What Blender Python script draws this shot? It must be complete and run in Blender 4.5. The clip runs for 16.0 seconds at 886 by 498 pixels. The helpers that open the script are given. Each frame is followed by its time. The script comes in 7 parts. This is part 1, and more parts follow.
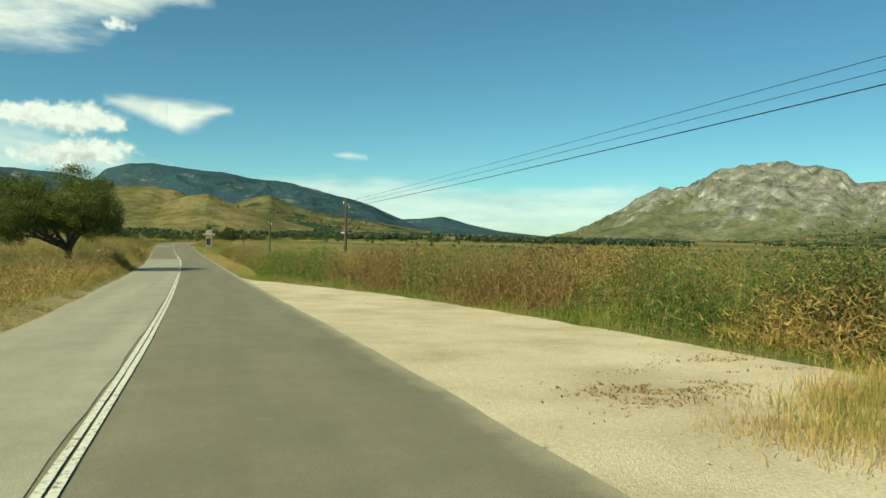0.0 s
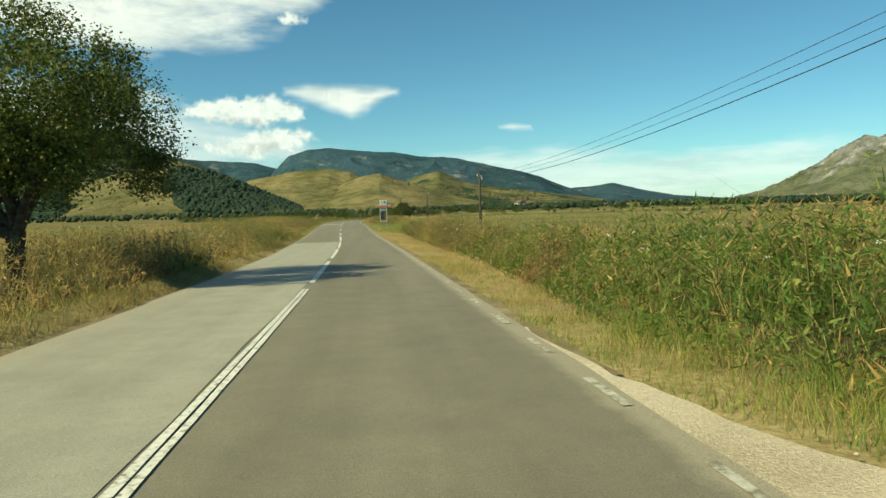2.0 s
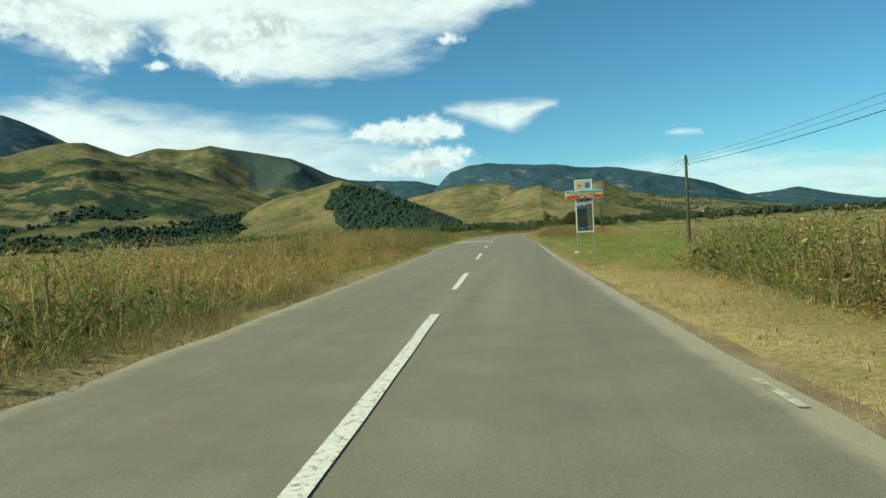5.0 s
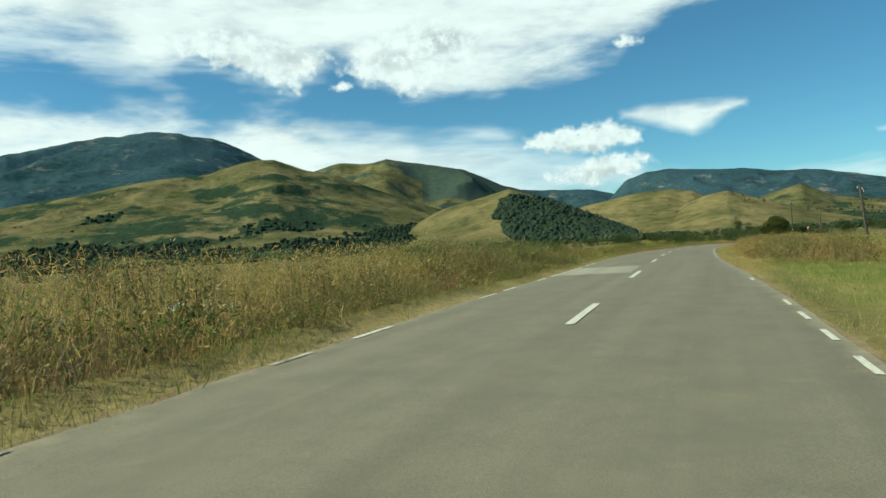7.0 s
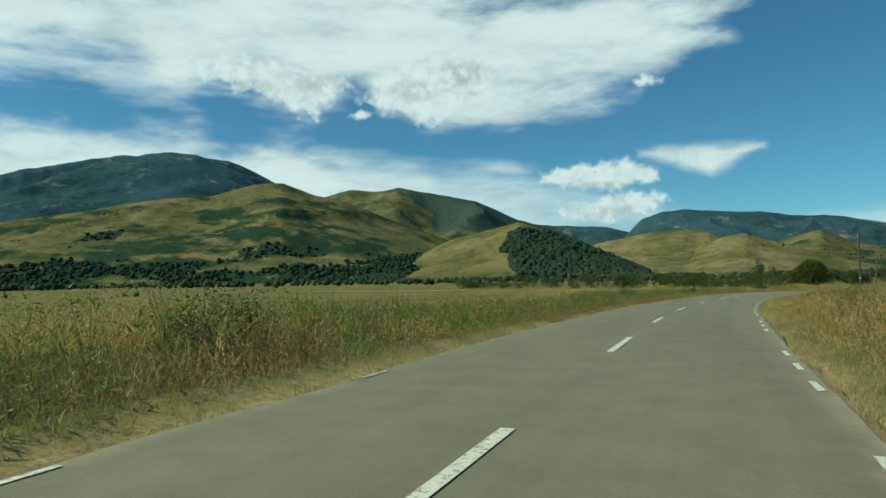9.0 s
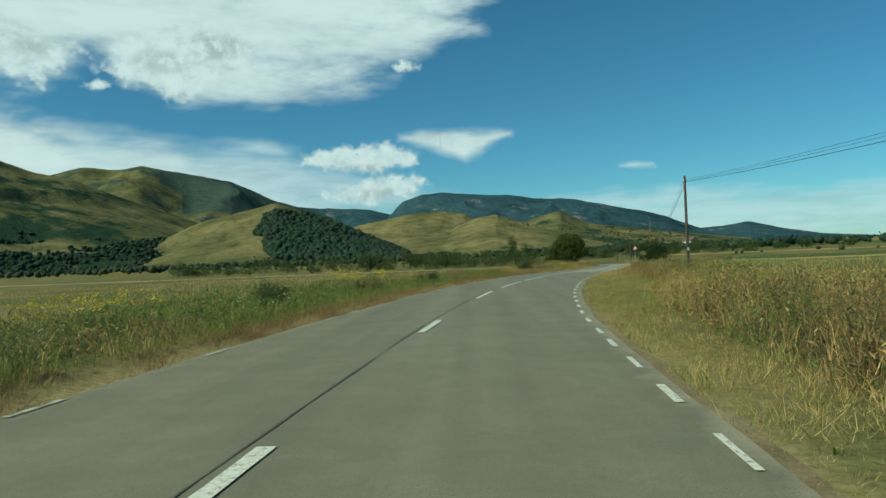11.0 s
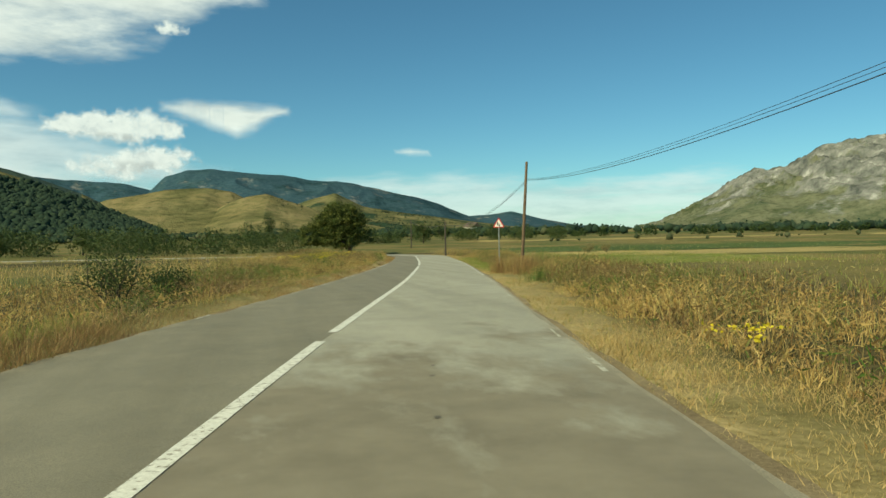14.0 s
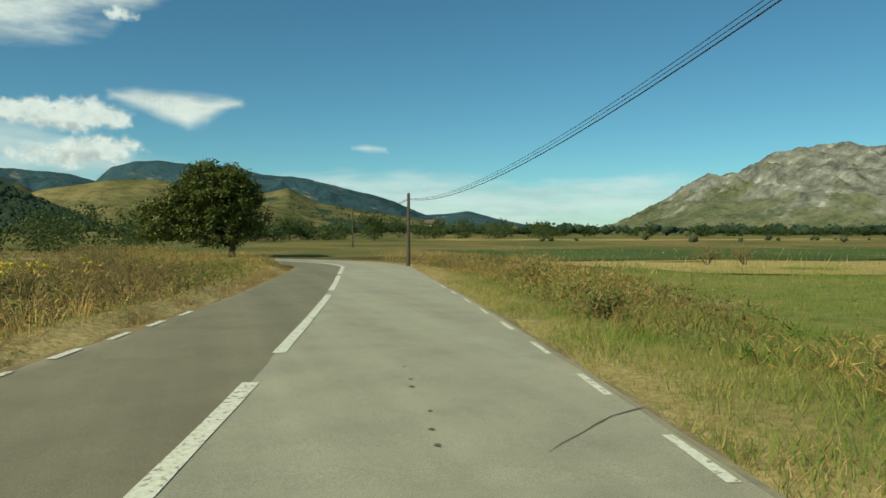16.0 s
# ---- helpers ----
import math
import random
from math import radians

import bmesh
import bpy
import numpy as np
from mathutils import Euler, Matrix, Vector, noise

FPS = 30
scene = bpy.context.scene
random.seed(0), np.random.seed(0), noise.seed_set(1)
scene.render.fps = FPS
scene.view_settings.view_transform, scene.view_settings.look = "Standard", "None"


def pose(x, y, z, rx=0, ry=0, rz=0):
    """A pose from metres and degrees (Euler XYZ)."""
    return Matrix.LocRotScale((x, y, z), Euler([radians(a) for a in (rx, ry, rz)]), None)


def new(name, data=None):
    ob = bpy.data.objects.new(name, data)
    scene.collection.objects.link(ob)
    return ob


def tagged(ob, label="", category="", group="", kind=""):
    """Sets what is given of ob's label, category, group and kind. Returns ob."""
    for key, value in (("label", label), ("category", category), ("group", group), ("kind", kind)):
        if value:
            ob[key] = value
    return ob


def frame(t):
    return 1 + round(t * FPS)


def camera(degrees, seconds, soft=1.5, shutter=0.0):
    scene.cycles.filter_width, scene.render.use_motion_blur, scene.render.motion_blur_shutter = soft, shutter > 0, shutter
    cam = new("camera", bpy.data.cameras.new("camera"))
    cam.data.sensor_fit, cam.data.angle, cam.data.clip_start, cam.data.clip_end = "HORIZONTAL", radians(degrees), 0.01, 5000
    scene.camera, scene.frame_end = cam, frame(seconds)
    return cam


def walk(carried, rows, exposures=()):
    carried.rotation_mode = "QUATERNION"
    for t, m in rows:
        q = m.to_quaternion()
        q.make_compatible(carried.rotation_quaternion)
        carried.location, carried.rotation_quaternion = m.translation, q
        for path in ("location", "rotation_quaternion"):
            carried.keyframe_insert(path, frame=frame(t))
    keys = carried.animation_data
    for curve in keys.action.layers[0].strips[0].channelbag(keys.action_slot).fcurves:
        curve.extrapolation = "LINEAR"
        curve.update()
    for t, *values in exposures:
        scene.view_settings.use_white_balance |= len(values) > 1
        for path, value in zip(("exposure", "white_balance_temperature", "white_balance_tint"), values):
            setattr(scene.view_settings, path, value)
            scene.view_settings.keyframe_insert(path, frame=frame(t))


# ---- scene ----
# seconds, stops, kelvin, tint
EXPOSURES = ((0.0, 0.41, 6900, -14), (1.0, 0.50, 6800, -11), (2.5, 0.47, 6820, -9), (3.5, 0.44, 6120, -11), (4.2, 0.41, 6120, -11), (6.5, 0.39, 5820, -11), (7.4, 0.38, 6170, -8), (8.0, 0.24, 5870, -10), (10.3, -0.01, 5720, -16), (11.2, -0.03, 5620, -18), (12.0, 0.14, 5970, -13), (12.6, 0.29, 6620, -10), (14.3, 0.25, 6620, -9), (15.0, 0.14, 6270, -11), (16.0, 0.11, 6470, -10))
CLOUD_GLOW = 0.76
cam = camera(64.61, 16.0, soft=1.5)
# seconds, x, y, z, tilt, lean, heading
ROWS = [
    (0.0, -0.00, -0.00, 1.45, 88.68, -1.41, -19.59),
    (0.5, 0.38, 8.93, 1.11, 88.14, -0.83, -14.57),
    (1.0, 0.59, 17.86, 0.77, 87.15, 0.23, -10.25),
    (1.5, 0.69, 26.76, 0.45, 86.48, 1.27, -9.60),
    (2.0, 0.62, 35.69, 0.14, 86.37, 1.54, -6.05),
    (2.5, 0.60, 44.72, -0.12, 88.86, 2.20, -1.82),
    (3.0, 0.49, 53.72, -0.34, 88.48, 1.79, 0.59),
    (3.5, 0.34, 62.63, -0.54, 87.51, 2.51, 6.60),
    (4.0, 0.09, 71.49, -0.71, 88.08, 2.11, 8.99),
    (4.2, -0.00, 75.03, -0.77, 87.98, 2.04, 7.92),
    (6.3, -0.79, 110.80, -1.26, 88.65, 6.10, 9.29),
    (6.5, -0.83, 114.38, -1.25, 89.17, 5.39, 15.61),
    (7.0, -0.99, 123.33, -1.23, 89.69, 3.43, 21.22),
    (7.5, -1.22, 132.33, -1.20, 90.21, 1.62, 25.22),
    (8.0, -1.45, 141.38, -1.18, 90.92, 1.11, 22.92),
    (8.2, -1.51, 145.02, -1.17, 92.00, 1.59, 23.58),
    (10.3, -2.99, 183.02, -1.49, 92.05, 2.34, 12.46),
    (10.5, -2.92, 186.77, -1.54, 92.01, 3.25, 9.55),
    (11.0, -2.70, 196.16, -1.67, 90.35, 2.43, 3.26),
    (11.5, -2.26, 205.62, -1.81, 88.74, 2.60, -0.94),
    (12.0, -1.53, 215.27, -1.94, 88.19, 2.58, -6.50),
    (12.5, -0.32, 225.31, -2.05, 87.43, 1.32, -10.55),
    (13.0, 1.21, 235.49, -2.15, 87.39, 1.11, -10.76),
    (13.5, 3.03, 245.63, -2.25, 87.75, 1.29, -13.89),
    (14.0, 5.03, 255.67, -2.39, 88.48, 0.96, -14.96),
    (14.5, 7.26, 265.58, -2.57, 89.05, -1.47, -17.39),
    (15.0, 9.84, 275.32, -2.80, 88.23, -0.27, -18.51),
    (15.5, 12.54, 284.96, -3.04, 88.89, -0.17, -19.52),
    (16.0, 15.21, 294.69, -3.26, 88.38, -0.21, -18.54),
]
walk(cam, [(t, pose(x, y, z, rx, ry, rz)) for t, x, y, z, rx, ry, rz in ROWS], EXPOSURES)

# ---- world, sun ----
SUN_AZ = math.atan2(-0.87, -0.49)      # the way to the sun: behind and to the left of the first straight
SUN_EL = radians(39.5)
world = bpy.data.worlds.new("sky")
scene.world = world
world.use_nodes = True
wn = world.node_tree
wn.nodes.clear()
sky = wn.nodes.new("ShaderNodeTexSky")
sky.sky_type, sky.sun_disc = "NISHITA", False
sky.sun_elevation, sky.sun_rotation = SUN_EL, SUN_AZ
sky.altitude, sky.air_density, sky.dust_density, sky.ozone_density = 500, 0.9, 0.35, 4.0
bg = wn.nodes.new("ShaderNodeBackground")
bg.inputs["Strength"].default_value = 0.084
wo = wn.nodes.new("ShaderNodeOutputWorld")
tint = wn.nodes.new("ShaderNodeMix")
tint.data_type, tint.blend_type = "RGBA", "MULTIPLY"
tint.inputs[0].default_value = 1.0
tint.inputs[7].default_value = (0.74, 1.0, 0.96, 1)
rich = wn.nodes.new("ShaderNodeHueSaturation")
rich.inputs["Saturation"].default_value = 1.03
wn.links.new(sky.outputs[0], rich.inputs["Color"])
wn.links.new(rich.outputs[0], tint.inputs[6])
wn.links.new(tint.outputs[2], bg.inputs[0])
wn.links.new(bg.outputs[0], wo.inputs[0])
sun = new("sun", bpy.data.lights.new("sun", "SUN"))
sun.data.energy, sun.data.angle, sun.data.color = 4.7, radians(0.53), (1.0, 0.87, 0.60)
sun_to = Vector((math.sin(SUN_AZ) * math.cos(SUN_EL), math.cos(SUN_AZ) * math.cos(SUN_EL), math.sin(SUN_EL)))
sun.matrix_world = Matrix.Translation(sun_to * 50) @ sun_to.to_track_quat("Z", "Y").to_matrix().to_4x4()

# ---- helpers of this scene ----
def mesh_of(name, verts, faces, mat=None, smooth=False):
    """A mesh from arrays: verts (n, 3); faces: a list of (m, k) index arrays."""
    me = bpy.data.meshes.new(name)
    verts = np.asarray(verts, dtype=np.float32)
    faces = [np.asarray(fa, dtype=np.int32) for fa in faces if len(fa)]
    me.vertices.add(len(verts))
    me.vertices.foreach_set("co", verts.ravel())
    loops = np.concatenate([fa.ravel() for fa in faces])
    sizes = np.concatenate([np.full(len(fa), fa.shape[1], np.int32) for fa in faces])
    starts = np.concatenate([[0], np.cumsum(sizes)[:-1]]).astype(np.int32)
    me.loops.add(len(loops))
    me.loops.foreach_set("vertex_index", loops)
    me.polygons.add(len(sizes))
    me.polygons.foreach_set("loop_start", starts)
    if smooth:
        me.polygons.foreach_set("use_smooth", np.ones(len(sizes), bool))
    me.update(calc_edges=True)
    if mat:
        me.materials.append(mat)
    return me


def part(name, bm, mat, parent=None, label=""):
    """Links a bmesh or a mesh as one object, under parent if given."""
    if isinstance(bm, bmesh.types.BMesh):
        me = bpy.data.meshes.new(name)
        bm.to_mesh(me)
        bm.free()
        me.materials.append(mat)
    else:
        me = bm
    ob = new(name, me)
    if parent:
        ob.parent = parent
    if label:
        ob["label"] = label
    return ob


def thing(name, place, label, category, group="", kind="", turn=0.0):
    ob = new(name)
    ob.matrix_world = pose(*place, 0, 0, turn)
    ob.empty_display_size = 0.3
    return tagged(ob, label, category, group, kind)


def box(bm, x0, x1, y0, y1, z0, z1, bevel=0.0):
    r = bmesh.ops.create_cube(bm, size=1.0)
    for v in r["verts"]:
        v.co = Vector(((x0 + x1) / 2 + v.co.x * (x1 - x0), (y0 + y1) / 2 + v.co.y * (y1 - y0), (z0 + z1) / 2 + v.co.z * (z1 - z0)))
    if bevel:
        edges = {e for v in r["verts"] for e in v.link_edges}
        bmesh.ops.bevel(bm, geom=list(edges), offset=bevel, segments=2, affect="EDGES")


def tube_arrays(points, radii, sides=6):
    """A tube along points: verts and quads."""
    pts = np.asarray(points, float)
    n = len(pts)
    tang = np.gradient(pts, axis=0)
    tang /= np.linalg.norm(tang, axis=1)[:, None] + 1e-9
    ref = np.array([0.0, 0.0, 1.0]) if abs(tang[0, 2]) < 0.9 else np.array([1.0, 0.0, 0.0])
    a = np.cross(tang, ref)
    a /= np.linalg.norm(a, axis=1)[:, None] + 1e-9
    b = np.cross(tang, a)
    ang = np.arange(sides) * 2 * np.pi / sides
    r = np.broadcast_to(np.asarray(radii, float), (n,))
    v = pts[:, None] + r[:, None, None] * (np.cos(ang)[None, :, None] * a[:, None] + np.sin(ang)[None, :, None] * b[:, None])
    i, j = np.meshgrid(np.arange(n - 1), np.arange(sides), indexing="ij")
    k = (j + 1) % sides
    f = np.stack([i * sides + j, i * sides + k, (i + 1) * sides + k, (i + 1) * sides + j], -1).reshape(-1, 4)
    return v.reshape(-1, 3), f


def smooth_noise(x, y, scale, seed=0):
    """Value noise in -1..1 on arrays."""
    x, y = np.asarray(x, float) / scale, np.asarray(y, float) / scale
    xi, yi = np.floor(x).astype(np.int64), np.floor(y).astype(np.int64)
    u, v = x - xi, y - yi
    u, v = u * u * (3 - 2 * u), v * v * (3 - 2 * v)

    def h(a, b):
        k = (a * 374761393 + b * 668265263 + seed * 974634121) & 0xFFFFFFFF
        k = ((k ^ (k >> 13)) * 1274126177) & 0xFFFFFFFF
        return ((k ^ (k >> 16)) & 0xFFFF) / 32767.5 - 1
    return (h(xi, yi) * (1 - u) + h(xi + 1, yi) * u) * (1 - v) + (h(xi, yi + 1) * (1 - u) + h(xi + 1, yi + 1) * u) * v


def fbm(x, y, scale, seed=0, octaves=4):
    s, a = 0.0, 1.0
    for o in range(octaves):
        s = s + a * smooth_noise(x, y, scale / 2 ** o, seed + o)
        a *= 0.5
    return s / 1.6


# ---- materials ----
def nodes_of(name):
    m = bpy.data.materials.new(name)
    m.use_nodes = True
    t = m.node_tree
    return m, t, t.nodes["Principled BSDF"]


def noise_node(t, scale, detail=4.0, where=None, rough=0.6):
    n = t.nodes.new("ShaderNodeTexNoise")
    n.inputs["Scale"].default_value, n.inputs["Detail"].default_value, n.inputs["Roughness"].default_value = scale, detail, rough
    if where is not None:
        t.links.new(where, n.inputs["Vector"])
    return n.outputs["Fac"]


def ramp(t, fac, stops):
    r = t.nodes.new("ShaderNodeValToRGB")
    el = r.color_ramp.elements
    while len(el) < len(stops):
        el.new(0.5)
    for e, (p, c) in zip(el, stops):
        e.position, e.color = p, (*c, 1)
    t.links.new(fac, r.inputs[0])
    return r.outputs[0]


def mix(t, fac, a, b, kind="MIX"):
    n = t.nodes.new("ShaderNodeMix")
    n.data_type, n.blend_type = "RGBA", kind
    for value, key in ((fac, 0), (a, 6), (b, 7)):
        if isinstance(value, (int, float)):
            n.inputs[key].default_value = value
        elif isinstance(value, tuple):
            n.inputs[key].default_value = (*value, 1)
        else:
            t.links.new(value, n.inputs[key])
    return n.outputs[2]


def bump(t, bsdf, height, strength, distance):
    b = t.nodes.new("ShaderNodeBump")
    b.inputs["Strength"].default_value, b.inputs["Distance"].default_value = strength, distance
    t.links.new(height, b.inputs["Height"])
    t.links.new(b.outputs[0], bsdf.inputs["Normal"])


def position(t):
    return t.nodes.new("ShaderNodeNewGeometry").outputs["Position"]


def surface(name, stops, scale, rough=0.8, bumps=(), fine=None, metal=0.0, spec=0.3, object_space=False):
    """A surface whose colour goes through stops by a noise of that scale, broken up by a finer one."""
    m, t, b = nodes_of(name)
    p = t.nodes.new("ShaderNodeTexCoord").outputs["Object"] if object_space else position(t)
    col = ramp(t, noise_node(t, scale, 5, p), stops)
    if fine:
        fs, amount = fine
        grain = ramp(t, noise_node(t, fs, 3, p), [(0.3, (1 - amount,) * 3), (0.7, (1 + amount,) * 3)])
        col = mix(t, 1.0, col, grain, "MULTIPLY")
    t.links.new(col, b.inputs["Base Color"])
    b.inputs["Roughness"].default_value, b.inputs["Metallic"].default_value = rough, metal
    b.inputs["Specular IOR Level"].default_value = spec
    if bumps:
        bump(t, b, noise_node(t, bumps[0], 4, p), bumps[1], bumps[2])
    return m


def leaf_surface(name, stops, patch=None, patch_scale=0.12, glow=0.3, rough=0.6):
    """Thin leaves and blades: colour by random per island, patches of another tone over the ground."""
    m, t, b = nodes_of(name)
    g = t.nodes.new("ShaderNodeNewGeometry")
    col = ramp(t, g.outputs["Random Per Island"], stops)
    if patch:
        fac = ramp(t, noise_node(t, patch_scale, 3, g.outputs["Position"]), [(0.42, (0, 0, 0)), (0.58, (1, 1, 1))])
        col = mix(t, fac, col, ramp(t, g.outputs["Random Per Island"], patch))
    t.links.new(col, b.inputs["Base Color"])
    b.inputs["Roughness"].default_value, b.inputs["Specular IOR Level"].default_value = rough, 0.25
    tr = t.nodes.new("ShaderNodeBsdfTranslucent")
    t.links.new(col, tr.inputs["Color"])
    mx = t.nodes.new("ShaderNodeMixShader")
    mx.inputs[0].default_value = glow
    out = t.nodes["Material Output"]
    t.links.new(b.outputs[0], mx.inputs[1])
    t.links.new(tr.outputs[0], mx.inputs[2])
    t.links.new(mx.outputs[0], out.inputs[0])
    return m


def ground_surface():
    m, t, b = nodes_of("meadow soil and grass")
    p = position(t)
    a = t.nodes.new("ShaderNodeAttribute")
    a.attribute_name = "verge"
    big = noise_node(t, 0.03, 4, p)
    fields = ramp(t, big, [(0.3, (0.18, 0.145, 0.058)), (0.45, (0.105, 0.115, 0.040)), (0.55, (0.21, 0.165, 0.068)), (0.7, (0.085, 0.098, 0.034))])
    grain = ramp(t, noise_node(t, 6.0, 5, p), [(0.3, (0.55, 0.55, 0.5)), (0.7, (1.35, 1.3, 1.25))])
    col = mix(t, 1.0, fields, grain, "MULTIPLY")
    straw = ramp(t, noise_node(t, 9.0, 5, p), [(0.3, (0.20, 0.155, 0.072)), (0.5, (0.34, 0.268, 0.128)), (0.7, (0.48, 0.378, 0.195))])
    fac = mix(t, 1.0, a.outputs["Fac"], ramp(t, noise_node(t, 0.7, 4, p), [(0.3, (0.5, 0.5, 0.5)), (0.65, (1.3, 1.3, 1.3))]), "MULTIPLY")
    g = t.nodes.new("ShaderNodeAttribute")
    g.attribute_name = "lawn"
    turf = ramp(t, noise_node(t, 3.0, 5, p), [(0.3, (0.10, 0.125, 0.032)), (0.55, (0.165, 0.185, 0.050)), (0.75, (0.27, 0.235, 0.085))])
    # soil darkened under tall growth: shade between the stalks, set as colour
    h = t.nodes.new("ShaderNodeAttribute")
    h.attribute_name = "growth_shade"
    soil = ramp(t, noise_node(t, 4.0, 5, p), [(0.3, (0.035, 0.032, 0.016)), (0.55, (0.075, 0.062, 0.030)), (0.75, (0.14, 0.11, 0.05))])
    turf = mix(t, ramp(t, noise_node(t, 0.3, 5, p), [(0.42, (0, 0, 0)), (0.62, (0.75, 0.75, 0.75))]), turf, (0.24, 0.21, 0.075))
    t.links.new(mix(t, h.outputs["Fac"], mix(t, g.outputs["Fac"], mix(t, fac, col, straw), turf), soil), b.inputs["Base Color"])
    b.inputs["Roughness"].default_value, b.inputs["Specular IOR Level"].default_value = 0.95, 0.1
    bump(t, b, noise_node(t, 14.0, 5, p), 0.6, 0.05)
    return m


def asphalt(name, dark, light, tone=1.0):
    m, t, b = nodes_of(name)
    p = position(t)
    st = t.nodes.new("ShaderNodeMapping")
    st.inputs["Scale"].default_value = (1.2, 0.035, 1)
    t.links.new(p, st.inputs["Vector"])
    col = ramp(t, noise_node(t, 0.9, 5, st.outputs[0]), [(0.3, dark), (0.7, light)])
    stains = ramp(t, noise_node(t, 1.1, 6, p, 0.7), [(0.33, (0.86, 0.86, 0.86)), (0.6, (1.04, 1.035, 1.02))])
    grit = ramp(t, noise_node(t, 90, 2, p), [(0.3, (0.72, 0.72, 0.72)), (0.7, (1.25, 1.24, 1.2))])
    rim = t.nodes.new("ShaderNodeAttribute")
    rim.attribute_name = "rim"
    drift = t.nodes.new("ShaderNodeMath")
    drift.operation = "MULTIPLY_ADD"
    drift.inputs[1].default_value = 1.1
    t.links.new(rim.outputs["Fac"], drift.inputs[0])
    t.links.new(noise_node(t, 1.6, 6, p, 0.7), drift.inputs[2])
    dusty = mix(t, ramp(t, drift.outputs[0], [(0.62, (0, 0, 0)), (1.35, (0.7, 0.7, 0.7))]), mix(t, 1.0, col, stains, "MULTIPLY"), (0.37, 0.325, 0.24))
    t.links.new(mix(t, 1.0, dusty, grit, "MULTIPLY"), b.inputs["Base Color"])
    b.inputs["Roughness"].default_value, b.inputs["Specular IOR Level"].default_value = 0.75, 0.35
    bump(t, b, noise_node(t, 120, 3, p), 0.5, 0.01)
    return m


def pale_from(y0, y1):
    """Pale resurfacing that comes on in worn patches between two places along the road."""
    m = asphalt("pale resurfaced asphalt with worn patches", (0.292, 0.278, 0.224), (0.375, 0.358, 0.295))
    t = m.node_tree
    b = t.nodes["Principled BSDF"]
    pale = b.inputs["Base Color"].links[0].from_socket
    p = position(t)
    old = ramp(t, noise_node(t, 1.4, 5, p), [(0.3, (0.175, 0.15, 0.105)), (0.7, (0.245, 0.213, 0.152))])
    sep = t.nodes.new("ShaderNodeSeparateXYZ")
    t.links.new(p, sep.inputs[0])
    along = t.nodes.new("ShaderNodeMapRange")
    along.inputs["From Min"].default_value, along.inputs["From Max"].default_value = y0, y1
    along.inputs["To Min"].default_value, along.inputs["To Max"].default_value = -0.22, 0.30
    t.links.new(sep.outputs["Y"], along.inputs["Value"])
    st = t.nodes.new("ShaderNodeMapping")
    st.inputs["Scale"].default_value = (0.8, 0.45, 1)
    t.links.new(p, st.inputs["Vector"])
    plus = t.nodes.new("ShaderNodeMath")
    t.links.new(noise_node(t, 1.3, 6, st.outputs[0], 0.65), plus.inputs[0])
    t.links.new(along.outputs[0], plus.inputs[1])
    t.links.new(mix(t, ramp(t, plus.outputs[0], [(0.40, (0, 0, 0)), (0.60, (1, 1, 1))]), old, pale), b.inputs["Base Color"])
    return m


def hill_surface(name, grass, woods, cover, scale=0.004, rock=None, rock_cover=0.5, foot=None):
    """Slopes: pasture with woods in the hollows, and bare rock where rock is given."""
    m, t, b = nodes_of(name)
    p = position(t)
    col = ramp(t, noise_node(t, scale * 2.5, 5, p), grass)
    wood = ramp(t, noise_node(t, 0.06, 4, p), woods)
    tufty = ramp(t, noise_node(t, 0.035, 7, p, 0.72), [(0.36, (0.58, 0.64, 0.60)), (0.52, (1.0, 1.0, 1.0)), (0.68, (1.16, 1.10, 1.05))])
    folds = ramp(t, noise_node(t, 0.009, 5, p, 0.6), [(0.38, (0.70, 0.78, 0.72)), (0.56, (1.05, 1.03, 1.0))])
    col = mix(t, 1.0, mix(t, 1.0, col, tufty, "MULTIPLY"), folds, "MULTIPLY")
    fac = ramp(t, noise_node(t, scale * 1.3, 6, p, 0.68), [(cover - 0.03, (0, 0, 0)), (cover + 0.03, (1, 1, 1))])
    col = mix(t, fac, col, wood)
    if rock:
        st = t.nodes.new("ShaderNodeMapping")
        st.inputs["Scale"].default_value, st.inputs["Rotation"].default_value = (1.5, 1.5, 0.75), (0, radians(24), 0)
        t.links.new(p, st.inputs["Vector"])
        rk = ramp(t, noise_node(t, 0.011, 8, st.outputs[0], 0.66), rock)
        rn = noise_node(t, 0.0045, 8, st.outputs[0], 0.72)
        if foot:
            # grass climbs the foot of the slope, rock takes over above
            sep = t.nodes.new("ShaderNodeSeparateXYZ")
            t.links.new(p, sep.inputs[0])
            up = t.nodes.new("ShaderNodeMapRange")
            up.inputs["From Min"].default_value, up.inputs["From Max"].default_value = foot
            up.inputs["To Min"].default_value, up.inputs["To Max"].default_value = -0.17, 0.05
            t.links.new(sep.outputs["Z"], up.inputs["Value"])
            plus = t.nodes.new("ShaderNodeMath")
            t.links.new(rn, plus.inputs[0])
            t.links.new(up.outputs[0], plus.inputs[1])
            rn = plus.outputs[0]
        rf = ramp(t, rn, [(rock_cover - 0.05, (0, 0, 0)), (rock_cover + 0.05, (1, 1, 1))])
        col = mix(t, rf, col, rk)
    under = t.nodes.new("ShaderNodeAttribute")
    under.attribute_name = "wooded"
    col = mix(t, under.outputs["Fac"], col, wood)
    t.links.new(col, b.inputs["Base Color"])
    b.inputs["Roughness"].default_value, b.inputs["Specular IOR Level"].default_value = 1.0, 0.0
    bump(t, b, noise_node(t, 0.05, 6, p, 0.7), 1.0, 6.0)
    return m


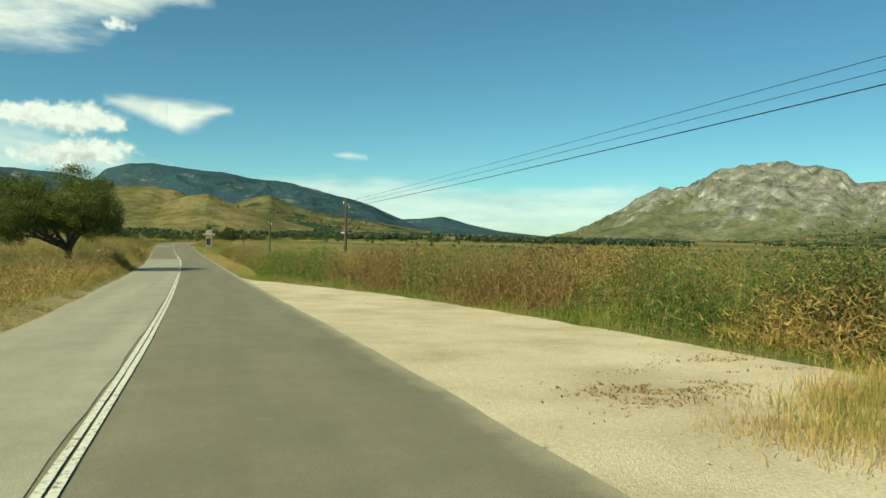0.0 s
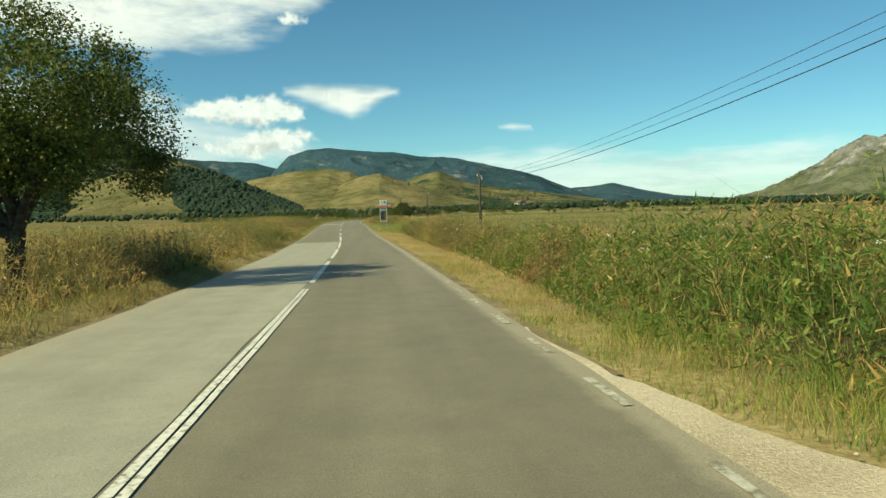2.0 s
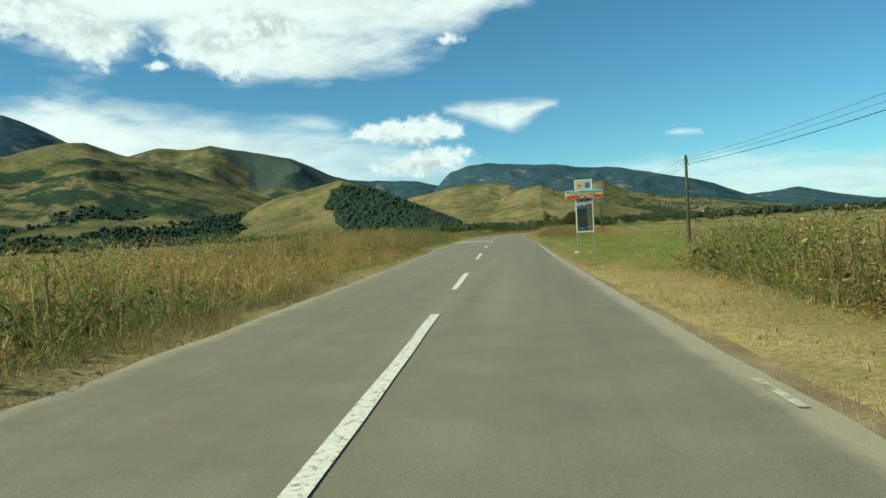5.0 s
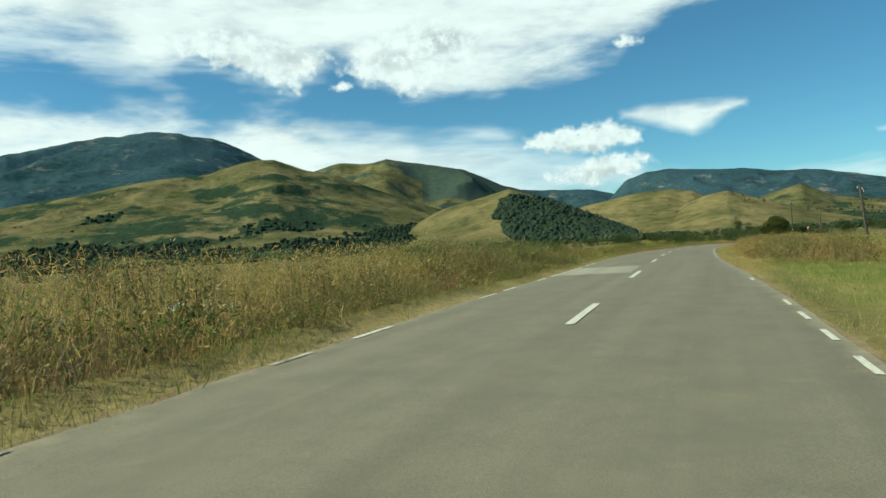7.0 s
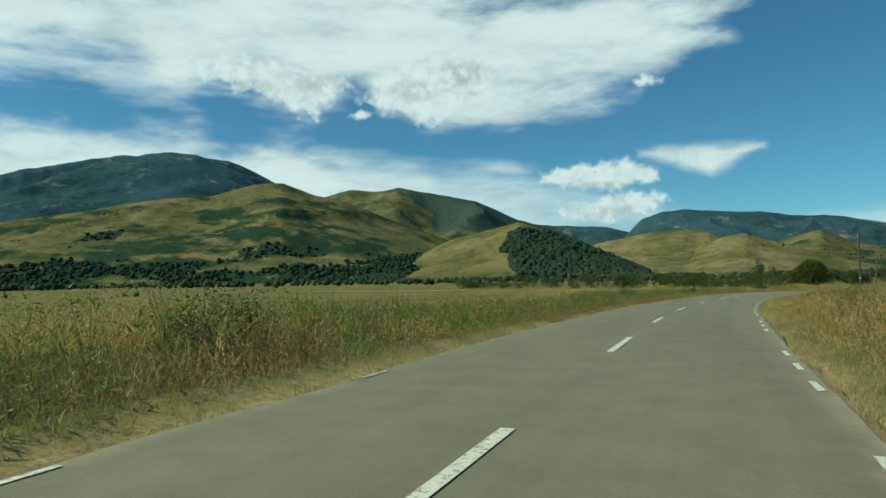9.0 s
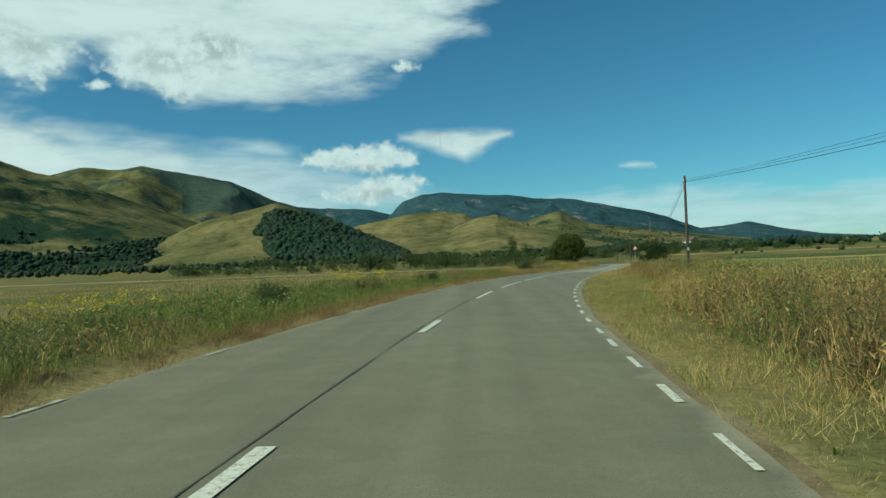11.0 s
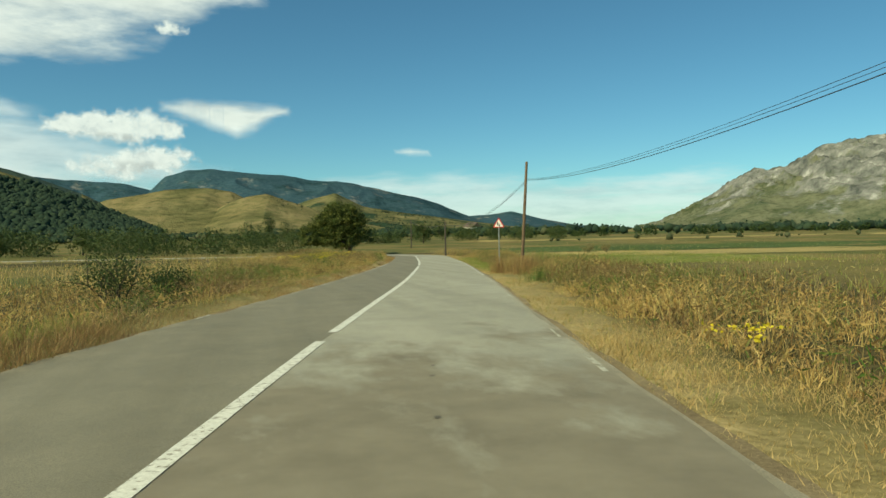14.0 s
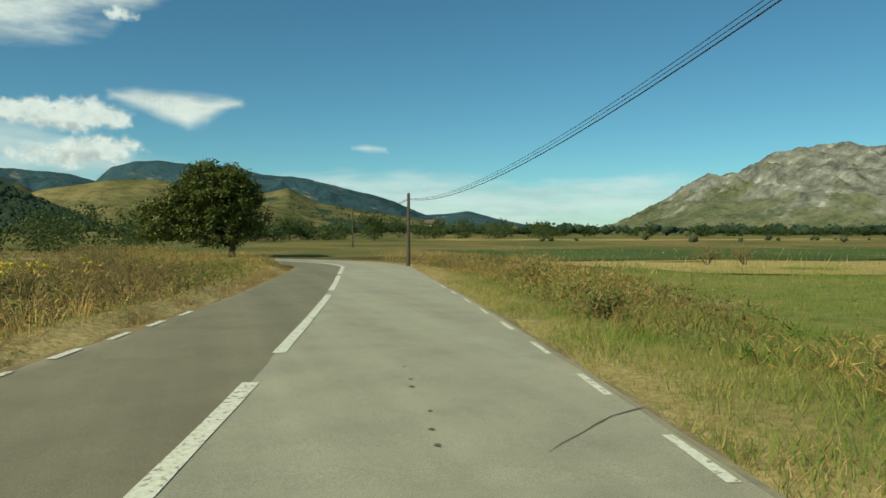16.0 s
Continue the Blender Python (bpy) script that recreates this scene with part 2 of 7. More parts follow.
ASPHALT = asphalt("worn grey asphalt", (0.170, 0.154, 0.113), (0.228, 0.208, 0.157))
PALE = asphalt("pale resurfaced asphalt", (0.292, 0.278, 0.224), (0.375, 0.358, 0.295))
PAINT = surface("worn white road paint", [(0.36, (0.24, 0.22, 0.17)), (0.44, (0.60, 0.585, 0.52)), (0.8, (0.74, 0.73, 0.67))], 16.0, 0.7, (60, 0.3, 0.004), (30, 0.12))
FAINT = surface("nearly worn-off road paint", [(0.40, (0.21, 0.19, 0.14)), (0.50, (0.40, 0.38, 0.31)), (0.75, (0.58, 0.56, 0.48))], 7.0, 0.75, (60, 0.3, 0.004), (30, 0.15))
TAR = surface("dark tar", [(0.3, (0.075, 0.066, 0.05)), (0.7, (0.15, 0.13, 0.10))], 3.0, 0.7)
JOINT = surface("worn tar joint", [(0.35, (0.085, 0.074, 0.055)), (0.65, (0.17, 0.148, 0.108))], 7.0, 0.75)
GRAVEL = surface("pale trodden gravel", [(0.3, (0.410, 0.340, 0.236)), (0.55, (0.554, 0.473, 0.351)), (0.75, (0.646, 0.560, 0.440))], 0.5, 0.95, (45, 0.8, 0.02), (28, 0.2), spec=0.1)
DIRT = surface("brown trodden earth", [(0.3, (0.16, 0.12, 0.07)), (0.55, (0.25, 0.195, 0.115)), (0.75, (0.36, 0.29, 0.18))], 1.2, 0.95, (45, 0.8, 0.02), (28, 0.25), spec=0.1)
GROUND = ground_surface()
OLIVE = [(0.3, (0.130, 0.121, 0.059)), (0.5, (0.185, 0.162, 0.082)), (0.7, (0.255, 0.210, 0.113))]
WOODS = [(0.3, (0.026, 0.048, 0.032)), (0.6, (0.038, 0.062, 0.038)), (0.8, (0.058, 0.084, 0.048))]
# mountain woods: the blue of distance haze is mixed into the colour
HAZED_WOODS = [(0.3, (0.030, 0.062, 0.086)), (0.6, (0.046, 0.086, 0.112)), (0.8, (0.068, 0.110, 0.130))]
LIME = [(0.34, (0.07, 0.076, 0.072)), (0.46, (0.15, 0.152, 0.14)), (0.57, (0.225, 0.222, 0.205)), (0.68, (0.40, 0.39, 0.365))]
DIM = [(0.3, (0.100, 0.104, 0.051)), (0.5, (0.153, 0.142, 0.073)), (0.7, (0.228, 0.193, 0.106))]
HILL = hill_surface("olive pasture hill", DIM, WOODS, 0.53, 0.006)
# crest woods paler and bluer than WOODS, a tint for haze over distance
HILL_CREST = hill_surface("olive pasture hill with haze-toned woods", DIM, [(0.3, (0.046, 0.070, 0.062)), (0.7, (0.068, 0.094, 0.076))], 0.56, 0.006)
HILL_BARE = hill_surface("dry pasture hill", OLIVE, WOODS, 0.66)
MESA = hill_surface("haze-blue wooded mountain", HAZED_WOODS, HAZED_WOODS, 0.5, 0.002, LIME, 0.62)
LIMESTONE = hill_surface("limestone mountain", [(0.3, (0.11, 0.12, 0.075)), (0.7, (0.17, 0.17, 0.115))], [(0.3, (0.05, 0.065, 0.035)), (0.7, (0.09, 0.10, 0.05))], 0.6, 0.003, LIME, 0.445, (30, 240))
WOOD_POLE = surface("weathered brown pole wood", [(0.3, (0.045, 0.036, 0.029)), (0.6, (0.085, 0.070, 0.058)), (0.8, (0.14, 0.12, 0.105))], 7.0, 0.85, (40, 0.6, 0.01), object_space=True)
PALE_POLE = surface("sunlit tan pole wood", [(0.3, (0.08, 0.052, 0.032)), (0.6, (0.15, 0.10, 0.06)), (0.8, (0.21, 0.145, 0.09))], 7.0, 0.8, (40, 0.5, 0.01), object_space=True)
BARK = surface("rough grey-brown bark", [(0.3, (0.03, 0.025, 0.018)), (0.6, (0.09, 0.075, 0.055)), (0.8, (0.15, 0.13, 0.10))], 5.0, 0.95, (18, 1.0, 0.04), object_space=True)
CERAMIC = surface("white glazed porcelain", [(0.3, (0.6, 0.6, 0.56)), (0.7, (0.75, 0.75, 0.7))], 9.0, 0.25)
STEEL = surface("dull galvanised steel", [(0.3, (0.26, 0.27, 0.27)), (0.7, (0.40, 0.41, 0.41))], 14.0, 0.5, metal=0.7)
WIRE = surface("dark weathered cable", [(0.3, (0.02, 0.02, 0.022)), (0.7, (0.05, 0.05, 0.05))], 3.0, 0.6)
GRASS_DRY = leaf_surface("dry tall grass", [(0.0, (0.322, 0.193, 0.076)), (0.4, (0.516, 0.338, 0.139)), (0.75, (0.666, 0.453, 0.226)), (1.0, (0.301, 0.260, 0.076))],
                         [(0.0, (0.161, 0.193, 0.044)), (0.5, (0.279, 0.269, 0.076)), (1.0, (0.450, 0.329, 0.130))], 0.16)
GRASS_GOLD = leaf_surface("golden ripe grass", [(0.0, (0.406, 0.252, 0.082)), (0.4, (0.598, 0.403, 0.143)), (0.8, (0.707, 0.546, 0.235)), (1.0, (0.428, 0.371, 0.103))])
STRAW = leaf_surface("flattened dry straw", [(0.0, (0.373, 0.241, 0.099)), (0.4, (0.570, 0.405, 0.176)), (0.75, (0.702, 0.526, 0.253)), (1.0, (0.308, 0.296, 0.087))],
                     [(0.0, (0.222, 0.180, 0.061)), (0.5, (0.423, 0.297, 0.117)), (1.0, (0.625, 0.443, 0.197))], 0.75)
MOWN = leaf_surface("mown verge grass", [(0.0, (0.326, 0.206, 0.088)), (0.45, (0.566, 0.372, 0.175)), (0.8, (0.675, 0.470, 0.251)), (1.0, (0.240, 0.236, 0.066))],
                    [(0.0, (0.163, 0.185, 0.045)), (0.6, (0.304, 0.294, 0.088)), (1.0, (0.501, 0.364, 0.163))], 0.55)
GRASS_BROWN = leaf_surface("brown withered grass", [(0.0, (0.365, 0.235, 0.095)), (0.4, (0.599, 0.401, 0.164)), (0.75, (0.782, 0.542, 0.255)), (1.0, (0.339, 0.306, 0.102))],
                           [(0.0, (0.157, 0.176, 0.052)), (0.5, (0.260, 0.247, 0.076)), (1.0, (0.522, 0.365, 0.153))], 0.3, glow=0.36)
REED = leaf_surface("green reed blades", [(0.0, (0.069, 0.126, 0.026)), (0.6, (0.137, 0.206, 0.048)), (0.85, (0.263, 0.270, 0.080)), (1.0, (0.378, 0.324, 0.115))], glow=0.3)
GRASS_MEADOW = leaf_surface("pale meadow grass", [(0.0, (0.194, 0.209, 0.061)), (0.4, (0.338, 0.319, 0.101)), (0.75, (0.558, 0.438, 0.193)), (1.0, (0.666, 0.471, 0.240))],
                            [(0.0, (0.146, 0.187, 0.048)), (0.5, (0.254, 0.285, 0.078)), (1.0, (0.436, 0.373, 0.144))], 0.25, glow=0.36)
RUST = leaf_surface("rust-brown withered bank grass", [(0.0, (0.178, 0.103, 0.042)), (0.45, (0.305, 0.187, 0.079)), (0.8, (0.460, 0.299, 0.135)), (1.0, (0.184, 0.163, 0.052))], glow=0.3)
GRASS_GREEN = leaf_surface("green meadow grass", [(0.0, (0.108, 0.165, 0.027)), (0.6, (0.206, 0.258, 0.044)), (1.0, (0.389, 0.331, 0.088))],
                           [(0.0, (0.217, 0.155, 0.044)), (1.0, (0.369, 0.269, 0.088))], 0.2)
LAWN = leaf_surface("lush verge grass", [(0.0, (0.095, 0.166, 0.025)), (0.6, (0.173, 0.252, 0.043)), (1.0, (0.308, 0.310, 0.078))],
                    [(0.0, (0.163, 0.193, 0.041)), (0.6, (0.292, 0.295, 0.082)), (1.0, (0.467, 0.385, 0.143))], 0.7)
WEED = leaf_surface("dusty green weed leaves", [(0.0, (0.107, 0.141, 0.035)), (0.55, (0.174, 0.210, 0.058)), (0.8, (0.271, 0.237, 0.083)), (1.0, (0.387, 0.264, 0.113))], glow=0.36)
MOWN_BROWN = leaf_surface("withered brown verge grass", [(0.0, (0.282, 0.158, 0.057)), (0.45, (0.459, 0.279, 0.102)), (0.8, (0.612, 0.417, 0.163)), (1.0, (0.256, 0.240, 0.061))],
                          [(0.0, (0.191, 0.189, 0.046)), (0.6, (0.333, 0.291, 0.081)), (1.0, (0.485, 0.354, 0.124))], 0.4)
FLUFF = leaf_surface("golden-brown seed fluff", [(0.0, (0.270, 0.166, 0.059)), (0.4, (0.461, 0.299, 0.103)), (0.75, (0.640, 0.446, 0.169)), (1.0, (0.270, 0.270, 0.075))], glow=0.48)
WEED_DRY = leaf_surface("drying weed leaves", [(0.0, (0.138, 0.163, 0.041)), (0.4, (0.259, 0.242, 0.074)), (0.75, (0.425, 0.299, 0.113)), (1.0, (0.575, 0.399, 0.176))], glow=0.36)
GREEN_MASS = leaf_surface("fresh green herb leaves", [(0.0, (0.059, 0.116, 0.019)), (0.5, (0.114, 0.190, 0.034)), (0.85, (0.198, 0.258, 0.060)), (1.0, (0.317, 0.328, 0.094))], glow=0.48)
BROWN_MASS = leaf_surface("brown withered herb leaves", [(0.0, (0.114, 0.072, 0.032)), (0.5, (0.241, 0.154, 0.067)), (0.85, (0.402, 0.265, 0.118)), (1.0, (0.214, 0.191, 0.064))], glow=0.48)
SEED = leaf_surface("brown seed heads", [(0.0, (0.165, 0.130, 0.052)), (1.0, (0.349, 0.292, 0.123))])
LEAF = leaf_surface("tree leaves", [(0.0, (0.043, 0.067, 0.015)), (0.55, (0.102, 0.130, 0.028)), (1.0, (0.240, 0.240, 0.057))], glow=0.25)
TREE_DARK = leaf_surface("dark glossy tree leaves", [(0.0, (0.038, 0.060, 0.013)), (0.6, (0.079, 0.102, 0.021)), (1.0, (0.175, 0.168, 0.039))], glow=0.2)
HEDGE = leaf_surface("mixed hedge leaves", [(0.0, (0.038, 0.060, 0.018)), (0.6, (0.064, 0.095, 0.028)), (1.0, (0.12, 0.135, 0.044))])
LEAF_DARK = leaf_surface("dark bush leaves", [(0.0, (0.025, 0.045, 0.012)), (0.7, (0.05, 0.08, 0.02)), (1.0, (0.09, 0.11, 0.03))])
FAR_LEAF = leaf_surface("distant tree crowns", [(0.0, (0.022, 0.042, 0.028)), (0.6, (0.030, 0.053, 0.033)), (1.0, (0.048, 0.072, 0.040))], glow=0.2, rough=1.0)
SCRUB_LEAF = leaf_surface("dusty olive scrub", [(0.0, (0.045, 0.062, 0.032)), (0.6, (0.070, 0.085, 0.042)), (1.0, (0.11, 0.115, 0.060))], glow=0.2, rough=1.0)
PETAL = leaf_surface("white umbel flowers", [(0.0, (0.55, 0.54, 0.44)), (1.0, (0.75, 0.74, 0.66))], glow=0.2)
YELLOW = leaf_surface("yellow flowers", [(0.0, (0.55, 0.42, 0.03)), (1.0, (0.68, 0.56, 0.05))], glow=0.2)

# ---- the lie of the land ----
PROFILE = np.array([(-90, 1.4), (-20, 0.36), (0, -0.03), (20, -0.79), (40, -1.46), (60, -1.96), (80, -2.32), (100, -2.59), (120, -2.72), (140, -2.68), (160, -2.78), (180, -2.95), (200, -3.20), (220, -3.47),
                    (240, -3.67), (260, -3.95), (280, -4.40), (300, -4.81), (320, -5.06), (340, -5.26), (360, -5.31), (400, -5.42), (460, -5.6)])
CENTRE = np.array([(-90, -2.4), (0, -0.98), (10, -0.8), (25, -0.78), (54, -0.97), (76, -1.25), (88, -1.6), (110, -2.5), (127, -3.15), (151, -3.85), (166, -4.35), (182, -4.8),
                   (197, -4.85), (214, -4.0), (229, -2.5), (241, -0.4), (255, 2.75), (266, 5.7), (284, 10.9), (302, 15.6), (313, 18.2), (324, 20.4), (334, 22.5)])


def road_z(y):
    return np.interp(y, np.linspace(-90, 460, 300), PROFILE_SMOOTH)


_ys = np.linspace(-90, 460, 300)
_k = np.hanning(17) / np.hanning(17).sum()
PROFILE_SMOOTH = np.convolve(np.pad(np.interp(_ys, *PROFILE.T), 8, mode="edge"), _k, mode="valid")
# centre line: a straight run, then a left-hand bend
_cy = np.linspace(-88, 328, 426)
_cx = np.convolve(np.pad(np.interp(_cy, *CENTRE.T), 10, mode="reflect", reflect_type="odd"), np.hanning(21) / np.hanning(21).sum(), mode="valid")
_line = [(x, y) for x, y in zip(_cx, _cy)]
_head = math.atan2(_cx[-1] - _cx[-5], _cy[-1] - _cy[-5])
_px, _py = _line[-1]
for _i in range(170):
    _head -= radians(4.6) if _i < 20 else 0.0
    _px, _py = _px + math.sin(_head), _py + math.cos(_head)
    _line.append((_px, _py))
LINE = np.array(_line)
_seg = np.hypot(*np.diff(LINE, axis=0).T)
ARC = np.concatenate([[0], np.cumsum(_seg)])
TAN = np.gradient(LINE, axis=0)
TAN /= np.linalg.norm(TAN, axis=1)[:, None]
NRM = np.stack([TAN[:, 1], -TAN[:, 0]], 1)          # to the right of the way


def arc_at(y):
    return np.interp(y, LINE[:426, 1], ARC[:426])


def on_road(s, d):
    """Places s metres along the centre line and d metres to its right."""
    s, d = np.broadcast_arrays(np.asarray(s, float), np.asarray(d, float))
    x = np.interp(s, ARC, LINE[:, 0]) + d * np.interp(s, ARC, NRM[:, 0])
    y = np.interp(s, ARC, LINE[:, 1]) + d * np.interp(s, ARC, NRM[:, 1])
    return x, y


# half widths of the road along y
LEFT_EDGE = np.array([(0, 2.3), (13, 2.35), (20, 2.5), (32, 2.78), (55, 3.0), (70, 3.05), (80, 3.3), (90, 3.4), (130, 3.42), (152, 3.36), (205, 3.5), (245, 3.4), (258, 3.62), (268, 3.6), (276, 3.3), (286, 3.12), (296, 2.92), (303, 2.7), (311, 2.35), (322, 2.2)])
RIGHT_DASH = np.array([(0, 3.35), (12, 3.36), (25, 3.38), (36, 3.42), (60, 3.47), (80, 3.34), (95, 3.4), (120, 3.6), (138, 3.66), (150, 3.5), (160, 3.28), (175, 3.5), (192, 3.72), (214, 3.68), (224, 3.8), (232, 3.93), (256, 3.97), (270, 3.7), (290, 3.5), (303, 3.45), (316, 3.3)])


def left_half(s):
    return np.interp(s, arc_at(LEFT_EDGE[:, 0]), LEFT_EDGE[:, 1])


def dash_offset(s):
    return np.interp(s, arc_at(RIGHT_DASH[:, 0]), RIGHT_DASH[:, 1])


def right_half(s):
    return dash_offset(s) + np.interp(s, arc_at(np.array([200, 225, 245, 262])), [0.16, 0.28, 0.26, 0.16])


def away(x, y):
    """Signed distance from the centre line (right positive) and place along it."""
    x, y = np.asarray(x, float).ravel(), np.asarray(y, float).ravel()
    best = np.full(len(x), 1e9)
    idx = np.zeros(len(x), int)
    for a in range(0, len(LINE), 2):
        q = (x - LINE[a, 0]) ** 2 + (y - LINE[a, 1]) ** 2
        m = q < best
        best[m], idx[m] = q[m], a
    d = (x - LINE[idx, 0]) * NRM[idx, 0] + (y - LINE[idx, 1]) * NRM[idx, 1]
    return np.where(np.abs(d) < 60, np.sign(d) * np.sqrt(best), d), ARC[idx]


def land_z(x, y, d=None):
    """Height of the ground sheet."""
    x, y = np.asarray(x, float), np.asarray(y, float)
    if d is None:
        d = away(x, y)[0].reshape(x.shape)
    base = road_z(np.clip(y, -90, 460))
    far = np.clip((np.abs(d) - 40) / 400, 0, 1)
    plain = -4.8 + 0.4 * smooth_noise(x, y, 300, 3)
    z = base * (1 - far) + plain * far
    off = np.clip((np.abs(d) - 3.6) / 3.0, 0, 1)
    z = z - 0.05 + off * (0.10 * smooth_noise(x, y, 7, 5) + 0.05 * smooth_noise(x, y, 2.1, 6))
    z = z + 0.26 * np.exp(-((d + np.interp(y, LEFT_EDGE[:, 0], LEFT_EDGE[:, 1]) + 0.95) / 0.55) ** 2)
    bay = (d > 0) & (d < np.interp(y, [-40, 0, 18, 26, 34, 41, 50, 56], [8.3, 9.5, 9.2, 8.2, 6.2, 4.3, 3.7, 0]) + 0.3)
    z = np.where(bay, base - 0.05, z)
    near = (np.abs(d) < 3.2)
    return np.where(near, z - 0.12, z)


# outer rim of the lay-by and the verge: place along y, offset
LAYBY_OUT = np.array([(-40, 8.0), (0, 9.2), (8, 9.2), (18, 8.9), (26, 8.0), (34, 6.4), (38, 5.1), (41, 4.05), (44, 3.7), (50, 3.55), (60, 3.45), (400, 3.3)])


def sheet_axis(lo, hi, fine_lo, fine_hi, step, grow=1.16):
    a = list(np.arange(fine_lo, fine_hi + step, step))
    s, v = step, a[-1]
    while v < hi:
        s *= grow
        v += s
        a.append(min(v, hi))
    s, v = step, a[0]
    while v > lo:
        s *= grow
        v -= s
        a.insert(0, max(v, lo))
    return np.array(a)


def build_ground():
    xs = sheet_axis(-4700, 4700, -22, 44, 0.95)
    ys = sheet_axis(-1500, 4850, -8, 360, 1.4)
    gx, gy = np.meshgrid(xs, ys)
    d, _ = away(gx, gy)
    d = d.reshape(gx.shape)
    z = land_z(gx, gy, d)
    n, m = gx.shape
    i, j = np.meshgrid(np.arange(n - 1), np.arange(m - 1), indexing="ij")
    f = np.stack([i * m + j, i * m + j + 1, (i + 1) * m + j + 1, (i + 1) * m + j], -1).reshape(-1, 4)
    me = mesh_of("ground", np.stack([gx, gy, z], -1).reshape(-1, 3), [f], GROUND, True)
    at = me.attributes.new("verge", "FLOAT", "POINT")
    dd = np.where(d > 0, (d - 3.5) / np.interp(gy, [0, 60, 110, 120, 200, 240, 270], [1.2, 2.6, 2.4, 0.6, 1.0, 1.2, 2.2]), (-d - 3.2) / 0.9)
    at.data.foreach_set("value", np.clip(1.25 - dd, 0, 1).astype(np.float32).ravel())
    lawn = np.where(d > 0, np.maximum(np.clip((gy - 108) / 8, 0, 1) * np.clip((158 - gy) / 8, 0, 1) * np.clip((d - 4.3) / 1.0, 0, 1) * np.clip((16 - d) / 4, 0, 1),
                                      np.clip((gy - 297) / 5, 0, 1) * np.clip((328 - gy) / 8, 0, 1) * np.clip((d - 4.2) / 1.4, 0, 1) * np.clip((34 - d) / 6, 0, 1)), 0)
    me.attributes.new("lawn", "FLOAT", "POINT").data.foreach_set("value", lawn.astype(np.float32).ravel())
    # band of tall growth beside the road whose ground shade is coloured in
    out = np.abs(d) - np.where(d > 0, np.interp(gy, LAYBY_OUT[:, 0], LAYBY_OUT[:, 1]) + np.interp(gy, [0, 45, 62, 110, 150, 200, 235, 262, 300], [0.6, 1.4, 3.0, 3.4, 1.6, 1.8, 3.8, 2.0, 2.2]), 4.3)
    growth_shade = 0.85 * np.clip(out / 0.8, 0, 1) * np.clip((13 - out) / 5, 0, 1) * (1 - lawn) * np.where((gy > -6) & (gy < 345), 1, 0)
    me.attributes.new("growth_shade", "FLOAT", "POINT").data.foreach_set("value", growth_shade.astype(np.float32).ravel())
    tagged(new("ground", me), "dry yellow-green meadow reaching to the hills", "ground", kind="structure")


build_ground()


def strip(name, s0, s1, d0, d1, lift, mat, step=1.0, ragged=0.0, seed=1, cols=5, crown=0.015):
    """A strip of the road's surface between two offsets (numbers or functions of s)."""
    s = np.arange(s0, s1 + step * 0.5, step)
    a = d0(s) if callable(d0) else np.full(len(s), float(d0))
    b = d1(s) if callable(d1) else np.full(len(s), float(d1))
    if ragged:
        a = a + ragged * fbm(s, s * 0, 1.7, seed, 3)
        b = b + ragged * fbm(s, s * 0 + 50, 1.7, seed + 9, 3)
    u = np.linspace(0, 1, cols)
    d = a[:, None] * (1 - u) + b[:, None] * u
    x, y = on_road(s[:, None], d)
    z = road_z(np.clip(y, -90, 460)) + lift - crown * (d / 3.4) ** 2
    n, m = d.shape
    i, j = np.meshgrid(np.arange(n - 1), np.arange(m - 1), indexing="ij")
    f = np.stack([i * m + j, i * m + j + 1, (i + 1) * m + j + 1, (i + 1) * m + j], -1).reshape(-1, 4)
    me = mesh_of(name, np.stack([x, y, z], -1).reshape(-1, 3), [f], mat, True)
    side = np.where(d > 0, right_half(s)[:, None] - d, d + left_half(s)[:, None])
    me.attributes.new("rim", "FLOAT", "POINT").data.foreach_set("value", (np.clip(1 - side / 0.36, 0, 1) * np.where(d > 0, np.interp(y, [-20, 30, 45, 95, 125], [0.5, 0.5, 1.0, 1.0, 0.35]), np.interp(y, [0, 110, 130], [0.6, 0.6, 0.3]))).astype(np.float32).ravel())
    return me


S0 = 0.0
S_END = ARC[-1]
road = tagged(new("road", strip("road", S0, S_END, lambda s: -left_half(s) + np.where(s > arc_at(95), 0.16, 0.03) * np.abs(fbm(s, s * 0 + 9, 2.6, 71, 4)) * 1.5, right_half, 0.03, ASPHALT, 0.4, 0.05, 4, 17, 0.015)),
              "worn grey two-lane asphalt country road", "road", kind="structure")
part("resurfaced_lane", strip("resurfaced_lane", S0, arc_at(87.7), lambda s: -left_half(s), -0.04, 0.036, PALE, 0.5, 0.05, 8, 13), None, road, "pale resurfaced lane")
part("resurfaced_patch", strip("resurfaced_patch", arc_at(150.9), arc_at(157.4), lambda s: -left_half(s) + 0.1, -0.25, 0.036, PALE, 0.5, 0.04, 11), None, road, "pale square patch")
part("resurfaced_lane", strip("resurfaced_lane", arc_at(258.5), S_END, 0.05, lambda s: right_half(s) - 0.08, 0.036, pale_from(259, 271), 0.5, 0.07, 14, 15), None, road, "pale resurfaced lane")


